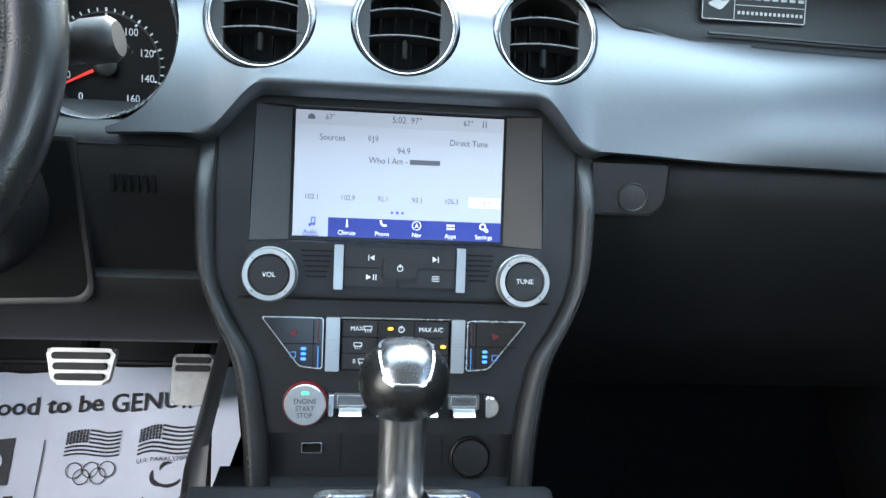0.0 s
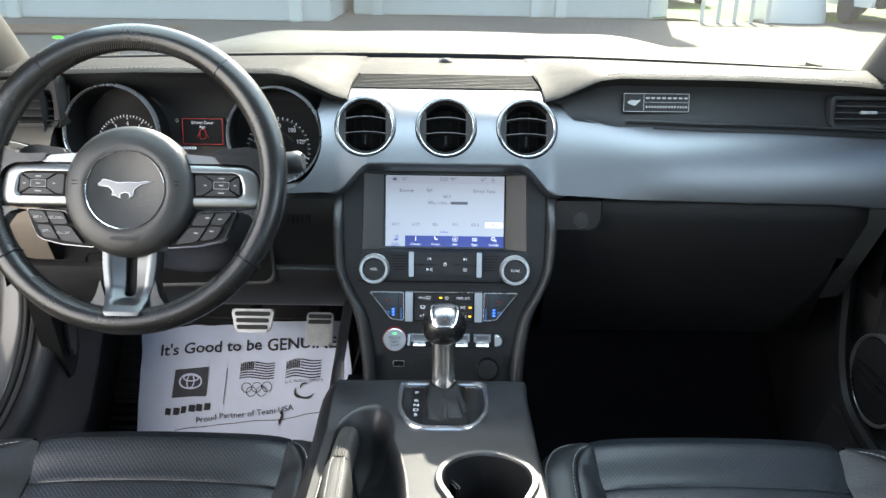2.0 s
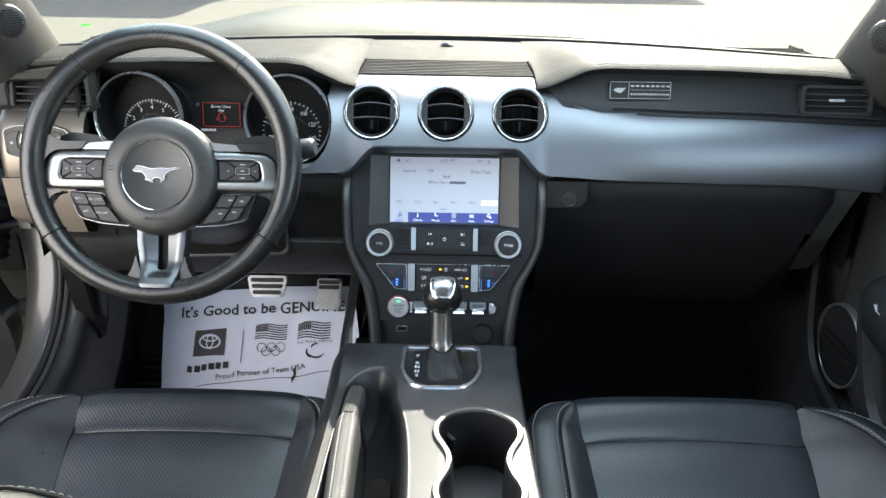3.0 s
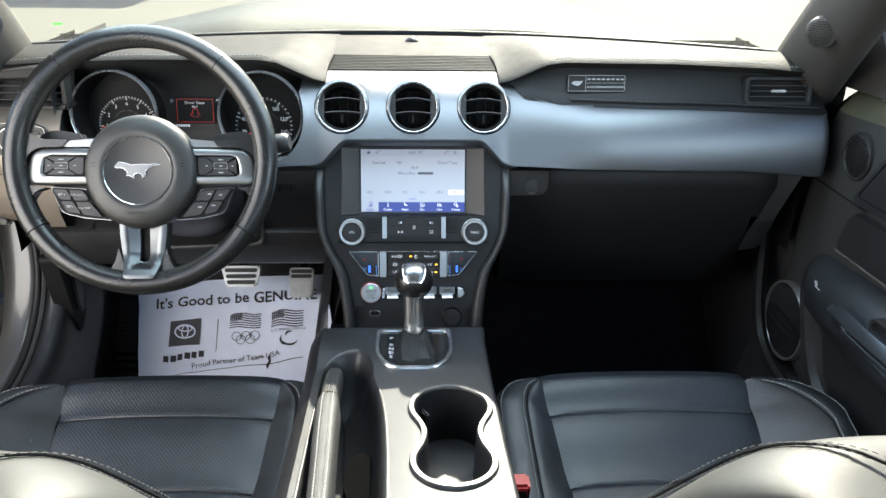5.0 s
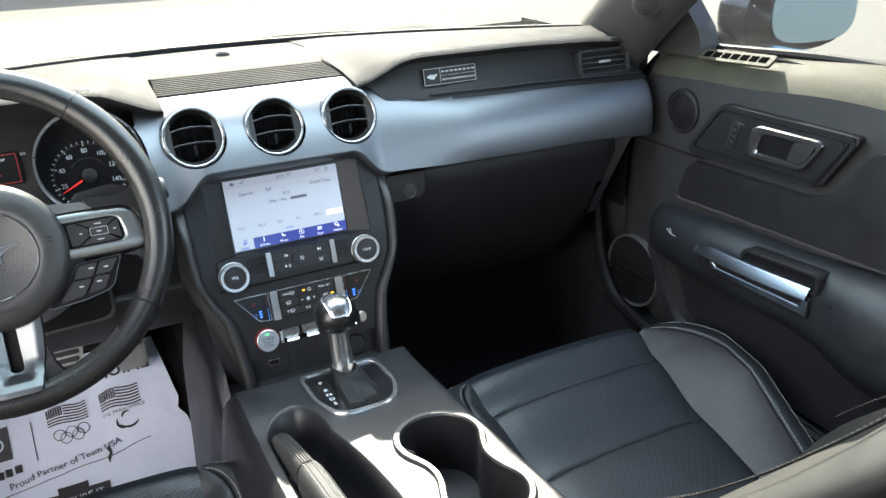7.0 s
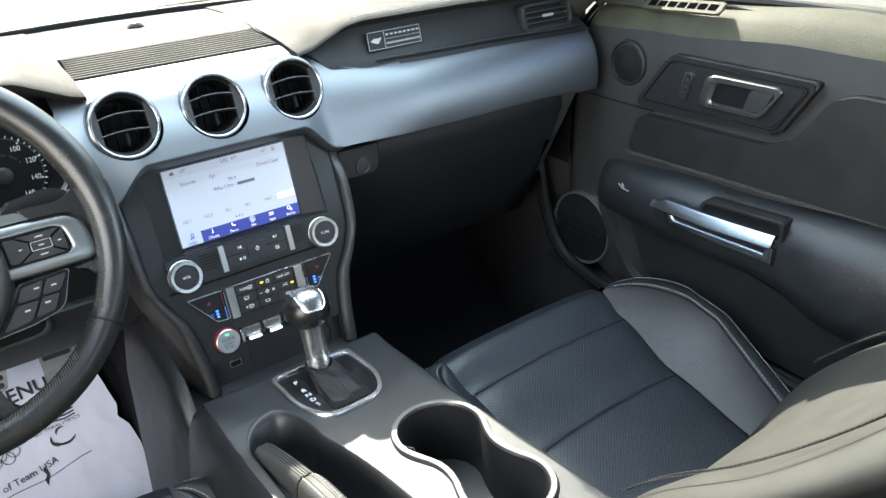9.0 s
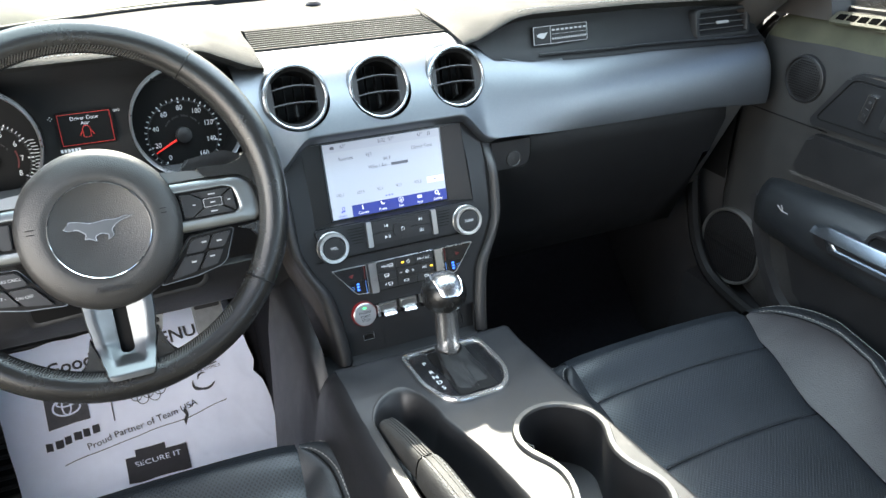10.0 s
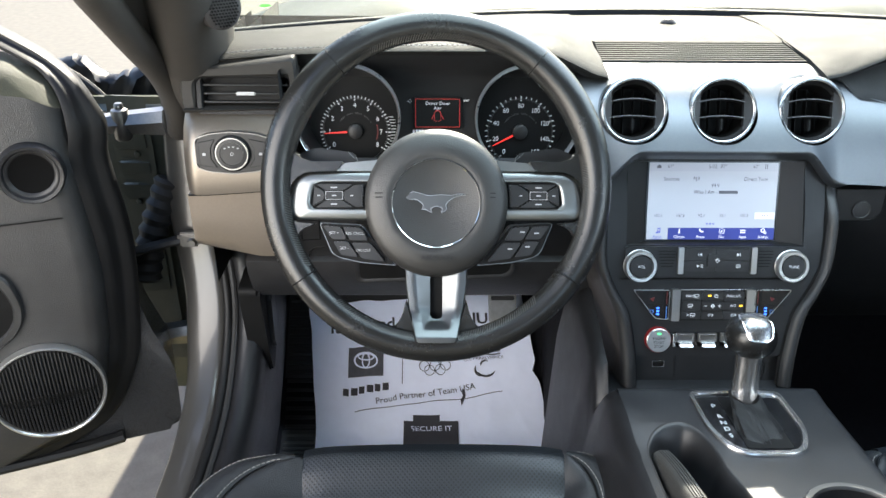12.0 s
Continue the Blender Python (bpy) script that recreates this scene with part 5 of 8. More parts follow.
for x, y in ((-0.0045, 0.0810), (0.0395, 0.0668), (0.0390, 0.0535)):
    bm = BM()
    box(bm, (x, y, 0.0060), (0.0044, 0.0024, 0.0008), 0.0004, SM)
    part("indicator_light", bm, LED_Y, stack, "lit amber indicator")

# start button and toggles
m = SM @ T(-0.0722, 0.0175)
bm = BM()
lathe(bm, [(0.0185, 0.0), (0.0183, 0.004), (0.0178, 0.0055), (0.0170, 0.0050)], m, 44)
sb = part("start_button", bm, REDRING, stack, "round spun metal start button with a red ring")
bm = BM()
lathe(bm, [(0.0171, 0.002), (0.0169, 0.0072), (0.0160, 0.0080), (0.0, 0.0080)], m, 44)
part("button_cap", bm, BRUSH, sb)
for t, y in (("ENGINE", 0.0030), ("START", -0.0030), ("STOP", -0.0085)):
    words("lettering", t, m @ T(0, y, 0.0083), 0.0058, HARD, sb, sx=0.9)
bm = BM()
box(bm, (0, 0.0098, 0.0083), (0.0056, 0.0026, 0.0008), 0.0006, m)
part("indicator_light", bm, LED_G, sb, "lit green indicator")
bm = BM()
prism(bm, rounded([(-0.0560, 0.0075), (0.0800, 0.0075), (0.0890, 0.0120), (0.0905, 0.0175), (0.0890, 0.0240), (0.0800, 0.0275), (-0.0560, 0.0275)], 0.004), SM, -0.003, 0.0022, 0.001)
tb = part("toggle_panel", bm, GLOSS, stack)
bm = BM()
prism(bm, rounded([(-0.0530, 0.0085), (-0.0490, 0.0085), (-0.0490, 0.0265), (-0.0530, 0.0265)], 0.001), SM, 0, 0.008, 0.002)
part("chrome_cap", bm, CHROME, stack)
bm = BM()
prism(bm, rounded([(0.0765, 0.0085), (0.0820, 0.0085), (0.0865, 0.0130), (0.0875, 0.0175), (0.0865, 0.0220), (0.0820, 0.0265), (0.0765, 0.0265)], 0.004), SM, 0, 0.009, 0.003)
part("chrome_cap", bm, CHROME, stack)
for x in (-0.0353, -0.0041, 0.0271, 0.0583):
    bm = BM()
    prism(bm, rrect(x - 0.0130, 0.0150, x + 0.0130, 0.0274, 0.001), SM, 0.0, 0.0060, 0.0012)
    tg = part("toggle_switch", bm, DARKSATIN, stack, "chrome toggle switch")
    bm = BM()
    rimmed(bm, rrect(x - 0.0112, 0.0168, x + 0.0112, 0.0262, 0.001), rrect(x - 0.0102, 0.0178, x + 0.0102, 0.0252, 0.001), SM, 0.004, 0.0068, 0.0003)
    part("toggle_rim", bm, CHROME, tg)
    bm = BM()
    rows = []
    for y, h in ((0.0165, 0.002), (0.0160, 0.0072), (0.0135, 0.0120), (0.0105, 0.0150), (0.0085, 0.0140), (0.0078, 0.0100), (0.0082, 0.001)):
        rows.append([(x - 0.0098, y, h * 0.6), (x - 0.0090, y, h), (x + 0.0090, y, h), (x + 0.0098, y, h * 0.6)])
    grid(bm, rows, m=SM)
    part("toggle_lip", bm, CHROME, tg)
words("lettering", "MODE", SM @ T(0.0583, 0.0216, 0.0066), 0.0042, HARD, stack)

# lower shelf face
bm = BM()
grid(bm, [[(-0.105, -0.007, -0.012), (0.105, -0.007, -0.012)], [(-0.102, -0.046, -0.010), (0.102, -0.046, -0.010)], [(-0.102, -0.060, 0.02), (0.102, -0.060, 0.02)]], m=SM)
for x in (-0.043, 0.043):
    box(bm, (x, -0.027, -0.0105), (0.0008, 0.036, 0.001), 0, SM)
lo = part("lower_plate", bm, FACE, stack)
bm = BM()
rimmed(bm, rrect(-0.0755, -0.0265, -0.0575, -0.0165, 0.002), rrect(-0.0740, -0.0250, -0.0590, -0.0180, 0.0015), SM, -0.013, -0.0085, 0.0005)
us = part("usb_port", bm, CHROME, stack, "usb port with a bright frame")
bm = BM()
box(bm, (-0.0665, -0.0215, -0.0120), (0.015, 0.007, 0.002), 0, SM)
box(bm, (-0.0665, -0.0205, -0.0102), (0.011, 0.002, 0.002), 0, SM)
part("socket", bm, DEEP, us)
m = SM @ T(0.0676, -0.0290, -0.011)
bm = BM()
lathe(bm, [(0.0178, 0), (0.0176, 0.003), (0.0165, 0.004), (0.0155, 0.002), (0.015, 0.005), (0.0, 0.0062)], m, 36)
part("power_outlet_cap", bm, PLASTIC, stack)
bm = BM()
grid(bm, [[(x, 0.70 + 0.3 * (z - 0.5), z) for x in (-0.10, 0.10)] for z in (0.48, 0.80)])
part("stack_core", bm, DEEP, stack)

# ---- steering wheel ----
WA = radians(23)
WM = basis((-0.383, 0.452, 0.845), (1, 0, 0), (0, math.sin(WA), math.cos(WA)))
wheel = thing("steering_wheel", "black leather steering wheel with silver spokes and thumb buttons", "steering wheel", (-0.383, 0.452, 0.845))
PX = 0.000615


def wp(x, y):
    return ((x - 772.5) * PX, (351 - y) * PX)


RIMTHREAD = make("dark_wheel_thread", (0.030, 0.029, 0.027), 0.7)
WC, WR, WT = 0.010, 0.1735, 0.0160
bm = BM()
rows = []
for i in range(96):
    a = 2 * math.pi * i / 96
    fat = 1.0 + 0.10 * max(0, math.cos(a - 0.65)) ** 8 + 0.10 * max(0, math.cos(a - (math.pi - 0.65))) ** 8
    rows.append([((WR + WT * fat * math.cos(b)) * math.cos(a), WC + (WR + WT * fat * math.cos(b)) * math.sin(a), 0.004 + WT * 1.06 * fat * math.sin(b)) for b in [2 * math.pi * j / 18 for j in range(18)]])
grid(bm, rows, close_u=True, close_v=True, m=WM)
rim = part("rim", bm, WHEELSKIN, wheel)
for a in (radians(51), radians(129), radians(-34), radians(214)):
    bm = BM()
    ring = [WM @ Vector(((WR + WT * 1.055 * math.cos(b)) * math.cos(a), WC + (WR + WT * 1.055 * math.cos(b)) * math.sin(a), 0.004 + WT * 1.115 * math.sin(b))) for b in [2 * math.pi * j / 20 for j in range(20)]]
    tube(bm, ring, 0.0008, 5, closed=True)
    part("rim_seam", bm, DEEP, rim)
for a0, a1 in ((54, 126), (-31, 18), (162, 211), (228, 262), (278, 312)):
    n = int((a1 - a0) * 1.05)
    bm = BM()
    for i in range(n):
        a = radians(a0 + (a1 - a0) * (i + 0.5) / n)
        r = WR - WT * 0.93
        q = [WM @ Vector(((WR - WT * 1.01 * cb) * math.cos(a + e), WC + (WR - WT * 1.01 * cb) * math.sin(a + e), 0.004 + WT * 1.075 * sb)) for e, cb, sb in ((-0.010, 0.64, 0.77), (0.002, 0.80, 0.60), (0.012, 0.94, 0.34))]
        tube(bm, q, 0.0006, 4)
    part("rim_stitching", bm, RIMTHREAD, rim)
# airbag cover
bm = BM()
m = WM @ T(0, -0.004)
rows = []
for i in range(64):
    a = 2 * math.pi * i / 64
    e = 1.0 + 0.05 * max(0, -math.sin(a)) ** 2
    rows.append([(r * e * math.cos(a), r * e * math.sin(a), h) for r, h in ((0.072, -0.05), (0.0775, -0.02), (0.0785, 0.0), (0.0765, 0.010), (0.070, 0.0165), (0.055, 0.0195), (0.049, 0.0198), (0.0475, 0.0185), (0.0, 0.0195))])
grid(bm, rows, close_v=True, m=m)
hub = part("airbag_cover", bm, HUBSKIN, wheel, "round black airbag cover", 50)
m2 = WM @ T(-0.0005, -0.0055)
bm = BM()
lathe(bm, [(0.0477, 0.0180), (0.0475, 0.0203), (0.0470, 0.0209), (0.0464, 0.0203), (0.0462, 0.0180)], m2, 64)
part("emblem_ring", bm, BRIGHT, hub)
# plain running-shape emblem
sil = [(-0.033, 0.0045), (-0.026, 0.0115), (-0.019, 0.0105), (-0.008, 0.0070), (0.006, 0.0085), (0.016, 0.0075), (0.024, 0.0095), (0.033, 0.0080), (0.024, 0.0065), (0.017, 0.0040), (0.010, -0.0020), (0.012, -0.0080), (0.005, -0.0120), (0.007, -0.0060), (0.000, -0.0040), (-0.006, -0.0065), (-0.004, -0.0120), (-0.012, -0.0070), (-0.016, -0.0085), (-0.013, -0.0030), (-0.020, 0.0030), (-0.029, 0.0025)]
bm = BM()
prism(bm, rounded(sil, 0.0018, 2), m2 @ T(0, 0.001), 0.0185, 0.0208, 0.0003, 1)
em = part("emblem", bm, RINGM, hub, "small chrome emblem shape")
bm = BM()
prism(bm, inset(rounded(sil, 0.0018, 2), 0.00045), m2 @ T(0, 0.001), 0.0190, 0.0211)
part("emblem_face", bm, DARKSATIN, em)
words("lettering", "AIRBAG", WM @ T(0, -0.0640, 0.0197), 0.0082, PLASTIC, hub, sx=1.2, depth=0.0003)
bm = BM()
for x in (-0.060, 0.058):
    for s in (-1, 1):
        tube(bm, [WM @ Vector((x - 0.005, 0.003 + 0.0022 * s, 0.0186)), WM @ Vector((x + 0.005, 0.003 + 0.0022 * s, 0.0186))], 0.0005, 4)
pieces("horn_mark", bm, DEEP, hub)

# side spokes with button pads
for s in (-1, 1):
    def q(x, y):
        u, v = wp(x, y)
        return (s * -u, v)
    bm = BM()
    ro = rounded([q(662, 305), q(590, 306), q(545, 308), q(524, 320), q(516, 350), q(513, 378), q(524, 390), q(655, 391)], [0.001, 0.002, 0.006, 0.008, 0.008, 0.005, 0.005, 0.001], 3)
    ri = rounded([q(662, 323), q(600, 323), q(572, 323), q(558, 328), q(553, 346), q(551, 362), q(557, 370), q(655, 371)], [0.001, 0.002, 0.003, 0.004, 0.004, 0.003, 0.003, 0.001], 3)
    rings_ = []
    for p, r in zip(ro, ri):
        e = lambda t, h: (lerp(p[0], r[0], t), lerp(p[1], r[1], t), h)
        rings_.append([e(0.0, -0.022), e(0.0, 0.0005), e(0.10, 0.0034), e(0.25, 0.0044), e(0.80, 0.0066), e(0.94, 0.0062), e(1.0, 0.0045), e(1.0, -0.004)])
    grid(bm, rings_, close_v=True, m=WM)
    prism(bm, rounded([q(597, 304), q(610, 290), q(668, 285), q(668, 304)], [0.001, 0.004, 0.001, 0.001]), WM, -0.02, 0.0042, 0.002)
    sp = part("spoke", bm, SPOKEM, wheel, "satin silver spoke", 50)
    for web in ([(505, 240), (517, 262), (530, 280), (556, 288), (611, 286), (599, 304), (545, 306), (523, 318), (512, 345), (500, 345)], [(505, 375), (512, 382), (523, 393), (560, 397), (537, 404), (524, 422), (514, 448), (500, 440)]):
        bm = BM()
        prism(bm, rounded([q(*p) for p in web], 0.004, 3), WM, -0.014, 0.0070, 0.005, 4)
        part("spoke_skin", bm, WHEELSKIN, wheel)
    bm = BM()
    prism(bm, rounded([q(660, 323), q(572, 323), q(556, 328), q(550, 362), q(557, 371), q(655, 372)], 0.003), WM, -0.012, 0.0030, 0.001)
    pad = part("button_pad", bm, DEEP, sp, "black thumb button cluster")
    for quad in ([(561, 327), (627, 327), (608, 338), (578, 338)], [(578, 356), (608, 356), (627, 368), (561, 368)], [(558, 329), (576, 340), (576, 355), (556, 366)], [(610, 340), (630, 328), (645, 328), (643, 367), (630, 367), (610, 355)], [(578, 340), (608, 340), (608, 354), (578, 354)]):
        bm = BM()
        prism(bm, rounded([q(*p) for p in quad], 0.0012, 2), WM, 0.0, 0.0068, 0.0008)
        part("button", bm, PLASTIC, sp)
    bm = BM()
    a = q(593, 347)
    rimmed(bm, rrect(a[0] - 0.0095, a[1] - 0.0045, a[0] + 0.0095, a[1] + 0.0045, 0.001), rrect(a[0] - 0.0090, a[1] - 0.0040, a[0] + 0.0090, a[1] + 0.0040, 0.001), WM, 0.0060, 0.0072)
    part("button_frame", bm, GREYMARK, sp)
    bm = BM()
    for x, y, w in ((593, 347, 0.005), (566, 347, 0.003), (624, 347, 0.003), (593, 333, 0.007), (593, 362, 0.007)):
        a = q(x, y)
        box(bm, (a[0], a[1], 0.0069), (w, 0.0013, 0.0006), 0, WM)
    pieces("marking", bm, GREYMARK, sp)
    # lower button pods
    bm = BM()
    pts = [q(566, 396), q(640, 400), q(662, 430), q(700, 470), q(640, 465), q(600, 456), q(588, 448)][::-s]
    prism(bm, rounded(pts, 0.004), WM, -0.02, 0.000, 0.003)
    lp = part("lower_button_pod", bm, DEEP, wheel, "black lower thumb button pod")
    for quad in (((572, 400), (603, 402), (615, 424), (588, 424)), ((607, 402), (640, 404), (652, 426), (620, 426)), ((590, 428), (616, 428), (634, 456), (604, 452)), ((622, 430), (655, 430), (682, 464), (640, 458))):
        bm = BM()
        pts = [q(*p) for p in quad][::-s]
        prism(bm, rounded(pts, 0.0025), WM, -0.004, 0.0035, 0.001)
        part("button", bm, PLASTIC, lp)
    bm = BM()
    rimmed(bm, rounded([q(564, 395), q(641, 399), q(663, 430), q(702, 472), q(640, 467), q(599, 457.5), q(586, 449)], 0.004), rounded([q(566, 396), q(640, 400), q(662, 430), q(700, 470), q(640, 465), q(600, 456), q(588, 448)], 0.004), WM, -0.02, -0.002)
    part("pod_edge", bm, DARKSATIN, lp)
for t, x, y, sz in (("SET +", 592, 413, 0.0055), ("RES CNCL", 628, 414, 0.0055), ("SET -", 610, 440, 0.0055), ("ON OFF", 643, 444, 0.0055)):
    u, v = wp(x, y)
    words("lettering", t, WM @ T(u, v, 0.0040), sz * 0.8, GREYMARK, wheel)
bm = BM()
for x, y in ((925, 411), (950, 413), (903, 441), (934, 437)):
    u, v = wp(x, y)
    box(bm, (u, v, 0.0038), (0.005, 0.0016, 0.0005), 0, WM)
part("marking", bm, GREYMARK, wheel)
# bottom spoke
bm = BM()
EDGE = [(478, 0.0340), (500, 0.0335), (540, 0.0310), (570, 0.0268), (590, 0.0238), (600, 0.0222), (604, 0.0195)]
for s in (-1, 1):
    rows = []
    for v in span(478, 604, 64):
        o = table(v, EDGE)[0]
        n = 0.0068 if v < 560 else 0.0068 * math.sqrt(max(0, 1 - ((v - 560) / 8) ** 2))
        y = (351 - v) * PX
        up = 0.0205 * min(1, max(0, (v - 545) / 50)) ** 1.6
        f = o - 0.0105
        row = [(s * o, y, -0.022), (s * o, y, up - 0.0015), (s * (o - 0.0012), y, up + 0.0008)]
        for x in [lerp(o - 0.0020, f, 0.5), f] + [lerp(f, n, u) for u in span(0.12, 1, 7)]:
            d = max(0, min(1, (f - x) / max(1e-4, f - 0.0068), (583 - v) / 13))
            row.append((s * x, y, up + 0.0014 - 0.0085 * d))
        row.append((s * n, y, -0.020 if v < 560 else row[-1][2]))
        rows.append(row)
    grid(bm, rows, m=WM)
y0 = (351 - 604) * PX
grid(bm, [[(x, y0, z) for x in span(-0.0195, 0.0195, 5)] for z in (-0.010, 0.0212)], m=WM)
part("bottom_spoke", bm, LOWSPOKE, wheel, "silver two-pronged bottom spoke", 35)
bm = BM()
box(bm, (0, (351 - 540) * PX, -0.016), (0.019, 0.075, 0.004), 0, WM)
part("spoke_slot", bm, DEEP, wheel)
for s in (-1, 1):
    bm = BM()
    web = [(s * x, y) for x, y in ((0.0332, -0.113), (0.0305, -0.122), (0.0268, -0.134), (0.0240, -0.146), (0.0220, -0.156), (0.034, -0.170), (0.064, -0.162), (0.080, -0.150), (0.060, -0.149), (0.046, -0.144), (0.0385, -0.133))]
    prism(bm, rounded(web, [0.0015, 0.003, 0.003, 0.003, 0.003, 0.006, 0.006, 0.004, 0.008, 0.008, 0.008], 4), WM, -0.018, 0.0045, 0.007, 5)
    part("spoke_skin", bm, WHEELSKIN, wheel)
# column shroud and stalks
bm = BM()
rows = []
for k, r in ((-0.02, 0.060), (-0.06, 0.066), (-0.12, 0.072), (-0.22, 0.078), (-0.30, 0.08)):
    rows.append([(r * 1.15 * math.cos(a), -0.03 + r * 0.9 * math.sin(a), k) for a in [2 * math.pi * i / 28 for i in range(28)]])
grid(bm, rows, close_u=True, m=WM)
col = thing("steering_column", "black steering column shroud with stalk levers", "steering column", (-0.383, 0.60, 0.74))
part("shroud", bm, PLASTIC, col)
for s in (-1, 1):
    bm = BM()
    tube(bm, [WM @ Vector((s * 0.06, 0.02, -0.07)), WM @ Vector((s * 0.12, 0.032, -0.065)), WM @ Vector((s * 0.175, 0.040, -0.058))], [0.011, 0.011, 0.013], 12)
    st_ = part("stalk", bm, PLASTIC, col)
    bm = BM()
    a, b = WM @ Vector((s * 0.175, 0.040, -0.058)), WM @ Vector((s * 0.198, 0.043, -0.055))
    tube(bm, [a, lerp(a, b, 0.1), lerp(a, b, 0.8), b], [0.0135, 0.0145, 0.0145, 0.011], 14)
    part("stalk_tip", bm, HARD, st_)
    bm = BM()
    pts = [(s * 0.085, 0.018), (s * 0.150, 0.030), (s * 0.158, 0.046), (s * 0.135, 0.056), (s * 0.09, 0.050)][::s]
    prism(bm, rounded(pts, 0.008), WM, -0.034, -0.026, 0.003)
    part("shift_paddle", bm, PLASTIC, col, "shift paddle behind the wheel")

# ---- instrument cluster ----
cl = thing("instrument_cluster", "instrument cluster with two round chrome-ringed gauges", "instrument cluster", (-0.38, 0.72, 0.80))
bm = BM()
rows = []
for x in span(-0.585, -0.175, 30):
    b = brow(x)
    rows.append([b + Vector((0, 0.012, -0.008)), b + Vector((0, 0.020, -0.016)), (x, 0.735, 0.918), (x, 0.752, 0.900), (x, 0.748, 0.83), (x, 0.735, 0.775), (x, 0.66, 0.770)])
grid(bm, rows)
part("hood", bm, SOFT, cl, "", 60)
for x in (-0.585,):
    bm = BM()
    grid(bm, [[(x, 0.66, z), (x, 0.70, z), (x, 0.76, z)] for z in (0.765, 0.85, 0.93)])
    part("side_wall", bm, SOFT, cl)
GF = basis((0, 0.738, 0.826), (1, 0, 0), (0, 0.18, 1))


def gauge(cx, pivot, numbers, a0, a1, minor, val, red=None):
    mg = GF @ T(pivot, 0.0)
    bm = BM()
    lathe(bm, [(0.0, 0.0), (0.066, 0.0)], mg @ T(0, 0.022), 48)
    g = part("gauge", bm, DEEP, cl, "round black gauge with white figures")
    bm = BM()
    c0, c1 = Vector((cx, 0.688, 0.858)), mg @ Vector((0, 0.022, 0.0))
    rows = []
    for i in range(64):
        a = 2 * math.pi * i / 64
        o = Vector((math.cos(a), 0.15 * math.sin(a), math.sin(a)))
        rows.append([c0 + o * 0.0715 + Vector((0, 0.012, 0)), c0 + o * 0.0715, c0 + o * 0.0705 + Vector((0, -0.002, 0)), c0 + o * 0.0690, c0 + o * 0.0680 + Vector((0, 0.006, 0))])
    grid(bm, rows, close_v=True)
    part("chrome_ring", bm, RINGM, g)
    bm = BM()
    rows = []
    for i in range(64):
        a = 2 * math.pi * i / 64
        o = Vector((math.cos(a), 0.15 * math.sin(a), math.sin(a)))
        rows.append([c0 + o * 0.0681 + Vector((0, 0.005, 0)), lerp(c0, c1, 0.5) + o * 0.067, c1 + o * 0.0655])
    grid(bm, rows, close_v=True)
    part("cone", bm, DEEP, g)
    bm = BM()
    lathe(bm, [(0.0470, 0.0008), (0.0468, 0.0016), (0.0455, 0.0016), (0.0453, 0.0008)], mg, 60)
    part("dial_line", bm, PLASTIC, g)
    bm = BM()
    n = len(numbers)
    total = (n - 1) * minor
    for i in range(total + 1):
        a = radians(lerp(a0, a1, i / total))
        big = i % minor == 0
        r1, r0 = 0.0500, 0.0430 if big else 0.0455
        t = Vector((-math.sin(a), math.cos(a), 0)) * (0.0008 if big else 0.0005)
        d = Vector((math.cos(a), math.sin(a), 0))
        p = [d * r0 - t, d * r0 + t, d * r1 + t, d * r1 - t]
        prism(bm, [(v.x, v.y) for v in p], mg, 0.0005, 0.0013)
    part("tick_marks", bm, WHITE, g)
    for i, t in enumerate(numbers):
        a = radians(lerp(a0, a1, i / (n - 1)))
        words("number", t, mg @ T(0.0365 * math.cos(a), 0.0365 * math.sin(a), 0.0012), 0.0095, WHITE, g, sx=0.9)
    a = radians(val)
    d, t = Vector((math.cos(a), math.sin(a), 0)), Vector((-math.sin(a), math.cos(a), 0))
    bm = BM()
    p = [d * 0.012 - t * 0.0013, d * 0.0440 - t * 0.0005, d * 0.0440 + t * 0.0005, d * 0.012 + t * 0.0013]
    prism(bm, [(v.x, v.y) for v in p], mg, 0.003, 0.0045)
    part("needle", bm, REDGLOW, g, "red needle")
    bm = BM()
    lathe(bm, [(0.0105, 0.0), (0.0105, 0.006), (0.008, 0.0075), (0.0, 0.0075)], mg, 24)
    part("needle_hub", bm, PLASTIC, g)
    if red:
        bm = BM()
        rows = [[(r * math.cos(radians(q)), r * math.sin(radians(q)), 0.0012) for r in (0.0310, 0.0328)] for q in span(red[0], red[1], 12)]
        grid(bm, rows, m=mg)
        part("red_zone", bm, RED, g)
        bm = BM()
        for q in span(red[0] + 4, red[1] - 16, 14):
            a = radians(q)
            box(bm, (0.0545 * math.cos(a), 0.0545 * math.sin(a), 0.0008), (0.0075, 0.0008, 0.0006), 0, mg @ T(0, 0))
        part("shift_marks", bm, WHITE, g)
    bm = BM()
    for i in range(22):
        q = radians(lerp(150, 30, i / 21))
        if (i * 7) % 5:
            box(bm, (0.0255 * math.cos(q), 0.0255 * math.sin(q), 0.0010), (0.0016, 0.0024, 0.0004), 0, mg)
    part("dial_bars", bm, HARD, g)
    return g


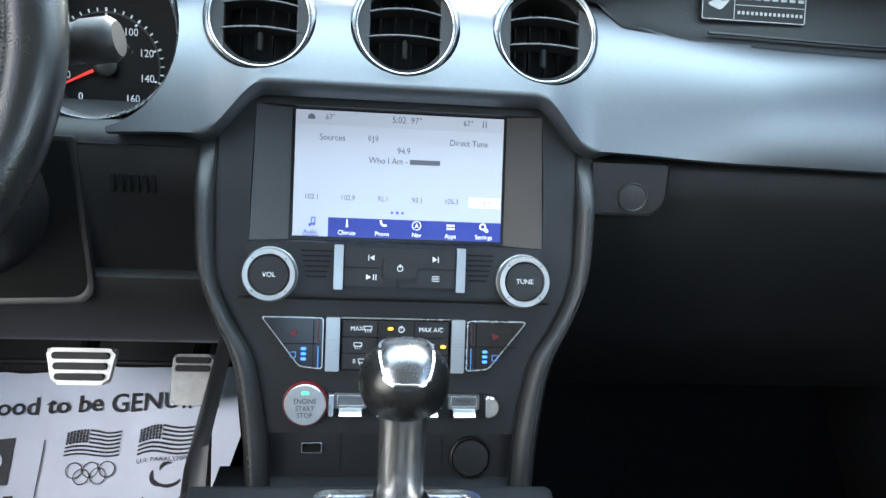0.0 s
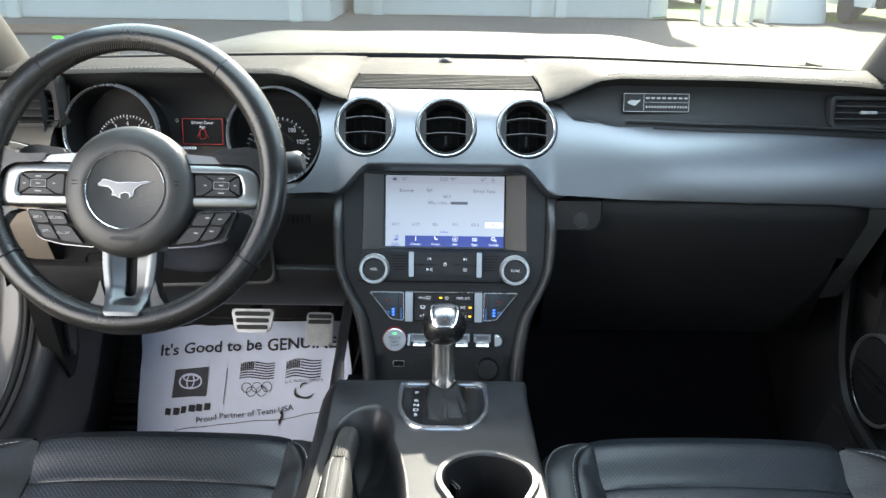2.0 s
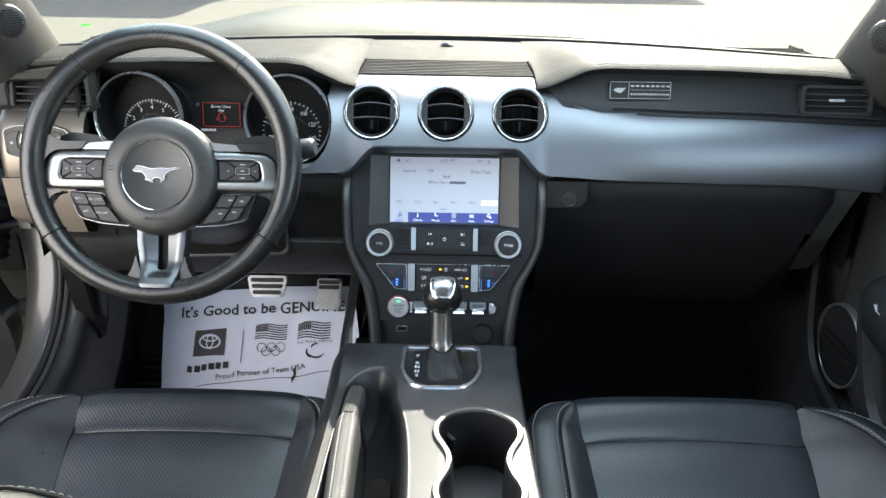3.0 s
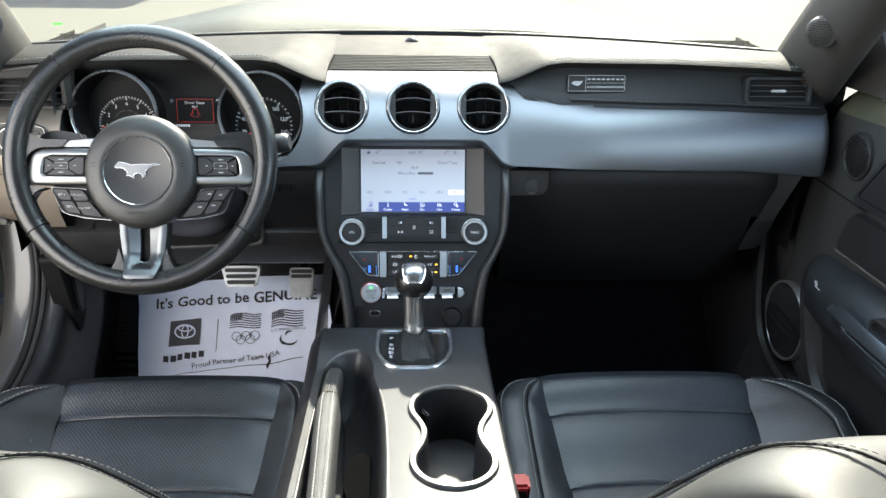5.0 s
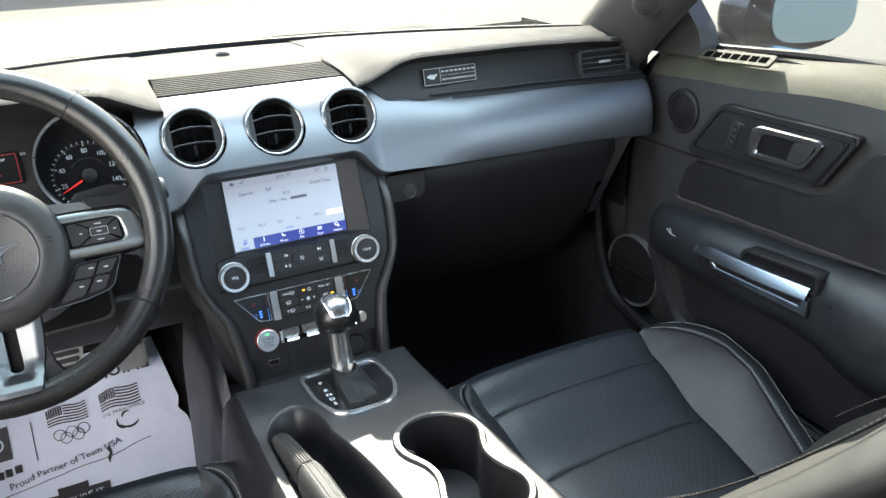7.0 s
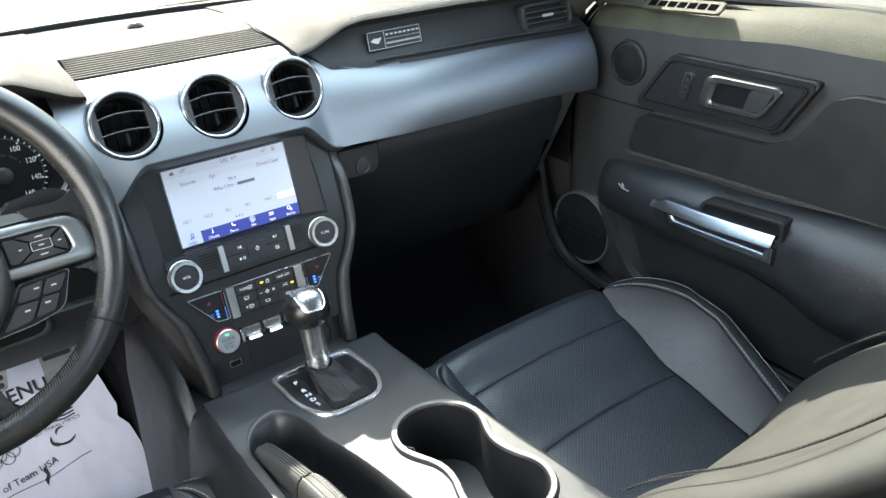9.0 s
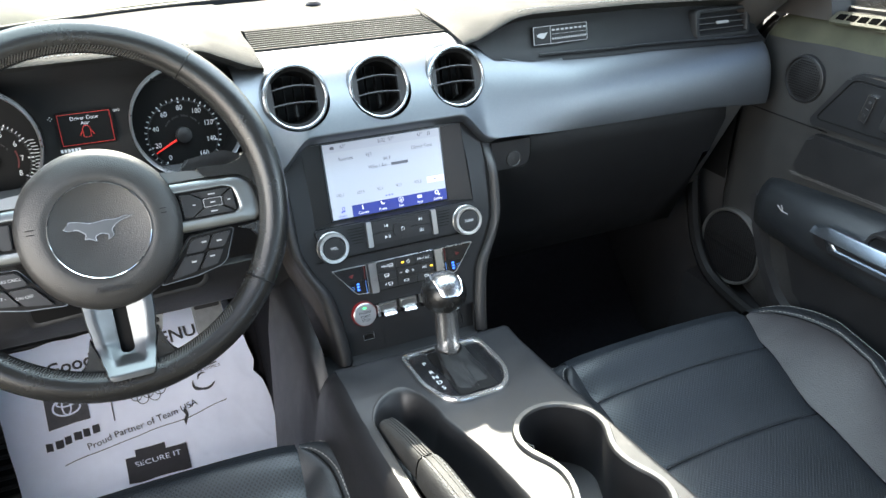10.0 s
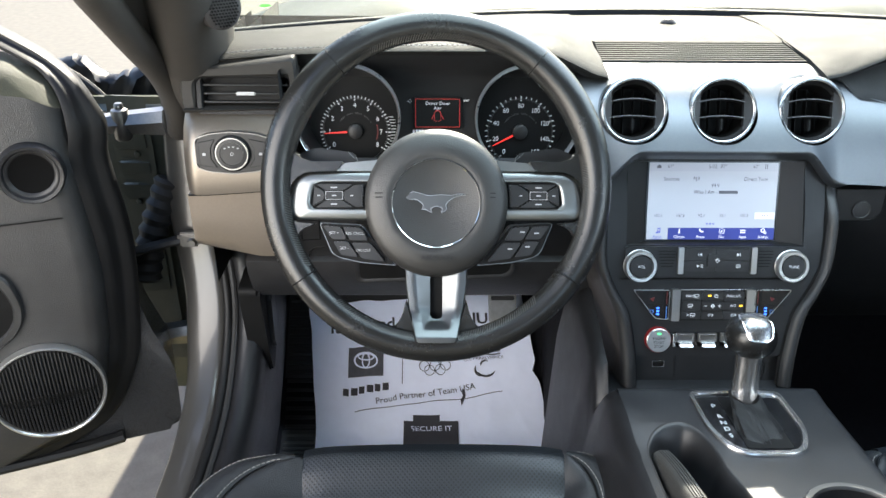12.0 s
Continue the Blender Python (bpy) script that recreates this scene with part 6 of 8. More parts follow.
gauge(-0.502, -0.497, ["0", "1", "2", "3", "4", "5", "6", "7", "8"], 212, -32, 5, 184, (18, -22))
gauge(-0.258, -0.262, ["0", "20", "40", "60", "80", "100", "120", "140", "160"], 232, -52, 4, 207)
bm = BM()
md = GF @ T(-0.380, 0.0255)
prism(bm, rrect(-0.034, -0.022, 0.034, 0.0225, 0.002), md, -0.002, 0.001)
dp = part("display", bm, DEEP, cl, "small dark display with red outlines")
bm = BM()
rimmed(bm, rrect(-0.0315, -0.0195, 0.0315, 0.0205, 0.001), rrect(-0.0309, -0.0189, 0.0309, 0.0199, 0.001), md, 0.001, 0.0016)
for s in (-1, 1):
    tube(bm, [md @ Vector((s * 0.002, 0.004, 0.0016)), md @ Vector((s * 0.0045, 0.001, 0.0016)), md @ Vector((s * 0.0045, -0.010, 0.0016)), md @ Vector((s * 0.001, -0.011, 0.0016))], 0.0005, 4)
    tube(bm, [md @ Vector((s * 0.0045, -0.001, 0.0016)), md @ Vector((s * 0.0085, -0.008, 0.0016))], 0.0005, 4)
tube(bm, [md @ Vector((-0.002, 0.004, 0.0016)), md @ Vector((0.002, 0.004, 0.0016))], 0.0005, 4)
part("display_outline", bm, DISPRED, dp)
words("text", "Driver Door", md @ T(0, 0.0140, 0.0016), 0.0066, WHITEGLOW, dp)
words("text", "Ajar", md @ T(0, 0.0075, 0.0016), 0.0062, WHITEGLOW, dp)
words("text", "SW", md @ T(0.0405, 0.018, -0.001), 0.0052, WHITE, cl)
bm = BM()
for a in range(4):
    box(bm, (-0.0395 + 0.0022 * math.cos(a * 1.571), 0.017 + 0.0022 * math.sin(a * 1.571), 0.0005), (0.0012, 0.0012, 0.0008), 0, md)
for i in range(6):
    box(bm, (-0.034 + 0.0042 * i, -0.0255, 0.0005), (0.0030, 0.0040, 0.0006), 0, md)
pieces("marking", bm, WHITE, cl)

# ---- centre console ----
CZ0, CS = 0.561, -0.09


def cz(y):
    return CZ0 + CS * (y - 0.477)


def ctop(y):
    """Height of the console top, which steps down in front of the stack."""
    k = min(1, max(0, (y - 0.488) / 0.035))
    return cz(y) - 0.046 * k * k * (3 - 2 * k)


CM = basis((0, 0.477, CZ0), (1, 0, 0), (0, 1, CS))  # x across, y ahead along the console top
console = thing("center_console", "dark satin centre console between the seats", "center console", (0, 0.2, 0.2))


def eight(x0, grow=0.0, n=28):
    """The outline of the two joined cup holders."""
    c1, c2, r1, r2 = (0.047, 0.240 - 0.477), (0.045, 0.118 - 0.477), 0.0535 + grow, 0.0500 + grow
    pts = []
    for i in range(n + 1):
        a = radians(lerp(-40, 220, i / n))
        pts.append((c1[0] + r1 * math.cos(a), c1[1] + r1 * math.sin(a)))
    pts.append((0.0125 - grow, 0.180 - 0.477))
    for i in range(n + 1):
        a = radians(lerp(140, 400, i / n))
        pts.append((c2[0] + r2 * math.cos(a), c2[1] + r2 * math.sin(a)))
    pts.append((0.0795 + grow, 0.180 - 0.477))
    P = [Vector((*p, 0)) for p in pts]
    run = [0.0]
    for a, b in zip(P, P[1:] + P[:1]):
        run.append(run[-1] + (b - a).length)
    out, j = [], 0
    for i in range(132):
        d = run[-1] * i / 132
        while run[j + 1] < d:
            j += 1
        out.append(lerp(P[j], P[(j + 1) % len(P)], (d - run[j]) / (run[j + 1] - run[j])))
    for _ in range(10):
        out = [out[i] * 0.5 + (out[i - 1] + out[(i + 1) % 132]) * 0.25 for i in range(132)]
    return [(p.x, p.y) for p in out]


# top skin with the openings left free: strips ahead of, beside and behind them
bm = BM()
RIGHT = [(0.60, 0.118), (0.50, 0.117), (0.44, 0.113), (0.30, 0.112), (0.20, 0.113), (0.05, 0.115), (-0.35, 0.115)]


def side_x(rows, y):
    return table(-y, [(-a, b) for a, b in rows])[0]


def crown(x, y):
    """Rolls the console top towards the driver, shaped to turn sunshine to the camera."""
    k = min(1, max(0, (0.36 - y) / 0.08))
    return 0.06 * max(0, 0.002 - x) * k * k * (3 - 2 * k)


outer = eight(0, 0.0045)
def hole_row(y):
    """Where the cup opening begins and ends across the console at this y."""
    xs = []
    k = len(outer)
    for i in range(k):
        (xa, ya), (xb, yb) = outer[i], outer[(i + 1) % k]
        yy = y - 0.477
        if (ya - yy) * (yb - yy) < 0:
            xs.append(xa + (xb - xa) * (yy - ya) / (yb - ya))
    return (min(xs), max(xs)) if len(xs) > 1 else None


REC_TIP = 0.415   # front of the parking brake recess


def recess_x(y):
    """Left and right edge of the brake recess, which widens to the rear."""
    if y >= REC_TIP:
        return -0.088, -0.088
    xl = -0.088 - 0.048 * (math.sqrt(1 - ((y - 0.360) / 0.055) ** 2) if y > 0.360 else 1) - 0.004 * max(0, 0.36 - y)
    if y > 0.330:
        xr = -0.088 + 0.030 * math.sqrt(1 - ((y - 0.330) / 0.085) ** 2)
    else:
        xr = -0.058 + 0.026 * (1 - math.exp(-(0.330 - y) / 0.085))
    return xl, xr


def left_low(y):
    """How far the left rim of the recess lies below the console top."""
    return left_drop(y) * min(1, (recess_x(y)[1] - recess_x(y)[0]) / 0.07)


def left_drop(y):
    k = min(1, max(0, (0.45 - y) / 0.09))
    return 0.012 * k * k * (3 - 2 * k)


WALL_X = -0.146
ys = sorted(set(span(0.60, 0.53, 4) + span(0.53, 0.48, 9) + span(0.48, 0.31, 9) + [0.330 + 0.085 * math.sin(radians(a)) for a in range(4, 91, 4)] + span(0.31, 0.055, 60) + span(0.055, -0.35, 10)), reverse=True)
prev = None
for y in ys:
    xr = side_x(RIGHT, y)
    h = hole_row(y)
    mid = 0.046
    a, b = h if h else (mid, mid)
    rx0, rx1 = recess_x(y)
    rowo = [(lerp(WALL_X, rx0, u), y, ctop(y) - lerp(left_drop(y), left_low(y), u)) for u in (0, 0.35, 0.7, 1)]
    rowl = [(x, y, ctop(y) - crown(x, y)) for x in span(rx1, a, 11)]
    rowr = [(x, y, ctop(y)) for x in span(b, xr - 0.006, 7)]
    if prev:
        grid(bm, [prev[0], rowo])
        grid(bm, [prev[1], rowl])
        grid(bm, [prev[2], rowr])
    prev = (rowo, rowl, rowr)
rows = []
for y in ys:
    xr = side_x(RIGHT, y)
    rows.append([(xr - 0.006, y, ctop(y)), (xr - 0.002, y, ctop(y) - 0.002), (xr, y, ctop(y) - 0.008), (xr + 0.002, y, ctop(y) - 0.06), (xr + 0.004, y, 0.2)])
grid(bm, rows)
part("top_cover", bm, CONSOLE, console, "satin dark grey console top", 50)
# left flank, sloping to the footwell
bm = BM()
rows = []
for y in span(0.75, -0.35, 40):
    top = ctop(y) - left_drop(y)
    if y > 0.53:
        top = cz(0.5) - 0.010 + (y - 0.53) * 0.25
    x0 = WALL_X + 0.001
    rows.append([(x0, y, top), (x0 - 0.007, y, top - 0.003), (x0 - 0.014, y, top - 0.010), (x0 - 0.020, y, top - 0.022), (x0 - 0.026, y, top - 0.06), (x0 - 0.036, y, top - 0.13), (x0 - 0.048, y, 0.2)])
grid(bm, rows)
part("side_panel", bm, SILLTRIM, console)
bm = BM()
rows = []
for y in span(1.10, 0.30, 20):
    k = (1.10 - y) / 0.80
    z = lerp(0.40, 0.49, k)
    rows.append([(-0.128, y, z + 0.03), (-0.146, y, z + 0.02), (-0.160, y, z - 0.02), (-0.168, y, 0.2)])
grid(bm, rows)
part("tunnel_carpet", bm, CARPET, console, "black carpeted tunnel side")

# cup holders
bm = BM()
inner = eight(0, -0.0045)
rimmed(bm, outer, inner, CM, -0.004, 0.0046, 0.0030)
cup = part("cup_holder", bm, CUPRIM, console, "double cup holder with a chrome rim")
bm = BM()
c = (0.046, 0.18 - 0.477)
rows = [[(*p, 0.001), (lerp(p[0], c[0], 0.05), lerp(p[1], c[1], 0.03), -0.03), (lerp(p[0], c[0], 0.10), lerp(p[1], c[1], 0.06), -0.075), (lerp(p[0], c[0], 0.5), lerp(p[1], c[1], 0.5), -0.078), (c[0], c[1], -0.078)] for p in inner]
grid(bm, rows, close_v=True, m=CM)
part("cup_well", bm, PLASTIC, cup)
for x, y, a in ((0.012, 0.262, 30), (0.012, 0.092, -40)):
    bm = BM()
    box(bm, (0, 0, -0.032), (0.006, 0.024, 0.030), 0.002, CM @ T(x, y - 0.477) @ pose(0, 0, 0, 0, 0, a))
    part("grip_tab", bm, HARD, cup)

# shift gate
gate = [(-0.0600, 0.0010), (0.0600, 0.0010), (0.0605, -0.085), (0.040, -0.132), (-0.040, -0.132), (-0.0605, -0.085)]
gi = [(-0.0525, -0.0065), (0.0525, -0.0065), (0.0530, -0.082), (0.0345, -0.1245), (-0.0345, -0.1245), (-0.0530, -0.082)]
g_o, g_i = rounded(gate, [0.014, 0.014, 0.030, 0.034, 0.034, 0.030], 7), rounded(gi, [0.011, 0.011, 0.027, 0.031, 0.031, 0.027], 7)
bm = BM()
rimmed(bm, g_o, g_i, CM, -0.002, 0.0046, 0.0022)
sh = thing("gear_selector", "automatic gear selector with leather boot and silver knob", "gear selector", (0, 0.44, 0.56))
part("gate_bezel", bm, CHROME, sh, "chrome gate bezel")
bm = BM()
prism(bm, g_i, CM, -0.003, 0.0012)
part("gate_plate", bm, GLOSS, sh)
# black slab on the plate, its black standing for the shade inside the slot
bm = BM()
prism(bm, rrect(-0.024, -0.118, 0.030, -0.010, 0.004), CM, 0.0008, 0.0020, 0.0004)
part("slot_shade", bm, DEEP, sh)
for t, y in (("P", -0.031), ("R", -0.054), ("N", -0.067), ("D", -0.080), ("S", -0.093)):
    words("lettering", t, CM @ T(-0.035, y, 0.0018), 0.0105, WHITE, sh)
# boot: a tapering folded sleeve
bm = BM()
rows = []
b0, b1 = Vector((0.003, 0.389, cz(0.389) + 0.0005)), Vector((0.0, 0.4455, 0.583))
for k in span(0, 1, 26):
    c = lerp(b0, b1, k)
    w, d = lerp(0.0265, 0.0180, k), lerp(0.0390, 0.0176, k ** 0.8)
    rows.append([c + Vector((w * (1 + (0.10 - 0.07 * k) * math.sin(7 * a + 1.5 * k)) * math.cos(a), d * (1 + (0.10 - 0.07 * k) * math.sin(7 * a + 1.5 * k) + 0.02 * math.sin(22 * k + 2 * a)) * math.sin(a), 0.0012 * math.sin(3 * a + 9 * k))) for a in [2 * math.pi * i / 56 for i in range(56)]])
grid(bm, rows, close_u=True)
boot = part("boot", bm, BOOTM, sh, "creased black leather boot")
bm = BM()
for o in (-0.003, 0.003):
    dashes(bm, [lerp(b0, b1, k) + Vector((o, -lerp(0.0385, 0.0170, k ** 0.8), 0.001)) for k in span(0.05, 0.9, 10)], 0.004, 0.0025, 0.0005, up=(0, -1, 0.5))
part("boot_stitching", bm, HARD, boot)
bm = BM()
s1, s2 = Vector((0, 0.446, 0.584)), Vector((0, 0.456, 0.647))
tube(bm, [lerp(s1, s2, k) for k in span(-0.10, 1, 8)], [0.0156] * 6 + [0.0162, 0.0178], 28, up=(0, 1, 0))
part("shaft", bm, SHAFT, sh, "satin chrome lever shaft")
KM = basis((0, 0.460, 0.660), (1, 0, 0), (0, 0.97, -0.25))
bm = BM()
rows = []
for k in span(0, 1, 14):
    a = math.pi * k
    h, r = -0.0255 * math.cos(a), 0.0295 * math.sin(a) ** 0.72
    rows.append([(r * 1.02 * math.cos(b), r * 1.12 * math.sin(b) + 0.002, h) for b in [2 * math.pi * i / 30 for i in range(30)]])
grid(bm, rows, close_u=True, m=KM)
part("knob", bm, WHEELSKIN, sh, "black leather shift knob")
bm = BM()
rows = []
for v in span(-1, 1, 13):
    row = []
    for u in span(-1, 1, 13):
        x, y = u * 0.0172 * (1 - 0.20 * v ** 4), (0.0215 * v) * (1 - 0.20 * u ** 4) - 0.0095
        rho = min(0.995, math.hypot(x / 0.0301, (y - 0.002) / 0.0330))
        e = max(abs(u), abs(v)) ** 8
        zz = 0.0255 * math.sqrt(1 - rho ** 2.78) + 0.0030 - 0.0022 * e
        row.append((x, y, zz))
    rows.append(row)
grid(bm, rows, m=KM)
ck = part("knob_cap", bm, CAPM, sh, "satin silver knob cap")
bm = BM()
edge = [rows[0][i] for i in range(13)] + [rows[i][12] for i in range(13)] + [rows[12][12 - i] for i in range(13)] + [rows[12 - i][0] for i in range(13)]
tube(bm, [KM @ Vector(p) for p in edge[::2]], 0.0013, 6, closed=True)
part("cap_edge", bm, BRIGHT, ck)

# parking brake in its recess
GRIPSKIN = make("worn_grip_leather", (0.022, 0.0215, 0.020), 0.62, bump=0.4, bscale=700, grain="leather", var=0.2)
hb = thing("parking_brake", "parking brake lever with a stitched leather grip", "parking brake", (-0.10, 0.1, 0.55))
bm = BM()
rows = []
bend = [0.330 + 0.085 * math.sin(radians(a)) for a in range(0, 90, 5)]
ring = [(-1, y) for y in span(-0.30, 0.325, 22) + bend] + [(0, REC_TIP)] + [(1, y) for y in bend[::-1] + span(0.325, -0.30, 22)]
for sd, y in ring:
    xl, xr = recess_x(y)
    x = (xl, xl, xr)[sd + 1]
    z = ctop(y) - (left_low(y) if sd < 0 else crown(x, y) if sd > 0 else 0.0)
    cy_ = min(y, 0.330)
    cx_ = lerp(*recess_x(cy_), 0.42)
    pt = lambda t, dz: (lerp(x, cx_, t), lerp(y, cy_, t), z + dz)
    rows.append([pt(-0.03, 0.0003), pt(0.0, 0.0008), pt(0.05, -0.0004), pt(0.11, -0.005), pt(0.19, -0.016), pt(0.30, -0.042), pt(0.46, -0.070), (cx_, cy_, z - 0.080)])
grid(bm, rows)
part("recess", bm, PLASTIC, hb, "dark moulded recess", 70)


def lever_rows(path, sizes):
    """A boxy lever with a narrow flat top and flaring flanks."""
    out = []
    for p, k in zip(path, sizes):
        sec = [(-0.0065, 0.0180), (0.0, 0.0186), (0.0065, 0.0180), (0.0098, 0.0160), (0.0118, 0.0115), (0.0132, 0.002), (0.0140, -0.012), (0.0100, -0.020), (-0.0100, -0.020), (-0.0150, -0.012), (-0.0142, 0.002), (-0.0122, 0.0115), (-0.0098, 0.0160)]
        out.append([Vector((p.x + a * k, p.y, p.z + b * min(k, 1.05))) for a, b in sec])
    return out


P = smooth_path([(-0.1180, 0.377, 0.541), (-0.1175, 0.350, 0.553), (-0.1165, 0.310, 0.567), (-0.1150, 0.258, 0.581)], 8)
rows = lever_rows(P, [0.55, 0.78, 0.88] + [0.92] * (len(P) - 3))
bm = BM()
vs = grid(bm, rows, close_u=True)
bm.faces.new(vs[0])
front = part("grip_front", bm, GRIPSKIN, hb, "plain black front of the brake lever", 50)
bm = BM()
for o in (-0.0052, -0.0018, 0.0018, 0.0052):
    tube(bm, [p + Vector((o * 0.9, 0, 0.0172)) for p in P[3:]], 0.0011, 6)
part("top_ridge", bm, GRIPSKIN, front)
P = smooth_path([(-0.1150, 0.2565, 0.5815), (-0.1135, 0.22, 0.5880), (-0.1110, 0.16, 0.5945), (-0.1070, 0.08, 0.600), (-0.1030, -0.03, 0.604)], 8)
sz = [0.86, 0.96, 1.02, 1.07, 1.11, 1.14, 1.16, 1.17] + [lerp(1.17, 1.02, i / (len(P) - 9)) for i in range(len(P) - 8)]
bm = BM()
vs = grid(bm, lever_rows(P, sz), close_u=True)
bm.faces.new(vs[0])
grip = part("grip", bm, GRIPSKIN, hb, "stitched leather brake grip", 50)
bm = BM()
for o in (-0.0030, 0.0030):
    tube(bm, [p + Vector((o * k, 0, 0.0179 * min(k, 1.05))) for p, k in zip(P, sz)], 0.0012, 6)
part("piping", bm, GRIPSKIN, grip)
bm = BM()
for o in (-0.0062, 0.0062):
    dashes(bm, [p + Vector((o * k, 0, 0.0186 * min(k, 1.05))) for p, k in zip(P, sz)], 0.0042, 0.0022, 0.0008)
part("grip_stitching", bm, THREAD, grip)
bm = BM()
prism(bm, rounded([(-0.084, 0.205), (-0.058, 0.205), (-0.050, 0.120), (-0.078, 0.100), (-0.092, 0.150)], 0.008), T(0, 0, 0), 0.50, 0.538, 0.006)
part("bracket_cover", bm, SLOT, hb)

# ---- front seats ----
def cushion_z(y):
    return table(-y, [(-0.50, 0.450), (-0.455, 0.480), (-0.397, 0.455), (-0.27, 0.418), (-0.10, 0.398), (0.10, 0.392)])[0]


def seat(cx, s, label):
    """A seat centred on cx; s is +1 where its outer side points to +x."""
    th = thing("bucket_seat", label, "car seat", (cx, 0.1, 0.25), "front seats")
    def half(y):
        return 0.171 - 0.095 * min(0.36, max(0, 0.46 - y))
    # centre panels, parted by two cross seams
    for n, (ya, yb) in enumerate(((0.462, 0.397), (0.397, 0.272), (0.272, 0.02))):
        bm = BM()
        rows = []
        ysn = [ya, ya - 0.0012, ya - 0.003, ya - 0.006] + span(ya - 0.010, yb + 0.010, 11) + [yb + 0.006, yb + 0.003, yb + 0.0012, yb]
        if n == 0:
            ysn = [0.4995, 0.4985, 0.493, 0.485, 0.474] + ysn
        for y in ysn:
            row = []
            for u in span(-1, 1, 25):
                h = half(min(y, 0.46))
                if y > ya:
                    z = {0.4995: 0.33, 0.4985: 0.40, 0.493: 0.445, 0.485: 0.466, 0.474: 0.4765}[y]
                    ev = 1
                else:
                    z = cushion_z(y)
                    k = (ya - y) / (ya - yb)
                    ev = min(1, (y - yb) / 0.005, ((ya - y) / 0.005) if n else 1) ** 0.5
                eu = 1 - abs(u) ** 10
                puff = 0.0048 * ev * eu + 0.004 * (1 - u * u)
                bow = 0.005 * (u * u)
                row.append((cx + u * h, y - bow * (0.4 if y > 0.44 else 1), z + puff - 0.004))
            rows.append(row)
        grid(bm, rows)
        part("cushion_panel", bm, PERF, th, "perforated black leather cushion panel", 60)
        if n < 2:
            bm = BM()
            tube(bm, [Vector(p) + Vector((0, 0.0, 0.0008)) for p in rows[-1]], 0.0010, 6)
            part("seam", bm, DEEP, th)
    # bolsters: a smooth insert, a stitched strip round it and the outer skirt
    for side in (-1, 1):
        outer_side = side == s
        # plan of the strip: front tip, growth, where the front curve ends, its reach, taper to the rear
        oa, ob, oy, orad, ot = (0.185, 0.117, 0.370, 0.100, 0.21) if outer_side else (0.178, 0.070, 0.385, 0.090, 0.0)
        ia, ib, iy, irad, it = (0.180, 0.085, 0.340, 0.108, 0.24) if outer_side else (0.173, 0.030, 0.375, 0.078, 0.02)

        def crest(y):
            if outer_side:
                return 0.474 - 0.40 * max(0, 0.27 - y) - 0.30 * max(0, y - 0.45)
            return max(0.474 - 0.25 * max(0, 0.40 - y), 0.430) - 0.30 * max(0, y - 0.45)

        ins, strip, pa, pb, pc = [], [], [], [], []
        steps = [(math.sin(radians(a)), math.cos(radians(a)), 0.0) for a in range(90, -1, -6)] + [(0.0, 1.0, k) for k in span(0.05, 1, 18)]
        for sn, cs, k in steps:
            yo, yi = lerp(oy + orad * sn, 0.02, k), lerp(iy + irad * sn, 0.02, k)
            xo = oa + ob * cs - ot * max(0, oy - yo)
            xi = ia + ib * cs - it * max(0, iy - yi)
            ysn = yi
            hs = half(min(ysn, 0.46))
            S = Vector((cx + side * hs, ysn, cushion_z(ysn) - 0.001))
            I = Vector((cx + side * max(xi, hs + 0.002), yi, crest(yi) + 0.002))
            O = Vector((cx + side * xo, yo, crest(yo)))
            fold = 0.0020 * math.exp(-((k - 0.0) / 0.12) ** 2) * cs * math.sin(sn * 9)
            mid = lambda t, dz: lerp(S, I, t) + Vector((0, 0, dz))
            ins.append([S, mid(0.15, 0.002), mid(0.40, 0.005 + fold), mid(0.70, 0.0055), mid(0.92, 0.003), I])
            out = lerp(I, O, 1.25) - I
            out = Vector((out.x, out.y, 0)).normalized() if out.length > 1e-6 else Vector((side, 0, 0))
            strip.append([I, lerp(I, O, 0.06) + Vector((0, 0, 0.0022)), lerp(I, O, 0.30) + Vector((0, 0, 0.0060)), lerp(I, O, 0.65) + Vector((0, 0, 0.0055)), lerp(I, O, 0.88) + Vector((0, 0, 0.0020)), O + Vector((0, 0, -0.0015)), O + out * 0.007 + Vector((0, 0, -0.012)), O + out * 0.010 + Vector((0, 0, -0.040)), O + out * 0.006 + Vector((0, 0, -0.10)), O + out * 0.0 + Vector((0, 0, -0.20))])
            pa.append(lerp(I, O, 0.12) + Vector((0, 0, 0.0042)))
            pc.append(lerp(I, O, -0.02) + Vector((0, 0, 0.0022)))
            pb.append(lerp(I, O, 0.90) + Vector((0, 0, 0.0024)))
        bm = BM()
        grid(bm, ins)
        # one leather on both seats; the passenger's greyer insert stands for stronger light
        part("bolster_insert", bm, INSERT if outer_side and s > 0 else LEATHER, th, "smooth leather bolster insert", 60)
        bm = BM()
        grid(bm, strip)
        part("bolster", bm, LEATHER, th, "black leather side bolster", 50)
        for path in (pa, pb):
            bm = BM()
            dashes(bm, path[2:], 0.0042, 0.0024, 0.00065)
            part("stitching", bm, THREAD, th)
        bm = BM()
        tube(bm, pc[1:], 0.0011, 5)
        part("piping", bm, DEEP, th)
    bm = BM()
    box(bm, (cx, 0.22, 0.30), (0.36, 0.44, 0.14), 0.02)
    part("seat_base", bm, DEEP, th)
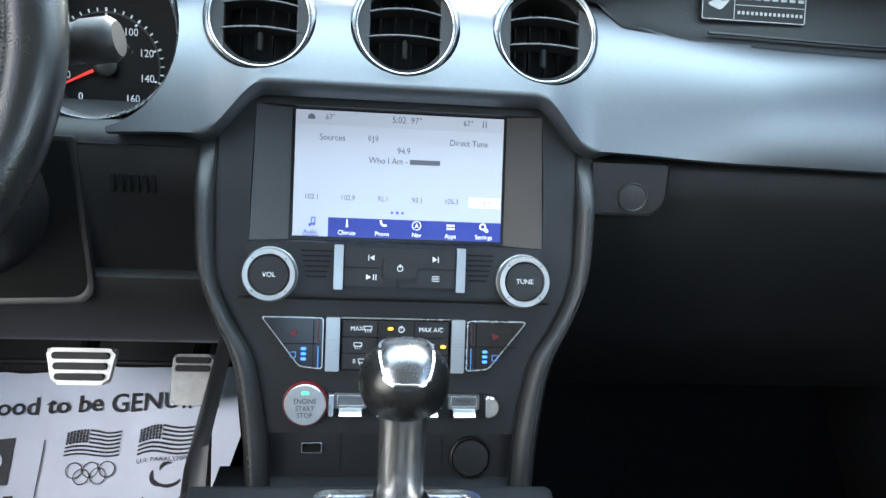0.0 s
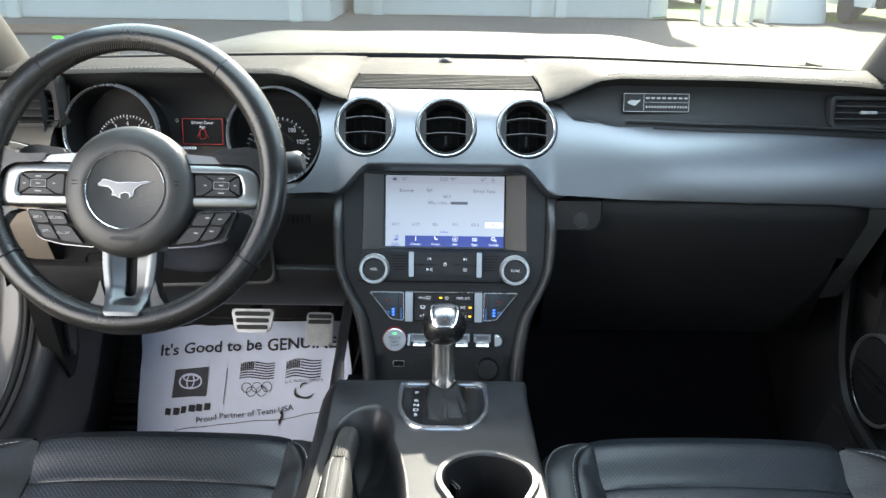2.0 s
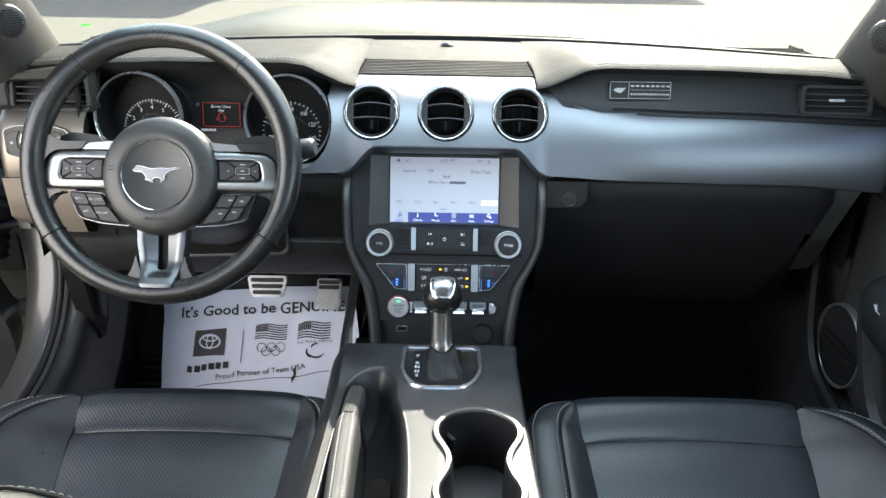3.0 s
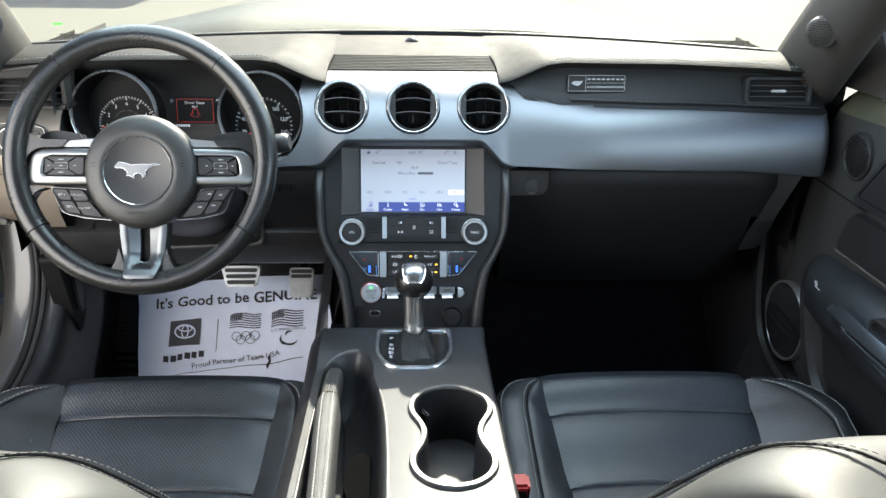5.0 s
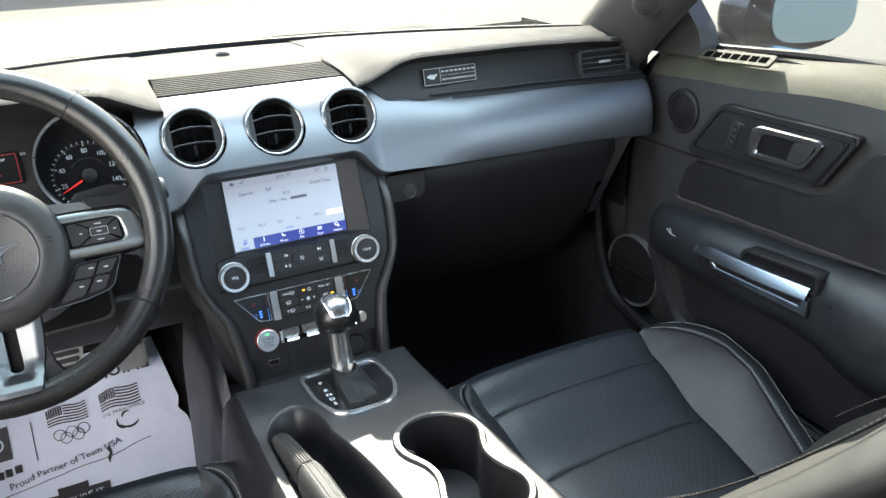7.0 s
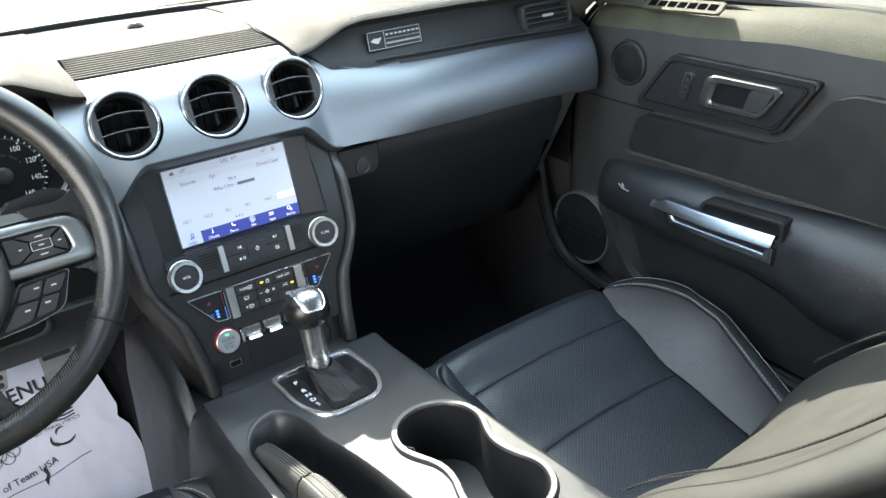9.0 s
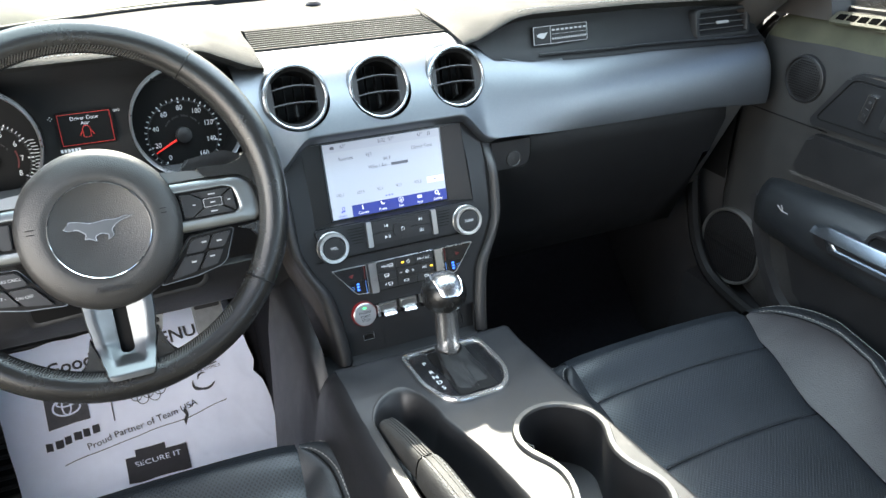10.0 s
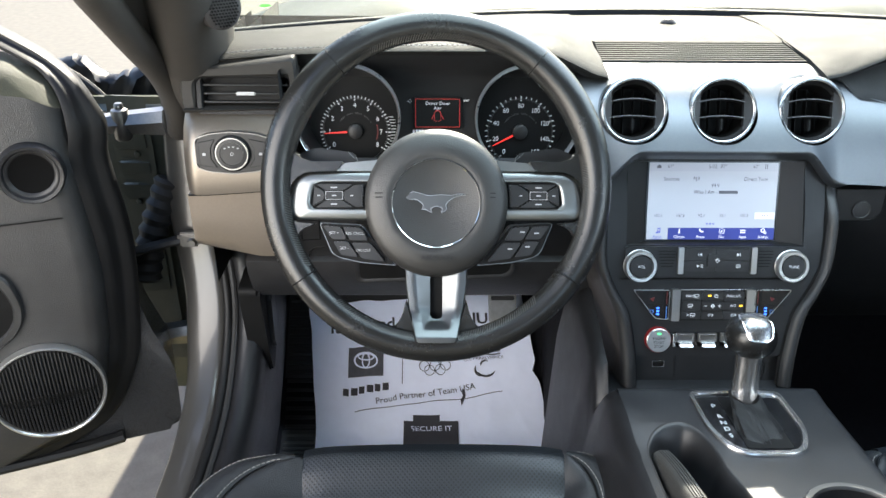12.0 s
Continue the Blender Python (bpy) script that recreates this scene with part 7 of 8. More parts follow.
    # backrest
    LV = [(0.40, 0.155, 0.19), (0.50, 0.115, 0.222), (0.58, 0.055, 0.232), (0.66, -0.025, 0.236), (0.74, -0.095, 0.232), (0.82, -0.155, 0.222), (0.872, -0.190, 0.205), (0.897, -0.212, 0.185), (0.908, -0.235, 0.160), (0.905, -0.265, 0.13)]
    LV = [tuple(p) for p in smooth_path(LV, 3)]
    bm = BM()
    rows = []
    for z, y, w in LV:
        row = []
        for i in range(44):
            a = 2 * math.pi * i / 44
            ca, sa = math.cos(a), math.sin(a)
            x = w * math.copysign(abs(ca) ** 0.7, ca)
            wing = max(0, (abs(x) / w - 0.40) / 0.60)
            low = min(1, max(0, (0.93 - z) / 0.25))
            front = y - 0.055 * low * (1 - wing ** 1.3) - 0.035 * wing ** 6
            back = y - 0.115 + 0.035 * (abs(x) / w) ** 4
            k = 0.5 + 0.5 * math.copysign(abs(sa) ** 0.6, sa)
            row.append((cx + x, lerp(back, front, k), z))
        rows.append(row)
    grid(bm, rows, close_u=True)
    bm.faces.new([bm.verts.new(p) for p in rows[-1]])
    bk = part("backrest", bm, BACKSKIN, th, "black leather backrest with bolsters", 70)
    for side in (-1, 1):
        for e, up_ in ((0.0, 0.0015), (0.010, 0.0005)):
            bm = BM()
            pts = [(cx + side * (w - 0.030 - e), y - 0.018 - 0.4 * e, z + 0.0035 + 0.3 * e) for z, y, w in LV[4:26]]
            dashes(bm, pts, 0.0036, 0.0026, 0.00034, up=(side * 0.3, 0.6, 0.7))
            part("stitching", bm, BACKTHREAD, bk)
        bm = BM()
        tube(bm, [(cx + side * (w - 0.035), y - 0.020, z + 0.0040) for z, y, w in LV[4:26]], 0.0012, 6)
        part("piping", bm, DEEP, bk)
    bx = cx - s * 0.241
    bm = BM()
    box(bm, (bx, 0.190, 0.462), (0.022, 0.030, 0.075), 0.004)
    bu = part("seat_belt_buckle", bm, DEEP, th, "seat belt buckle with a red button")
    bm = BM()
    box(bm, (bx, 0.190, 0.494), (0.024, 0.028, 0.020), 0.004)
    part("release_button", bm, REDDARK, bu)
    return th


seat(0.380, 1, "black leather passenger bucket seat with pale stitching")
seat(-0.385, -1, "black leather driver bucket seat with pale stitching")

# ---- doors ----
# the sun's yellow-green cast through tinted glass is put into this colour
SILLM = make("grained_sunlit_sill", (0.050, 0.050, 0.032), 0.62, spec=0.25, bump=0.5, bscale=700, grain="leather", var=0.25)
DOORHIDE = make("door_insert_leather", (0.0135, 0.0135, 0.0138), 0.38, bump=0.25, bscale=800, grain="leather", var=0.22)
DOORSKIN = make("door_panel_vinyl", (0.0235, 0.0232, 0.0224), 0.42, bump=0.35, bscale=800, grain="leather", var=0.22)
def ring_speaker(m, r, parent, lab):
    bm = BM()
    lathe(bm, [(r * 1.045, -0.006), (r * 1.045, 0.0045), (r * 1.03, 0.0070), (r * 1.0, 0.0074), (r * 0.975, 0.0055), (r * 0.965, 0.002)], m, 64)
    o = part("speaker", bm, KNOBM, parent, lab)
    bm = BM()
    lathe(bm, [(r * 0.97, 0.0025), (r * 0.9, 0.0036), (r * 0.5, 0.0054), (0, 0.0062)], m, 48)
    part("grille", bm, DEEP, o)
    n = int(2 * r / 0.0052)
    bm = BM()
    for i in range(n + 1):
        x = lerp(-r * 0.93, r * 0.93, i / n)
        h = math.sqrt(max(0, (r * 0.93) ** 2 - x * x))
        if h > 0.006:
            tube(bm, [m @ Vector((x, h * k, 0.0082 - 0.004 * ((x * x + h * h * k * k) / r ** 2))) for k in span(-1, 1, 9)], 0.0013, 5)
    part("grille_rib", bm, PLASTIC, o)
    return o


def tweeter(m, r, parent, cup):
    bm = BM()
    if cup:
        lathe(bm, [(r * 1.02, -0.002), (r, 0.008), (r * 0.94, 0.012), (r * 0.84, 0.011), (r * 0.78, 0.007), (r * 0.72, 0.0066), (r * 0.66, 0.004)], m, 40)
    else:
        lathe(bm, [(r * 1.08, -0.003), (r * 1.05, 0.003), (r * 0.98, 0.004), (r * 0.94, 0.001), (r * 0.9, 0.0015), (0, 0.003)], m, 40)
    o = part("tweeter", bm, PLASTIC, parent, "small round tweeter grille")
    if cup:
        bm = BM()
        # shallow floor, its black put in for the shade of a deep cup
        lathe(bm, [(r * 0.66, 0.0045), (r * 0.60, 0.0040), (r * 0.52, 0.0030), (0, 0.0020)], m, 32)
        part("cup_floor", bm, make("cup_shade_black", (0.003, 0.003, 0.003), 0.8, spec=0.05), o)
    if not cup:
        bm = BM()
        for i in range(-7, 8):
            for j in range(-9, 10):
                x, y = i * 0.0042, j * 0.0042
                if x * x + y * y < (r * 0.85) ** 2:
                    prism(bm, circle(x, y, 0.0013, 5), m, 0.002, 0.0036)
        part("perforation", bm, DEEP, o)
    return o


def door(name, m, label, side, spk, tw, tr, cup, front, arm, tail, top, shell, length=1.16):
    """Local: x rearward from the hinge edge, y up, z towards the cabin."""
    th = thing(name, label, "car door", tuple(m @ Vector((0.2, 0.3, -0.05))), "", "structure")
    f = front
    # inner skin, with its curved front edge
    FRONT = [(0.345, 0.26), (0.376, 0.150), (0.414, 0.062), (0.48, 0.022), (0.544, 0.006), (0.682, -0.006), (0.808, 0.004)] + tail
    FINE = smooth_path([(a, b, 0) for a, b in FRONT], 8)
    def edge(z):
        if z <= FINE[0].x:
            return f + FINE[0].y
        for a, b in zip(FINE, FINE[1:]):
            if z <= b.x:
                return f + lerp(a.y, b.y, (z - a.x) / (b.x - a.x))
        return f + FINE[-1].y
    bm = BM()
    rows = []
    ST = [(0.345, -0.055), (0.352, -0.012), (0.372, 0.004), (0.42, 0.010), (0.48, 0.012), (0.56, 0.006), (0.66, 0.0), (0.75, -0.004), (0.83, -0.008)]
    us = [0, 0.004, 0.010, 0.02] + span(0.035, 1, 34)
    for z, d in ST + [(-1, -0.013), (-2, -0.026), (-3, -0.052), (-4, -0.092)]:
        row = []
        for u in us:
            zz = z
            x = lerp(edge(z if z > 0 else 0.92), length, u)
            if z < 0:
                t = table(x, top)[0]
                zz = {-1: t - 0.052, -2: t - 0.026, -3: t - 0.006, -4: t + 0.002}[z]
                x = lerp(edge(zz), length, u)
            tuck = -0.030 * max(0, 1 - u / 0.02) ** 2
            row.append((x, zz, d + tuck))
        rows.append(row)
    grid(bm, rows[:-3], m=m)
    part("inner_panel", bm, DOORSKIN, th, "black moulded inner door panel", 50)
    bm = BM()
    grid(bm, rows[-4:], m=m)
    part("sill_cap", bm, SILLM, th, "grained upper door sill", 60)
    bm = BM()
    pts = [(f - shell + 0.006, 0.330), (length + 0.03, 0.325), (length + 0.03, 0.95), (f + 0.13, 0.93), (f + 0.0, 0.86), (f - 0.035, 0.74), (f - 0.040, 0.55), (f - shell, 0.45)]
    prism(bm, rounded(pts, [0.02] + [0.05] * 7), m, -0.16, -0.050, 0.01)
    part("door_shell", bm, BODY, th, "dark grey painted door shell")
    bm = BM()
    rows = []
    wide = 1.3 if cup else 1.0
    for z in span(0.365, 0.965 if cup else 0.890, 90):
        e, dz = edge(z), edge(z + 0.006) - edge(z - 0.006)
        t = Vector((dz, 0.012)).normalized()
        nx, ny = -t.y, t.x
        back = (0.022 if cup else 0.075) * max(0, (z - 0.845) / 0.075) ** 2
        w = wide * (1 - (0.62 if cup else 0) * min(1, max(0, (z - 0.86) / 0.07)))
        rows.append([(e + nx * a * w, z + ny * a * w, d - back) for a, d in ((-0.004, -0.022), (0.004, -0.021), (0.010, -0.026), (0.014, -0.034), (0.019, -0.036), (0.026, -0.035), (0.031, -0.041), (0.033, -0.052), (0.030, -0.075))])
    grid(bm, rows, m=m)
    part("seal", bm, SEALM, th, "black moulded rubber door seal", 60)
    bm = BM()
    tube(bm, smooth_path([m @ Vector((x, y, -0.040)) for x, y in [(f + 0.02, 0.345), (f + 0.10, 0.338), (f + 0.3, 0.335), (f + 0.6, 0.33), (length, 0.33)]], 6), 0.010, 8)
    part("lower_seal", bm, SEALM, th)
    # armrest
    bm = BM()
    rows = []
    for k in span(0, 1, 36):
        x = lerp(arm, length, k)
        e = max(0, 1 - (x - arm) / 0.045)
        g = math.sqrt(max(0.0, 1 - e * e))
        drop = table(x, [(0.2, 0.0), (0.6, 0.0), (0.75, -0.03), (1.2, -0.05)])[0]
        up = table(x, [(0.2, -0.015), (0.5, 0.005), (0.8, 0.03), (1.2, 0.04)])[0]
        d = table(x, [(0.2, 0.030), (0.40, 0.052), (0.62, 0.052), (0.72, 0.066), (1.2, 0.066)])[0]
        c = 0.595
        hh = 0.055 * g
        rows.append([(x, c + 0.060 * g + up, -0.004), (x, c + 0.056 * g + up, d * 0.35 * g), (x, c + 0.044 * g + up, d * 0.75 * g), (x, c + 0.020 * g + up * 0.6, d * g), (x, c - 0.018 * g + drop * 0.4, d * 1.02 * g), (x, c - 0.048 * g + drop, d * 0.85 * g), (x, c - 0.060 * g + drop, d * 0.4 * g), (x, c - 0.062 * g + drop, -0.004)])
    grid(bm, rows, m=m)
    part("armrest", bm, LEATHER, th, "black padded door armrest", 60)
    # pull grip: pocket, satin handle, lower strip
    g0, g1 = 0.395, 0.627
    bm = BM()
    prism(bm, rounded([(g0 + 0.09, 0.617), (g1 + 0.005, 0.632), (g1 + 0.003, 0.655), (g0 + 0.105, 0.645)], 0.006), m, 0.0, 0.0545, 0.002)
    part("pull_cup", bm, DEEP, th)
    bm = BM()
    rimmed(bm, rounded([(g0 + 0.082, 0.613), (g1 + 0.013, 0.628), (g1 + 0.010, 0.662), (g0 + 0.098, 0.651)], 0.008), rounded([(g0 + 0.09, 0.617), (g1 + 0.005, 0.632), (g1 + 0.003, 0.655), (g0 + 0.105, 0.645)], 0.006), m, 0.03, 0.0580, 0.002)
    part("cup_rim", bm, PLASTIC, th)
    bm = BM()
    rows = []
    for k in span(0, 1, 20):
        x = lerp(g0, g1, k)
        b = 0.612 + 0.010 * k
        n = 0.062 + 0.006 * math.sin(math.pi * k)
        t = 1 if k > 0.06 else 0.5
        rows.append([(x, b + 0.016 * t, 0.045), (x, b + 0.015 * t, n - 0.003), (x, b + 0.012 * t, n), (x, b - 0.003, n + 0.006), (x, b - 0.006 * t, n + 0.0045), (x, b - 0.007 * t, 0.045)])
    grid(bm, rows, m=m)
    part("pull_handle", bm, PULLM, th, "satin silver door pull")
    bm = BM()
    prism(bm, rounded([(g0 - 0.002, 0.612), (g1 + 0.003, 0.620), (g1 + 0.003, 0.584), (g0 + 0.05, 0.579), (g0 + 0.004, 0.588)], 0.004), m, 0.0, 0.0575, 0.003)
    part("grip_housing", bm, PLASTIC, th)
    bm = BM()
    rimmed(bm, rounded([(g0 + 0.024, 0.6065), (g1 + 0.001, 0.6160), (g1 + 0.001, 0.5885), (g0 + 0.034, 0.5860)], 0.002), rounded([(g0 + 0.042, 0.6045), (g1 - 0.013, 0.6140), (g1 - 0.013, 0.6025), (g0 + 0.050, 0.5970)], 0.0015), m, 0.050, 0.0630, 0.002)
    part("lower_strip", bm, PULLM, th, "satin silver lower strip")
    bm = BM()
    for pts in ([(0.300, 0.612), (0.312, 0.606), (0.328, 0.607)], [(0.309, 0.616), (0.315, 0.607)]):
        tube(bm, [m @ Vector((x, y, table(x, [(0.2, 0.030), (0.40, 0.052)])[0] * 0.985 + 0.0012)) for x, y in pts], 0.0011, 5)
    part("small_mark", bm, GREYMARK, th)
    # release recess
    bm = BM()
    raised = [(0.29, 0.755), (0.358, 0.857), (0.624, 0.862), (0.572, 0.769)]
    prism(bm, rounded(raised, 0.014), m, -0.02, 0.009, 0.007, 4)
    rc = part("release_panel", bm, FACE, th, "black plastic release handle panel")
    bm = BM()
    prism(bm, rounded([(0.312, 0.772), (0.366, 0.846), (0.606, 0.850), (0.565, 0.781)], 0.011), m, 0.002, 0.0105, 0.002)
    part("release_plate", bm, FACE, rc)
    bm = BM()
    tube(bm, [m @ Vector((x, y, 0.0098)) for x, y in rounded([(0.308, 0.769), (0.364, 0.849), (0.611, 0.853), (0.567, 0.778)], 0.012)], 0.0014, 6, closed=True)
    part("plate_groove", bm, DEEP, rc)
    bm = BM()
    rimmed(bm, rounded([(0.425, 0.786), (0.437, 0.836), (0.452, 0.842), (0.565, 0.845), (0.572, 0.838), (0.548, 0.798), (0.536, 0.790)], 0.010), rounded([(0.450, 0.797), (0.457, 0.826), (0.466, 0.830), (0.556, 0.834), (0.560, 0.829), (0.540, 0.803), (0.532, 0.799)], 0.008), m, 0.004, 0.0165, 0.003)
    part("release_frame", bm, DARKSATIN, rc, "satin silver release frame")
    bm = BM()
    prism(bm, rounded([(0.448, 0.794), (0.455, 0.828), (0.558, 0.836), (0.540, 0.802)], 0.006), m, 0.004, 0.0112)
    part("release_cup", bm, DEEP, rc)
    bm = BM()
    prism(bm, rounded([(0.510, 0.797), (0.520, 0.832), (0.560, 0.836), (0.542, 0.802)], 0.005), m, 0.006, 0.0150, 0.002)
    part("release_lever", bm, DARKSATIN, rc, "satin silver release lever")
    bm = BM()
    lm = m @ T(0.400, 0.812, 0.0105) @ pose(0, 0, 0, 0, 0, -12)
    prism(bm, rrect(-0.0065, -0.021, 0.0065, 0.021, 0.003), lm, -0.002, 0.004, 0.001)
    lk = part("lock_switch", bm, PLASTIC, rc, "door lock switch")
    bm = BM()
    rimmed(bm, rrect(-0.0075, -0.022, 0.0075, 0.022, 0.003), rrect(-0.0065, -0.021, 0.0065, 0.021, 0.003), lm, -0.002, 0.0045)
    for y in (-0.011, 0.011):
        box(bm, (0, y, 0.0043), (0.005, 0.004, 0.0006), 0, lm)
    box(bm, (0, 0, 0.0043), (0.008, 0.0012, 0.0006), 0, lm)
    part("lock_outline", bm, CHROME, lk)
    # upper insert with piping
    bm = BM()
    ins = [(0.308, 0.742), (0.56, 0.752), (0.60, 0.772), (0.645, 0.842), (0.675, 0.856), (length - 0.02, 0.872), (length - 0.02, 0.70), (0.285, 0.668)]
    prism(bm, rounded(ins, 0.012), m, -0.02, 0.013, 0.006, 3)
    up = part("upper_insert", bm, DOORHIDE, th, "black leather door insert")
    bm = BM()
    for dy in (0.0, 0.005):
        dashes(bm, [m @ Vector((x, lerp(0.662, 0.697, (x - 0.285) / 0.8) + dy, 0.0136 - 0.004 * (dy == 0))) for x in span(0.285, length - 0.03, 50)], 0.0034, 0.0026, 0.00034, up=m.to_3x3() @ Vector((0, 0, 1)))
    part("stitching", bm, THREAD, up)
    bm = BM()
    tube(bm, [m @ Vector((x, 0.748 + 0.010 * (x - 0.25), 0.001)) for x in span(f + 0.03, 0.33, 10)], 0.0010, 5)
    part("panel_joint", bm, DEEP, th)
    # map pocket
    bm = BM()
    pk = [(arm + 0.085, 0.565), (arm + 0.155, 0.545), (0.60, 0.530), (0.72, 0.50), (length, 0.48), (length, 0.38), (arm + 0.235, 0.40), (arm + 0.155, 0.43)]
    prism(bm, rounded(pk, 0.03), m, 0.0, 0.020, 0.008)
    part("map_pocket", bm, PLASTIC, th)
    bm = BM()
    rows = []
    for k in span(0, 1, 20):
        p = [(arm + 0.010, 0.60), (arm + 0.030, 0.54), (arm + 0.065, 0.47), (arm + 0.105, 0.42), (arm + 0.185, 0.385), (0.6, 0.37), (length, 0.365)]
        i = min(5, int(k * 6))
        q = k * 6 - i
        c = (lerp(p[i][0], p[i + 1][0], q), lerp(p[i][1], p[i + 1][1], q))
        rows.append([(c[0] - 0.012, c[1] - 0.012, 0.004), (c[0] - 0.004, c[1] - 0.004, 0.024), (c[0] + 0.008, c[1] + 0.008, 0.024), (c[0] + 0.014, c[1] + 0.014, 0.004)])
    grid(bm, rows, m=m)
    part("pocket_edge", bm, HARD, th, "", 60)
    ring_speaker(m @ T(spk[0], spk[1], 0.0135), spk[2], th, "round door speaker with a chrome ring")
    tweeter(m @ T(tw[0], tw[1], -0.006), tr, th, cup)
    return th, m


# passenger door, closed
DR = basis((0.730, 0.850, 0.0), (0, -1, 0), (0, 0, 1))
if (DR.to_3x3() @ Vector((0, 0, 1))).x > 0:
    DR = DR @ Matrix.Diagonal((1, 1, -1, 1))
d_r, _ = door("door_1", DR, "closed passenger door with black panel and silver handle", 1, (0.190, 0.470, 0.074), (0.258, 0.820), 0.038, False, 0.12, 0.215, [(0.88, 0.020), (0.909, 0.034), (0.945, 0.085), (0.98, 0.13)], [(0.0, 0.918), (0.20, 0.925), (0.35, 0.935), (0.6, 0.955), (1.2, 0.97)], 0.035)
# demister outlet on the sill
bm = BM()
dm = DR @ T(0.345, 0.9275, -0.028) @ pose(0, 0, 0, -55, 0, 4)
prism(bm, rrect(-0.078, -0.013, 0.078, 0.013, 0.005), dm, -0.002, 0.003, 0.001)
dv = part("demister_outlet", bm, SILLM, d_r, "grey demister outlet on the door sill")
# black blocks proud of the plate, put in for the shade inside the slots
for i in range(7):
    bm = BM()
    box(bm, (-0.060 + 0.020 * i, 0, 0.0032), (0.015, 0.012, 0.0016), 0, dm)
    part("outlet_slot", bm, SLOT, dv)

# driver door, swung open
d_way, d_in = Vector((-0.934, -0.357, 0)), Vector((0.357, -0.934, 0))
DL = Matrix(((d_way.x, 0, d_in.x, -0.736), (d_way.y, 0, d_in.y, 0.664), (0, 1, 0, 0), (0, 0, 0, 1)))
d_l, _ = door("door_2", DL, "open driver door with black panel and round speaker", -1, (0.216, 0.492, 0.073), (0.173, 0.812), 0.040, True, 0.119, 0.320, [(0.854, -0.001), (0.899, 0.004), (0.929, 0.020), (0.941, 0.036), (0.954, 0.057), (0.985, 0.11)], [(0.0, 0.918), (0.12, 0.930), (0.18, 0.962), (0.25, 0.985), (1.2, 1.0)], 0.075)
# moulded recess in its panel
bm = BM()
HOLE = [(0.236, 0.683), (0.226, 0.662), (0.221, 0.632), (0.225, 0.606), (0.240, 0.585), (0.265, 0.570), (0.345, 0.570), (0.355, 0.683)]
cut = [(0.248, 0.671), (0.238, 0.655), (0.233, 0.632), (0.236, 0.612), (0.248, 0.595), (0.268, 0.581), (0.335, 0.581), (0.345, 0.671)]
rimmed(bm, rounded(HOLE, 0.010), rounded(cut, 0.008), DL, -0.002, 0.011, 0.003)
ph = part("pull_recess", bm, DOORSKIN, d_l, "moulded grab recess in the door panel")
bm = BM()
prism(bm, rounded(cut, 0.008), DL, -0.002, 0.0065)
part("recess_floor", bm, DEEP, ph)


# passenger door glass and mirror
w2 = thing("window_2", "passenger door window glass", "car window", (0.79, 0.2, 0.95), kind="structure")
bm = BM()
grid(bm, [[(0.808, 0.66, 0.925), (0.808, 0.25, 0.945), (0.808, -0.30, 0.96)], [(0.70, 0.45, 1.08), (0.70, 0.2, 1.10), (0.70, -0.30, 1.12)], [(0.60, 0.10, 1.24), (0.60, 0.05, 1.26), (0.60, -0.30, 1.28)]])
p = face_cabin(part("pane", bm, PANE, w2))
p.visible_shadow = False
bm = BM()
tube(bm, [(0.806, y, table(-y, [(-0.68, 0.924), (-0.3, 0.946), (0.3, 0.966)])[0]) for y in span(0.68, -0.30, 20)], 0.008, 8)
part("waist_seal", bm, SEALM, w2)
bm = BM()
prism(bm, rounded([(0.86, 0.90), (0.585, 0.915), (0.600, 0.960), (0.66, 1.02), (0.80, 1.03), (0.86, 0.98)], 0.012), basis((0.765, 0, 0), (0, 1, 0), (0, 0, 1)), -0.004, 0.040, 0.003)
part("sail_panel", bm, PILLARM, w2, "black triangular corner panel")
mir = thing("wing_mirror", "dark grey passenger wing mirror", "wing mirror", (0.95, 0.60, 0.93))
bm = BM()
rows = []
for k in span(0, 1, 12):
    a = math.pi * k
    y = 0.60 + 0.075 * -math.cos(a) * -1
    r = max(0.02, math.sin(a) ** 0.5) if k < 0.5 else 1.0
    rows.append([(1.005 + 0.15 * r * math.copysign(abs(math.cos(b)) ** 0.7, math.cos(b)), lerp(0.70, 0.585, k), 0.975 + 0.072 * r * math.copysign(abs(math.sin(b)) ** 0.8, math.sin(b))) for b in [2 * math.pi * i / 32 for i in range(32)]])
grid(bm, rows, close_u=True)
part("housing", bm, BODY, mir)
bm = BM()
mm = basis((1.036, 0.584, 0.978), (1, -0.12, 0), (0, 0.05, 1))
prism(bm, [(0.102 * math.copysign(abs(math.cos(b)) ** 0.6, math.cos(b)), 0.060 * math.copysign(abs(math.sin(b)) ** 0.7, math.sin(b))) for b in [2 * math.pi * i / 32 for i in range(32)]], mm, -0.004, 0.004)
# the blue of the reflected sky is put into the mirror's colour
part("sky_blue_mirror", bm, make("sky_blue_mirror", (0.32, 0.48, 0.60), 0.03, metal=1.0, var=0.01), mir, "mirror glass coloured with the blue sky it reflects")
bm = BM()
tube(bm, [(0.79, 0.64, 0.935), (0.88, 0.64, 0.925)], 0.03, 14, ry=0.018)
part("mount", bm, PLASTIC, mir)

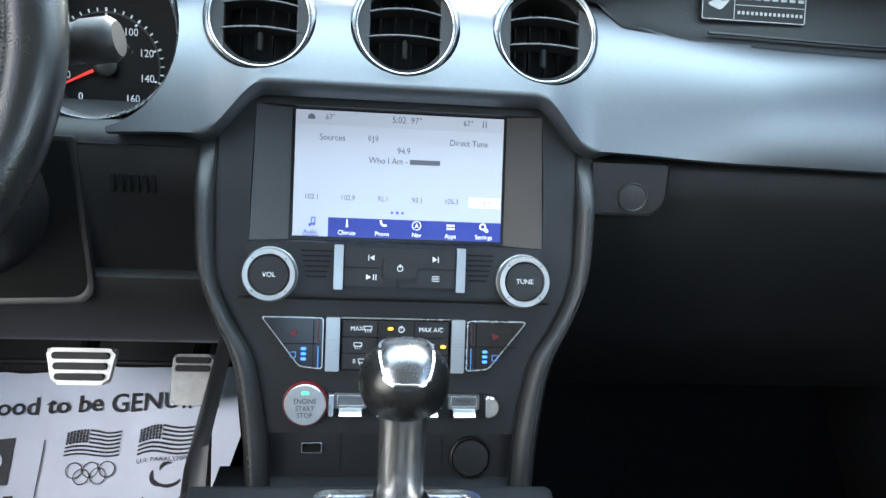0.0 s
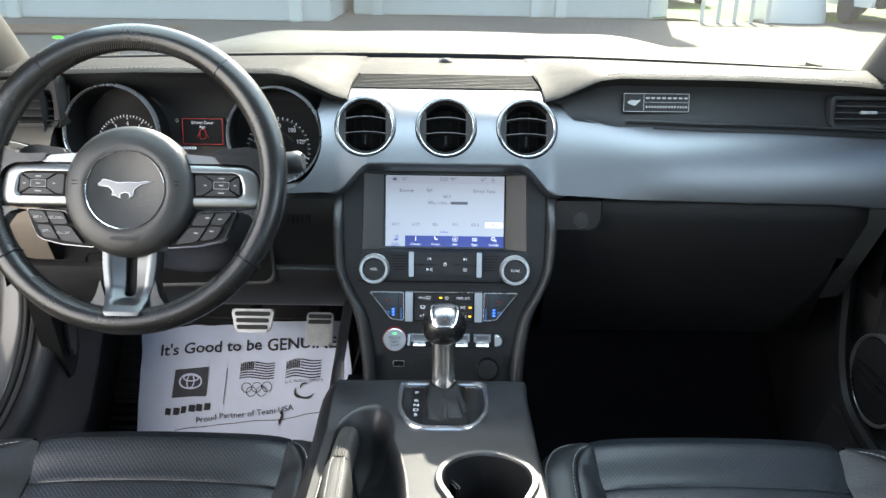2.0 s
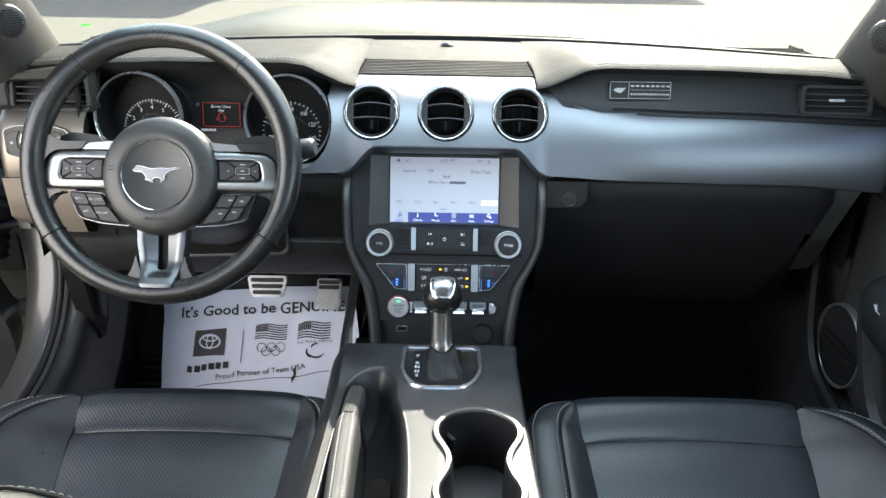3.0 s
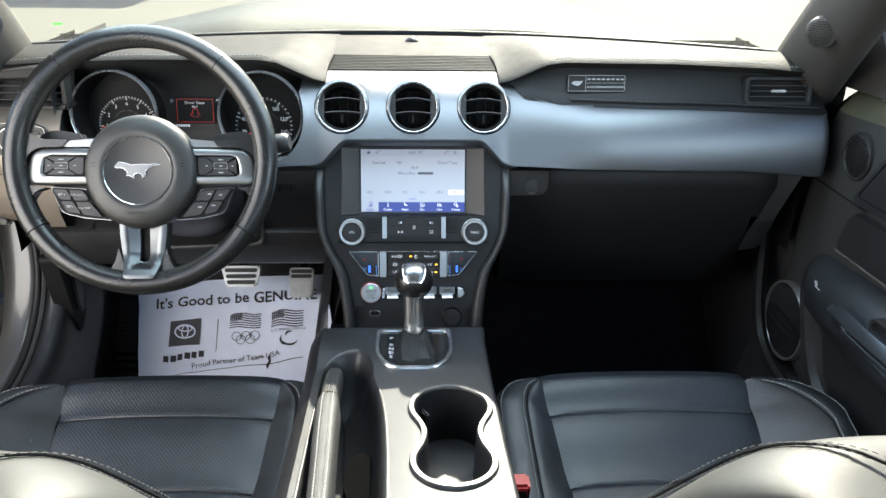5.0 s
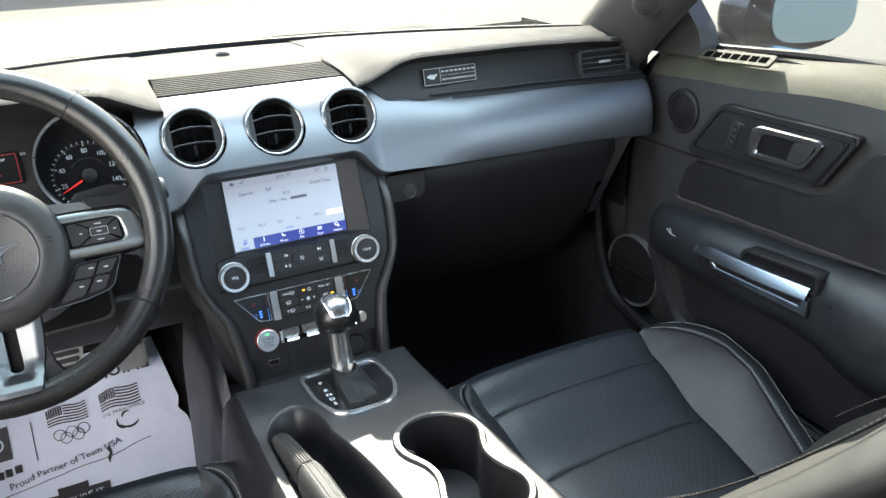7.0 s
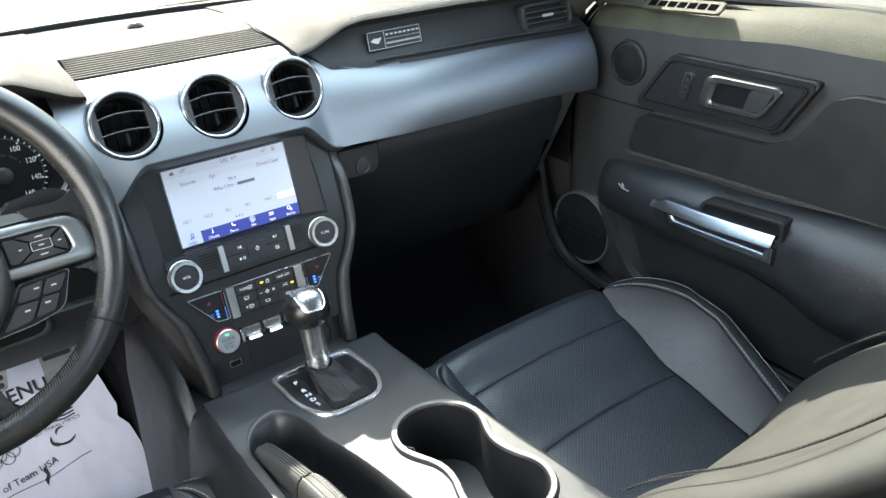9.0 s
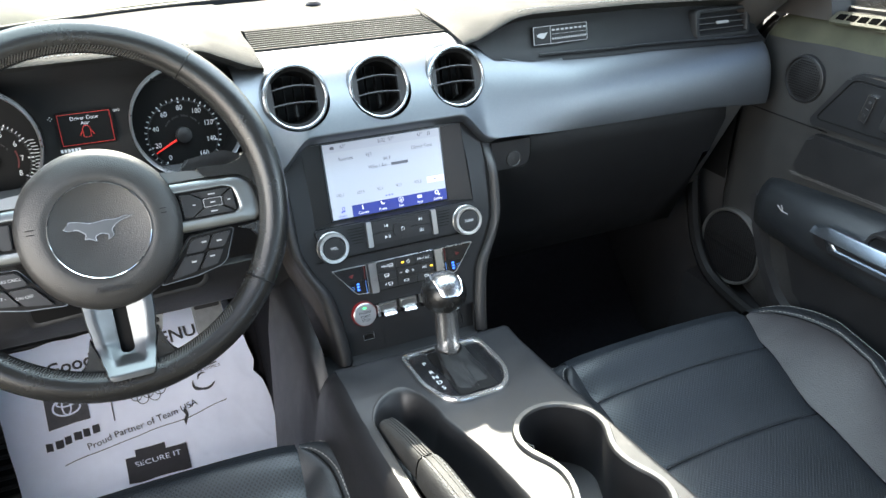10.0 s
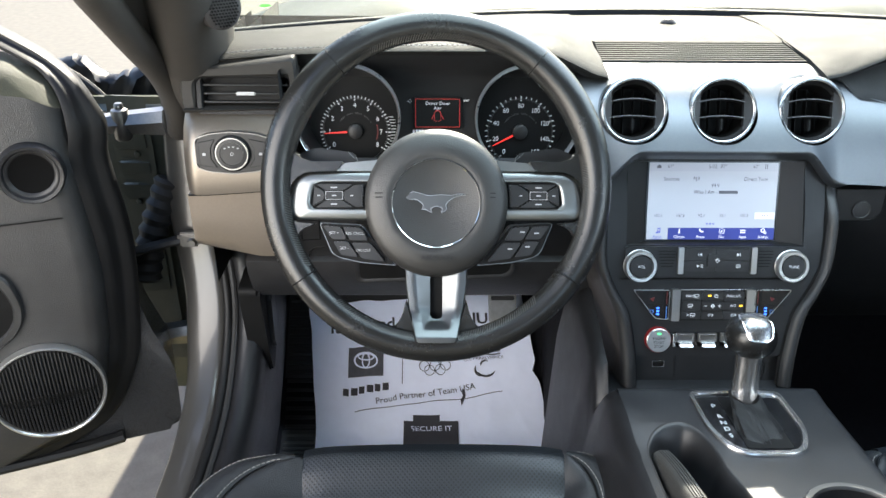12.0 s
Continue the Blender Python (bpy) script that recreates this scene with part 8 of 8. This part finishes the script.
# ---- driver footwell: pedals, mat, paper ----
def pedal(name, c, w, h, tilt, bars, taper, label):
    th = thing(name, label, "pedal", c)
    a = radians(tilt)
    m = basis(c, (1, 0, 0), (0, math.sin(a), math.cos(a)))
    bm = BM()
    prism(bm, rounded([(-w, h), (w, h), (w * taper, -h), (-w * taper, -h)], 0.007), m, -0.012, 0.0, 0.003)
    part("plate", bm, PEDALM, th, "brushed metal pedal plate")
    for k in bars:
        bm = BM()
        q = w * lerp(taper, 1, (k + h) / (2 * h)) * 0.84
        prism(bm, rrect(-q, k - 0.0042, q, k + 0.0042, 0.0036), m, -0.002, 0.004, 0.0015)
        part("rubber_bar", bm, RUBBER, th)
    if len(bars) == 2:
        bm = BM()
        prism(bm, rrect(-w * 0.84, -h * 0.90, w * 0.84, 0.008, 0.004), m, -0.002, 0.0022, 0.0012)
        part("tread_plate", bm, PEDALM, th)
    bm = BM()
    tube(bm, [m @ Vector((0, 0, -0.01)), m @ Vector((0, 0.06, -0.06)), m @ Vector((0, 0.25, -0.08))], 0.012, 8)
    part("arm", bm, DEEP, th)


pedal("brake_pedal", (-0.369, 0.905, 0.445), 0.0425, 0.0225, 22, (-0.0125, 0.0005, 0.0135), 0.78, "wide brushed metal brake pedal with rubber bars")
pedal("accelerator_pedal", (-0.250, 0.968, 0.397), 0.0275, 0.034, 30, (0.0145, 0.0255), 0.95, "tall brushed metal accelerator pedal")

mat_t = thing("floor_mat", "black ribbed rubber floor mat in the driver footwell", "floor mat", (-0.43, 0.85, 0.22))
bm = BM()
def slope(y):
    """Height of the sheet over the floor: flat at first, then up the toe board."""
    s = 0.275 + 1.10 * (y - 0.95)
    return 0.5 * (s + 0.168 + math.sqrt((s - 0.168) ** 2 + 0.0004))


def toe(y):
    return slope(y) - 0.022


grid(bm, [[(x, y, toe(y) + 0.004) for x in span(-0.68, -0.19, 6)] for y in span(0.50, 1.14, 20)])
part("mat", bm, RUBBER, mat_t)
for i in range(22):
    bm = BM()
    y = 0.80 + 0.0122 * i
    tube(bm, [(x, y, toe(y) + 0.006) for x in (-0.675, -0.20)], 0.004, 6)
    part("rib", bm, RUBBER, mat_t)

pl = math.sqrt(1 + 1.10 ** 2)
paper = thing("paper_mat", "crumpled white printed paper floor mat", "paper mat", (-0.40, 0.90, 0.25))


def pz(x, y):
    """The paper's creases."""
    v = Vector((x * 9, y * 9, 0.3))
    c = noise.noise(v) * 0.006 + noise.noise(v * 3.1) * 0.0025
    r = abs(noise.noise(Vector((x * 5 + 3, y * 5, 1.7)))) ** 0.5
    s = abs(noise.noise(Vector((x * 11 - 2, y * 7 + x * 6, 4.2)))) ** 0.6
    d = noise.voronoi(Vector((x * 12 + 0.6 * y, y * 10, 0.4)))[0]
    return c + 0.006 * (1 - r) * 0.6 + 0.0045 * (1 - s) + 0.0060 * (d[1] - d[0])


def P3(x, y, h=0.0):
    """A point on the paper from plan x and y."""
    return Vector((x, y, slope(y) + 0.75 * pz(x, y * 1.4) + 1.4 * h))


bm = BM()
rows = []
for k in span(0, 1, 120):
    y = lerp(0.66, 1.034, k)
    q = min(1, max(0, (y - 0.846) / 0.19))
    xl = lerp(-0.610, -0.636, q) + 0.003 * noise.noise((y * 30, 0, 0))
    xr = lerp(-0.154, -0.205, q) + 0.003 * noise.noise((y * 25, 5, 0)) - 0.010 * max(0, 1 - abs(y - 0.936) / 0.014)
    rows.append([P3(lerp(xl, xr, u), y + (0.016 * u - 0.006) * max(0, k - 0.9) * 10) for u in span(0, 1, 110)])
grid(bm, rows)
part("sheet", bm, PAPER, paper, "", 25)


def inked(name, build, m=INK):
    """Flat print laid on the creased sheet."""
    b = BM()
    build(b)
    bmesh.ops.triangulate(b, faces=b.faces)
    for v in b.verts:
        v.co = P3(v.co.x, v.co.y, 0.0024)
    return part(name, b, m, paper)


def flat(b, pts):
    b.faces.new([b.verts.new((x, y, 0)) for x, y in pts])


def cells(b, x0, y0, x1, y1, n=4, k=4, skew=0.0):
    rows = [[(lerp(x0, x1, i / n), lerp(y0, y1, j / k) + skew * i / n, 0) for i in range(n + 1)] for j in range(k + 1)]
    grid(b, rows)


def paper_words(t, x, y, size, sx=1.0, tilt=0.0, m=INK, bold=0.0):
    cu = bpy.data.curves.new("print", "FONT")
    cu.body, cu.size, cu.align_x, cu.align_y, cu.offset, cu.resolution_u = t, size, "CENTER", "CENTER", bold, 3
    tmp = bpy.data.objects.new("tmp", cu)
    scene.collection.objects.link(tmp)
    me = bpy.data.meshes.new_from_object(tmp)
    bpy.data.objects.remove(tmp)
    b = BM()
    b.from_mesh(me)
    ct, st = math.cos(radians(tilt)), math.sin(radians(tilt))
    for v in b.verts:
        u, w = v.co.x * sx, v.co.y
        v.co = P3(x + u * ct - w * st, y + (u * st + w * ct) / pl, 0.0026)
    return part("print_line", b, m, paper)


paper_words("It's Good to be GENUINE", -0.4065, 0.9995, 0.0345, 1.0, 2.8, bold=0.0006)
paper_words("Proud Partner of Team USA", -0.400, 0.904, 0.0172, 1.0, 8.6)
paper_words("U.S. PARALYMPICS", -0.2845, 0.9515, 0.0082, 1.18, 3)


def ring(b, cx, cy, rx, w):
    """A flat ring; the sheet's lean shortens it in plan."""
    o, i_ = circle(cx, cy, rx, 26, rx * 0.70), circle(cx, cy, rx - w, 26, (rx - w) * 0.70)
    grid(b, [[(*p, 0), (*q, 0)] for p, q in zip(o, i_)], close_v=True)


def logo(b):
    cells(b, -0.553, 0.924, -0.484, 0.964, 6, 6, 0.004)


inked("print_block", logo, INKGREY)
b = BM()
for rx, ry, cy, w in ((0.0240, 0.0112, 0.9465, 0.0034), (0.0085, 0.0104, 0.9465, 0.0028), (0.0165, 0.0048, 0.9512, 0.0026)):
    o, i_ = circle(-0.5185, cy, rx, 26, ry), circle(-0.5185, cy, rx - w, 26, ry - w * 0.68)
    grid(b, [[(*p, 0), (*q, 0)] for p, q in zip(o, i_)], close_v=True)
for v in b.verts:
    v.co = P3(v.co.x, v.co.y, 0.0042)
part("print_shape", b, PAPER, paper)


def bars(b):
    for i, w in enumerate((0.011, 0.013, 0.011, 0.013, 0.011, 0.012)):
        x = -0.562 + 0.0155 * i
        cells(b, x, 0.9000 + 0.0018 * i, x + w, 0.9095 + 0.0018 * i, 2, 2)


inked("print_bars", bars)


def rule(b):
    cells(b, -0.4466, 0.917, -0.4451, 0.967, 1, 8)
    for i in range(16):
        x = -0.538 + 0.0181 * i
        y = [0.880 + 0.0016 * j + 0.0012 * math.sin(0.9 * j) for j in (i, i + 1)]
        b.faces.new([b.verts.new((*p, 0)) for p in ((x, y[0]), (x + 0.0181, y[1]), (x + 0.0181, y[1] + 0.0010), (x, y[0] + 0.0010))])


inked("print_line", rule)


def flag(x0, y0, w, h, sk):
    def wave(x):
        return sk * (x - x0) / w + 0.0018 * math.sin(6 * (x - x0) / w)
    def f(b):
        for i in range(7):
            y = y0 + h * (2 * i) / 13
            xs = x0 if i < 3 else x0 + w * 0.42
            grid(b, [[(x, y + e * h / 13 + wave(x), 0) for x in span(xs, x0 + w, 9)] for e in (0, 1)])
        for i in range(5):
            for j in range(7):
                x, y = x0 + w * 0.41 * (j + 0.06) / 7, y0 + h * (6.1 + 6.9 * i / 5) / 13
                y += wave(x)
                cells(b, x, y, x + w * 0.41 * (0.70 + 0.12 * ((i + j) % 2)) / 7, y + h * 6.9 / 5 / 13 * 0.86, 1, 1)
    return f


inked("print_flag", flag(-0.419, 0.9535, 0.071, 0.0215, 0.0030))
inked("print_flag", flag(-0.324, 0.9555, 0.073, 0.0235, 0.0020))


def rings(b):
    for cx, cy in ((-0.4025, 0.9415), (-0.3815, 0.9425), (-0.3605, 0.9435), (-0.3920, 0.9362), (-0.3710, 0.9372)):
        ring(b, cx, cy, 0.0106, 0.0013)


inked("print_rings", rings)


def swoosh(b):
    for cx, cy, r, a0, a1, t in ((-0.288, 0.9365, 0.0136, 150, 290, 0.004), (-0.280, 0.940, 0.020, 215, 330, 0.004), (-0.281, 0.942, 0.0096, 60, 190, 0.0034)):
        n = 14
        rows = []
        for i in range(n + 1):
            a = radians(lerp(a0, a1, i / n))
            e = t * math.sin(math.pi * (i + 0.5) / (n + 1)) + 0.0008
            rows.append([(cx + (r - e / 2) * math.cos(a), cy + (r - e / 2) * math.sin(a) * 0.66, 0), (cx + (r + e / 2) * math.cos(a), cy + (r + e / 2) * math.sin(a) * 0.66, 0)])
        grid(b, rows)


inked("print_swoosh", swoosh)


def camera_block(b):
    cells(b, -0.442, 0.815, -0.336, 0.866, 10, 8, 0.003)
    cells(b, -0.424, 0.866, -0.372, 0.875, 6, 3, 0.002)


inked("print_block", camera_block)
paper_words("SECURE IT", -0.388, 0.8555, 0.0175, 1.0, 3, m=PAPER)


def tear(b):
    flat(b, [(-0.326, 0.913), (-0.322, 0.908), (-0.321, 0.902), (-0.325, 0.896), (-0.329, 0.890), (-0.331, 0.897), (-0.326, 0.903), (-0.329, 0.908)])


inked("print_smudge", tear)

# ---- hood and surroundings through the windshield ----
# green disc on the glass, given a faint glow of its own
stk = thing("sticker", "small bright green round spot on the windshield corner", "sticker", (-0.630, 0.838, 0.982))
bm = BM()
prism(bm, circle(0, 0, 0.0085, 20, 0.0042), basis((-0.630, 0.838, 0.982), (0.95, 0.30, 0), (0.25, -0.75, 0.6)), 0, 0.0006)
part("disc", bm, make("glowing_green_spot", (0.05, 0.75, 0.03), 0.5, glow=0.12, var=0.04), stk)
hood = thing("car_hood", "dark grey hood beyond the windshield", "car hood", (0, 1.6, 0.9))
bm = BM()
rows = []
for y, z in ((1.16, 0.895), (1.20, 0.925), (1.30, 0.945), (1.60, 0.935), (2.0, 0.90), (2.30, 0.84), (2.45, 0.74)):
    rows.append([(x, y - 0.22 * (x / 0.75) ** 2, z - 0.06 * abs(x / 0.75) ** 3 + 0.012 * math.exp(-((abs(x) - 0.42) / 0.10) ** 2)) for x in span(-0.80, 0.80, 33)])
grid(bm, rows)
part("panel", bm, HOODM, hood)
bm = BM()
rows = []
for x in span(-0.70, 0.70, 25):
    y0 = shield_edge(x)[0]
    rows.append([(x, y0 - 0.01, 0.915), (x, y0 + 0.03, 0.905), (x, y0 + 0.09, 0.895)])
grid(bm, rows)
cowl = thing("cowl_panel", "black slotted cowl panel below the windshield", "cowl", (0, 1.15, 0.9))
part("panel", bm, PLASTIC, cowl)
for x0, x1, dy in ((-0.55, 0.02, 0.045), (-0.02, 0.55, 0.06)):
    bm = BM()
    tube(bm, [(x, shield_edge(x)[0] + dy * (1 - 0.5 * (x - x0) / (x1 - x0)), 0.918 + 0.012 * math.sin(math.pi * (x - x0) / (x1 - x0))) for x in span(x0, x1, 14)], 0.008, 8)
    wpr = thing("wiper", "black windshield wiper at rest on the cowl", "wiper", (x0, 1.15, 0.92), "wipers")
    part("arm", bm, RUBBER, wpr)

WALLM = make("pale_building_wall", (0.72, 0.71, 0.66), 0.8, var=0.06, scale=1.2)
GREYW = make("grey_metal_wall", (0.60, 0.60, 0.57), 0.6, var=0.08, scale=1.0)
DARKW = make("dark_window_glass", (0.03, 0.035, 0.04), 0.1, var=0.2)
GRASS = make("sunlit_grass", (0.10, 0.16, 0.03), 0.9, var=0.4, scale=3, bump=0.6, bscale=40)
TARP = make("white_cover_cloth", (0.8, 0.8, 0.78), 0.8, var=0.05, bump=0.3, bscale=12)
TYRE = make("tyre_rubber", (0.02, 0.02, 0.02), 0.8)


def building(name, label, x0, x1, y, h, mat, bays):
    th = thing(name, label, "building", ((x0 + x1) / 2, y, 0))
    bm = BM()
    box(bm, ((x0 + x1) / 2, y + 3, h / 2), (x1 - x0, 6, h), 0.03)
    part("wall", bm, mat, th)
    bm = BM()
    box(bm, ((x0 + x1) / 2, y + 3, h + 0.12), (x1 - x0 + 0.5, 6.5, 0.24), 0.03)
    part("roof", bm, GREYW, th)
    for a, b, zt in bays:
        bm = BM()
        for s in (a, b):
            box(bm, (s, y - 0.08, zt / 2), (0.22, 0.16, zt), 0.02)
        box(bm, ((a + b) / 2, y - 0.08, zt + 0.1), (b - a + 0.22, 0.16, 0.22), 0.02)
        d = part("door_frame", bm, WALLM, th)
        n = 6
        for i in range(n):
            bm = BM()
            box(bm, ((a + b) / 2, y - 0.03, zt * (i + 0.5) / n), (b - a - 0.22, 0.05, zt / n - 0.03), 0.01)
            part("panel", bm, GREYW, th)
    return th


building("garage_building", "pale garage building with closed roller doors", -16.0, -2.0, 14.0, 4.2, GREYW, ((-12.5, -8.6, 3.2), (-7.6, -2.6, 3.2)))
building("workshop_building", "pale workshop building with wide bay doors", -1.8, 4.6, 16.0, 4.0, WALLM, ((-1.3, 1.9, 3.0), (2.4, 4.3, 3.0)))
bm = BM()
rows = [[(x, y, 0.02 + 0.05 * math.sin(x * 3.1) * math.sin(y * 2.3) ** 2) for x in span(4.2, 14.0, 30)] for y in span(15.5, 24, 20)]
grid(bm, rows)
structure("lawn", bm, GRASS, "sunlit green lawn beyond the lot", "lawn")
fence = thing("rail_fence", "low white rail fence on the lawn", "fence", (5.6, 15.2, 0))
for i in range(5):
    bm = BM()
    box(bm, (5.05 + 0.32 * i, 15.2, 0.35), (0.07, 0.07, 0.70), 0.01)
    part("post", bm, WALLM, fence)
bm = BM()
box(bm, (5.7, 15.2, 0.72), (1.5, 0.08, 0.08), 0.01)
part("rail", bm, WALLM, fence)
cov = thing("covered_bundle", "white rounded covered bundle on the lawn", "covered bundle", (7.0, 15.8, 0))
bm = BM()
rows = []
for k in span(0, 1, 10):
    a = math.pi / 2 * k
    rows.append([(7.0 + 0.75 * math.cos(a) ** 0.5 * math.cos(b) * (1 + 0.05 * math.sin(5 * b)), 15.8 + 0.5 * math.cos(a) ** 0.5 * math.sin(b), 0.85 * math.sin(a) + 0.0) for b in [2 * math.pi * i / 24 for i in range(24)]])
grid(bm, rows, close_u=True)
part("cover", bm, TARP, cov)


def vehicle(name, label, x, y, w, l, h, mat, van):
    th = thing(name, label, "car", (x, y, 0))
    bm = BM()
    prof = [(-l / 2, 0.35), (-l / 2, 0.95), (-l * 0.42, 1.0), (-l * 0.22, h * 0.98), (l * 0.30, h), (l * 0.46, 1.05 if not van else h * 0.96), (l / 2, 0.95), (l / 2, 0.35)]
    m = basis((x, y, 0), (0, 1, 0), (0, 0, 1))
    prism(bm, rounded(prof, 0.12), m, -w / 2, w / 2, 0.06)
    part("body", bm, mat, th)
    for sx in (-1, 1):
        for sy in (-1, 1):
            bm = BM()
            lathe(bm, [(0.0, -0.1), (0.30, -0.1), (0.33, -0.06), (0.33, 0.06), (0.30, 0.1), (0, 0.1)], basis((x + sx * (w / 2 - 0.08), y + sy * l * 0.31, 0.33), (0, 1, 0), (0, 0, 1)), 28)
            part("wheel", bm, TYRE, th)
    bm = BM()
    box(bm, (x, y - l / 2 + 0.10, h * 0.78), (w * 0.82, 0.5, h * 0.26), 0.05)
    part("window", bm, DARKW, th)
    bm = BM()
    box(bm, (x, y - l / 2, 0.45), (w * 0.95, 0.12, 0.22), 0.04)
    part("bumper", bm, TYRE, th)
    for sx in (-1, 1):
        bm = BM()
        box(bm, (x + sx * w * 0.42, y - l / 2 - 0.01, 0.82), (0.16, 0.06, 0.22), 0.02)
        part("lamp", bm, REDDARK, th)


vehicle("parked_truck", "white parked pickup truck at the lot edge", 8.9, 17.0, 2.0, 5.2, 1.9, TARP, True)
vehicle("parked_car", "dark parked car beyond the lawn", 6.2, 23.0, 1.8, 4.4, 1.45, BODY, False)

# tree line far behind the lot
def leafy(name, n, cx, cy, w, d, h, seed):
    rnd = random.Random(seed)
    vs, fs = [], []
    for _ in range(n):
        x, y = cx + rnd.uniform(-w, w), cy + rnd.uniform(-d, d)
        z = h * rnd.random() ** 0.7 * (0.75 + 0.25 * math.sin(x * 0.9) + 0.1 * math.sin(x * 2.7))
        s = rnd.uniform(0.18, 0.45)
        a, b = rnd.uniform(0, 6.28), rnd.uniform(-0.9, 0.9)
        u = Vector((math.cos(a), math.sin(a), 0)) * s
        v = Vector((-math.sin(a) * math.sin(b), math.cos(a) * math.sin(b), math.cos(b))) * s
        c = Vector((x, y, z))
        i = len(vs)
        vs += [c - u, c - v * 0.6, c + u, c + v * 0.6]
        fs.append((i, i + 1, i + 2, i + 3))
    me = bpy.data.meshes.new(name)
    me.from_pydata(vs, [], fs)
    me.materials.append(make("tree_foliage", (0.06, 0.10, 0.025), 0.7, var=0.5, scale=0.8))
    return tagged(new(name, me), "sunlit green trees far beyond the lot", "trees", "", "stuff")


leafy("far_trees", 9000, 0, 62, 75, 5, 9, 4)
bm = BM()
grid(bm, [[(-40 + 36 * k, y0 + 2.0 * k, 0.03) for k in span(0, 1, 10)] for y0 in (9.0, 9.6, 10.4)])
structure("planting_bed", bm, make("brown_mulch", (0.16, 0.09, 0.05), 0.95, var=0.4, scale=6, bump=0.7, bscale=30), "brown mulch bed along the lot", "planting bed")
# flat pale yellow strip lying on the concrete
stripe = thing("yellow_ground_strip", "pale yellow strip on the concrete", "parking line", (-1.5, 0.6, 0))
bm = BM()
grid(bm, [[(-1.62 + 0.9 * k, -0.6 + 1.6 * k, 0.004), (-1.50 + 0.9 * k, -0.66 + 1.6 * k, 0.004)] for k in span(0, 1, 8)])
part("paint", bm, make("pale_yellow_strip", (0.62, 0.50, 0.22), 0.8, var=0.2, scale=9), stripe)
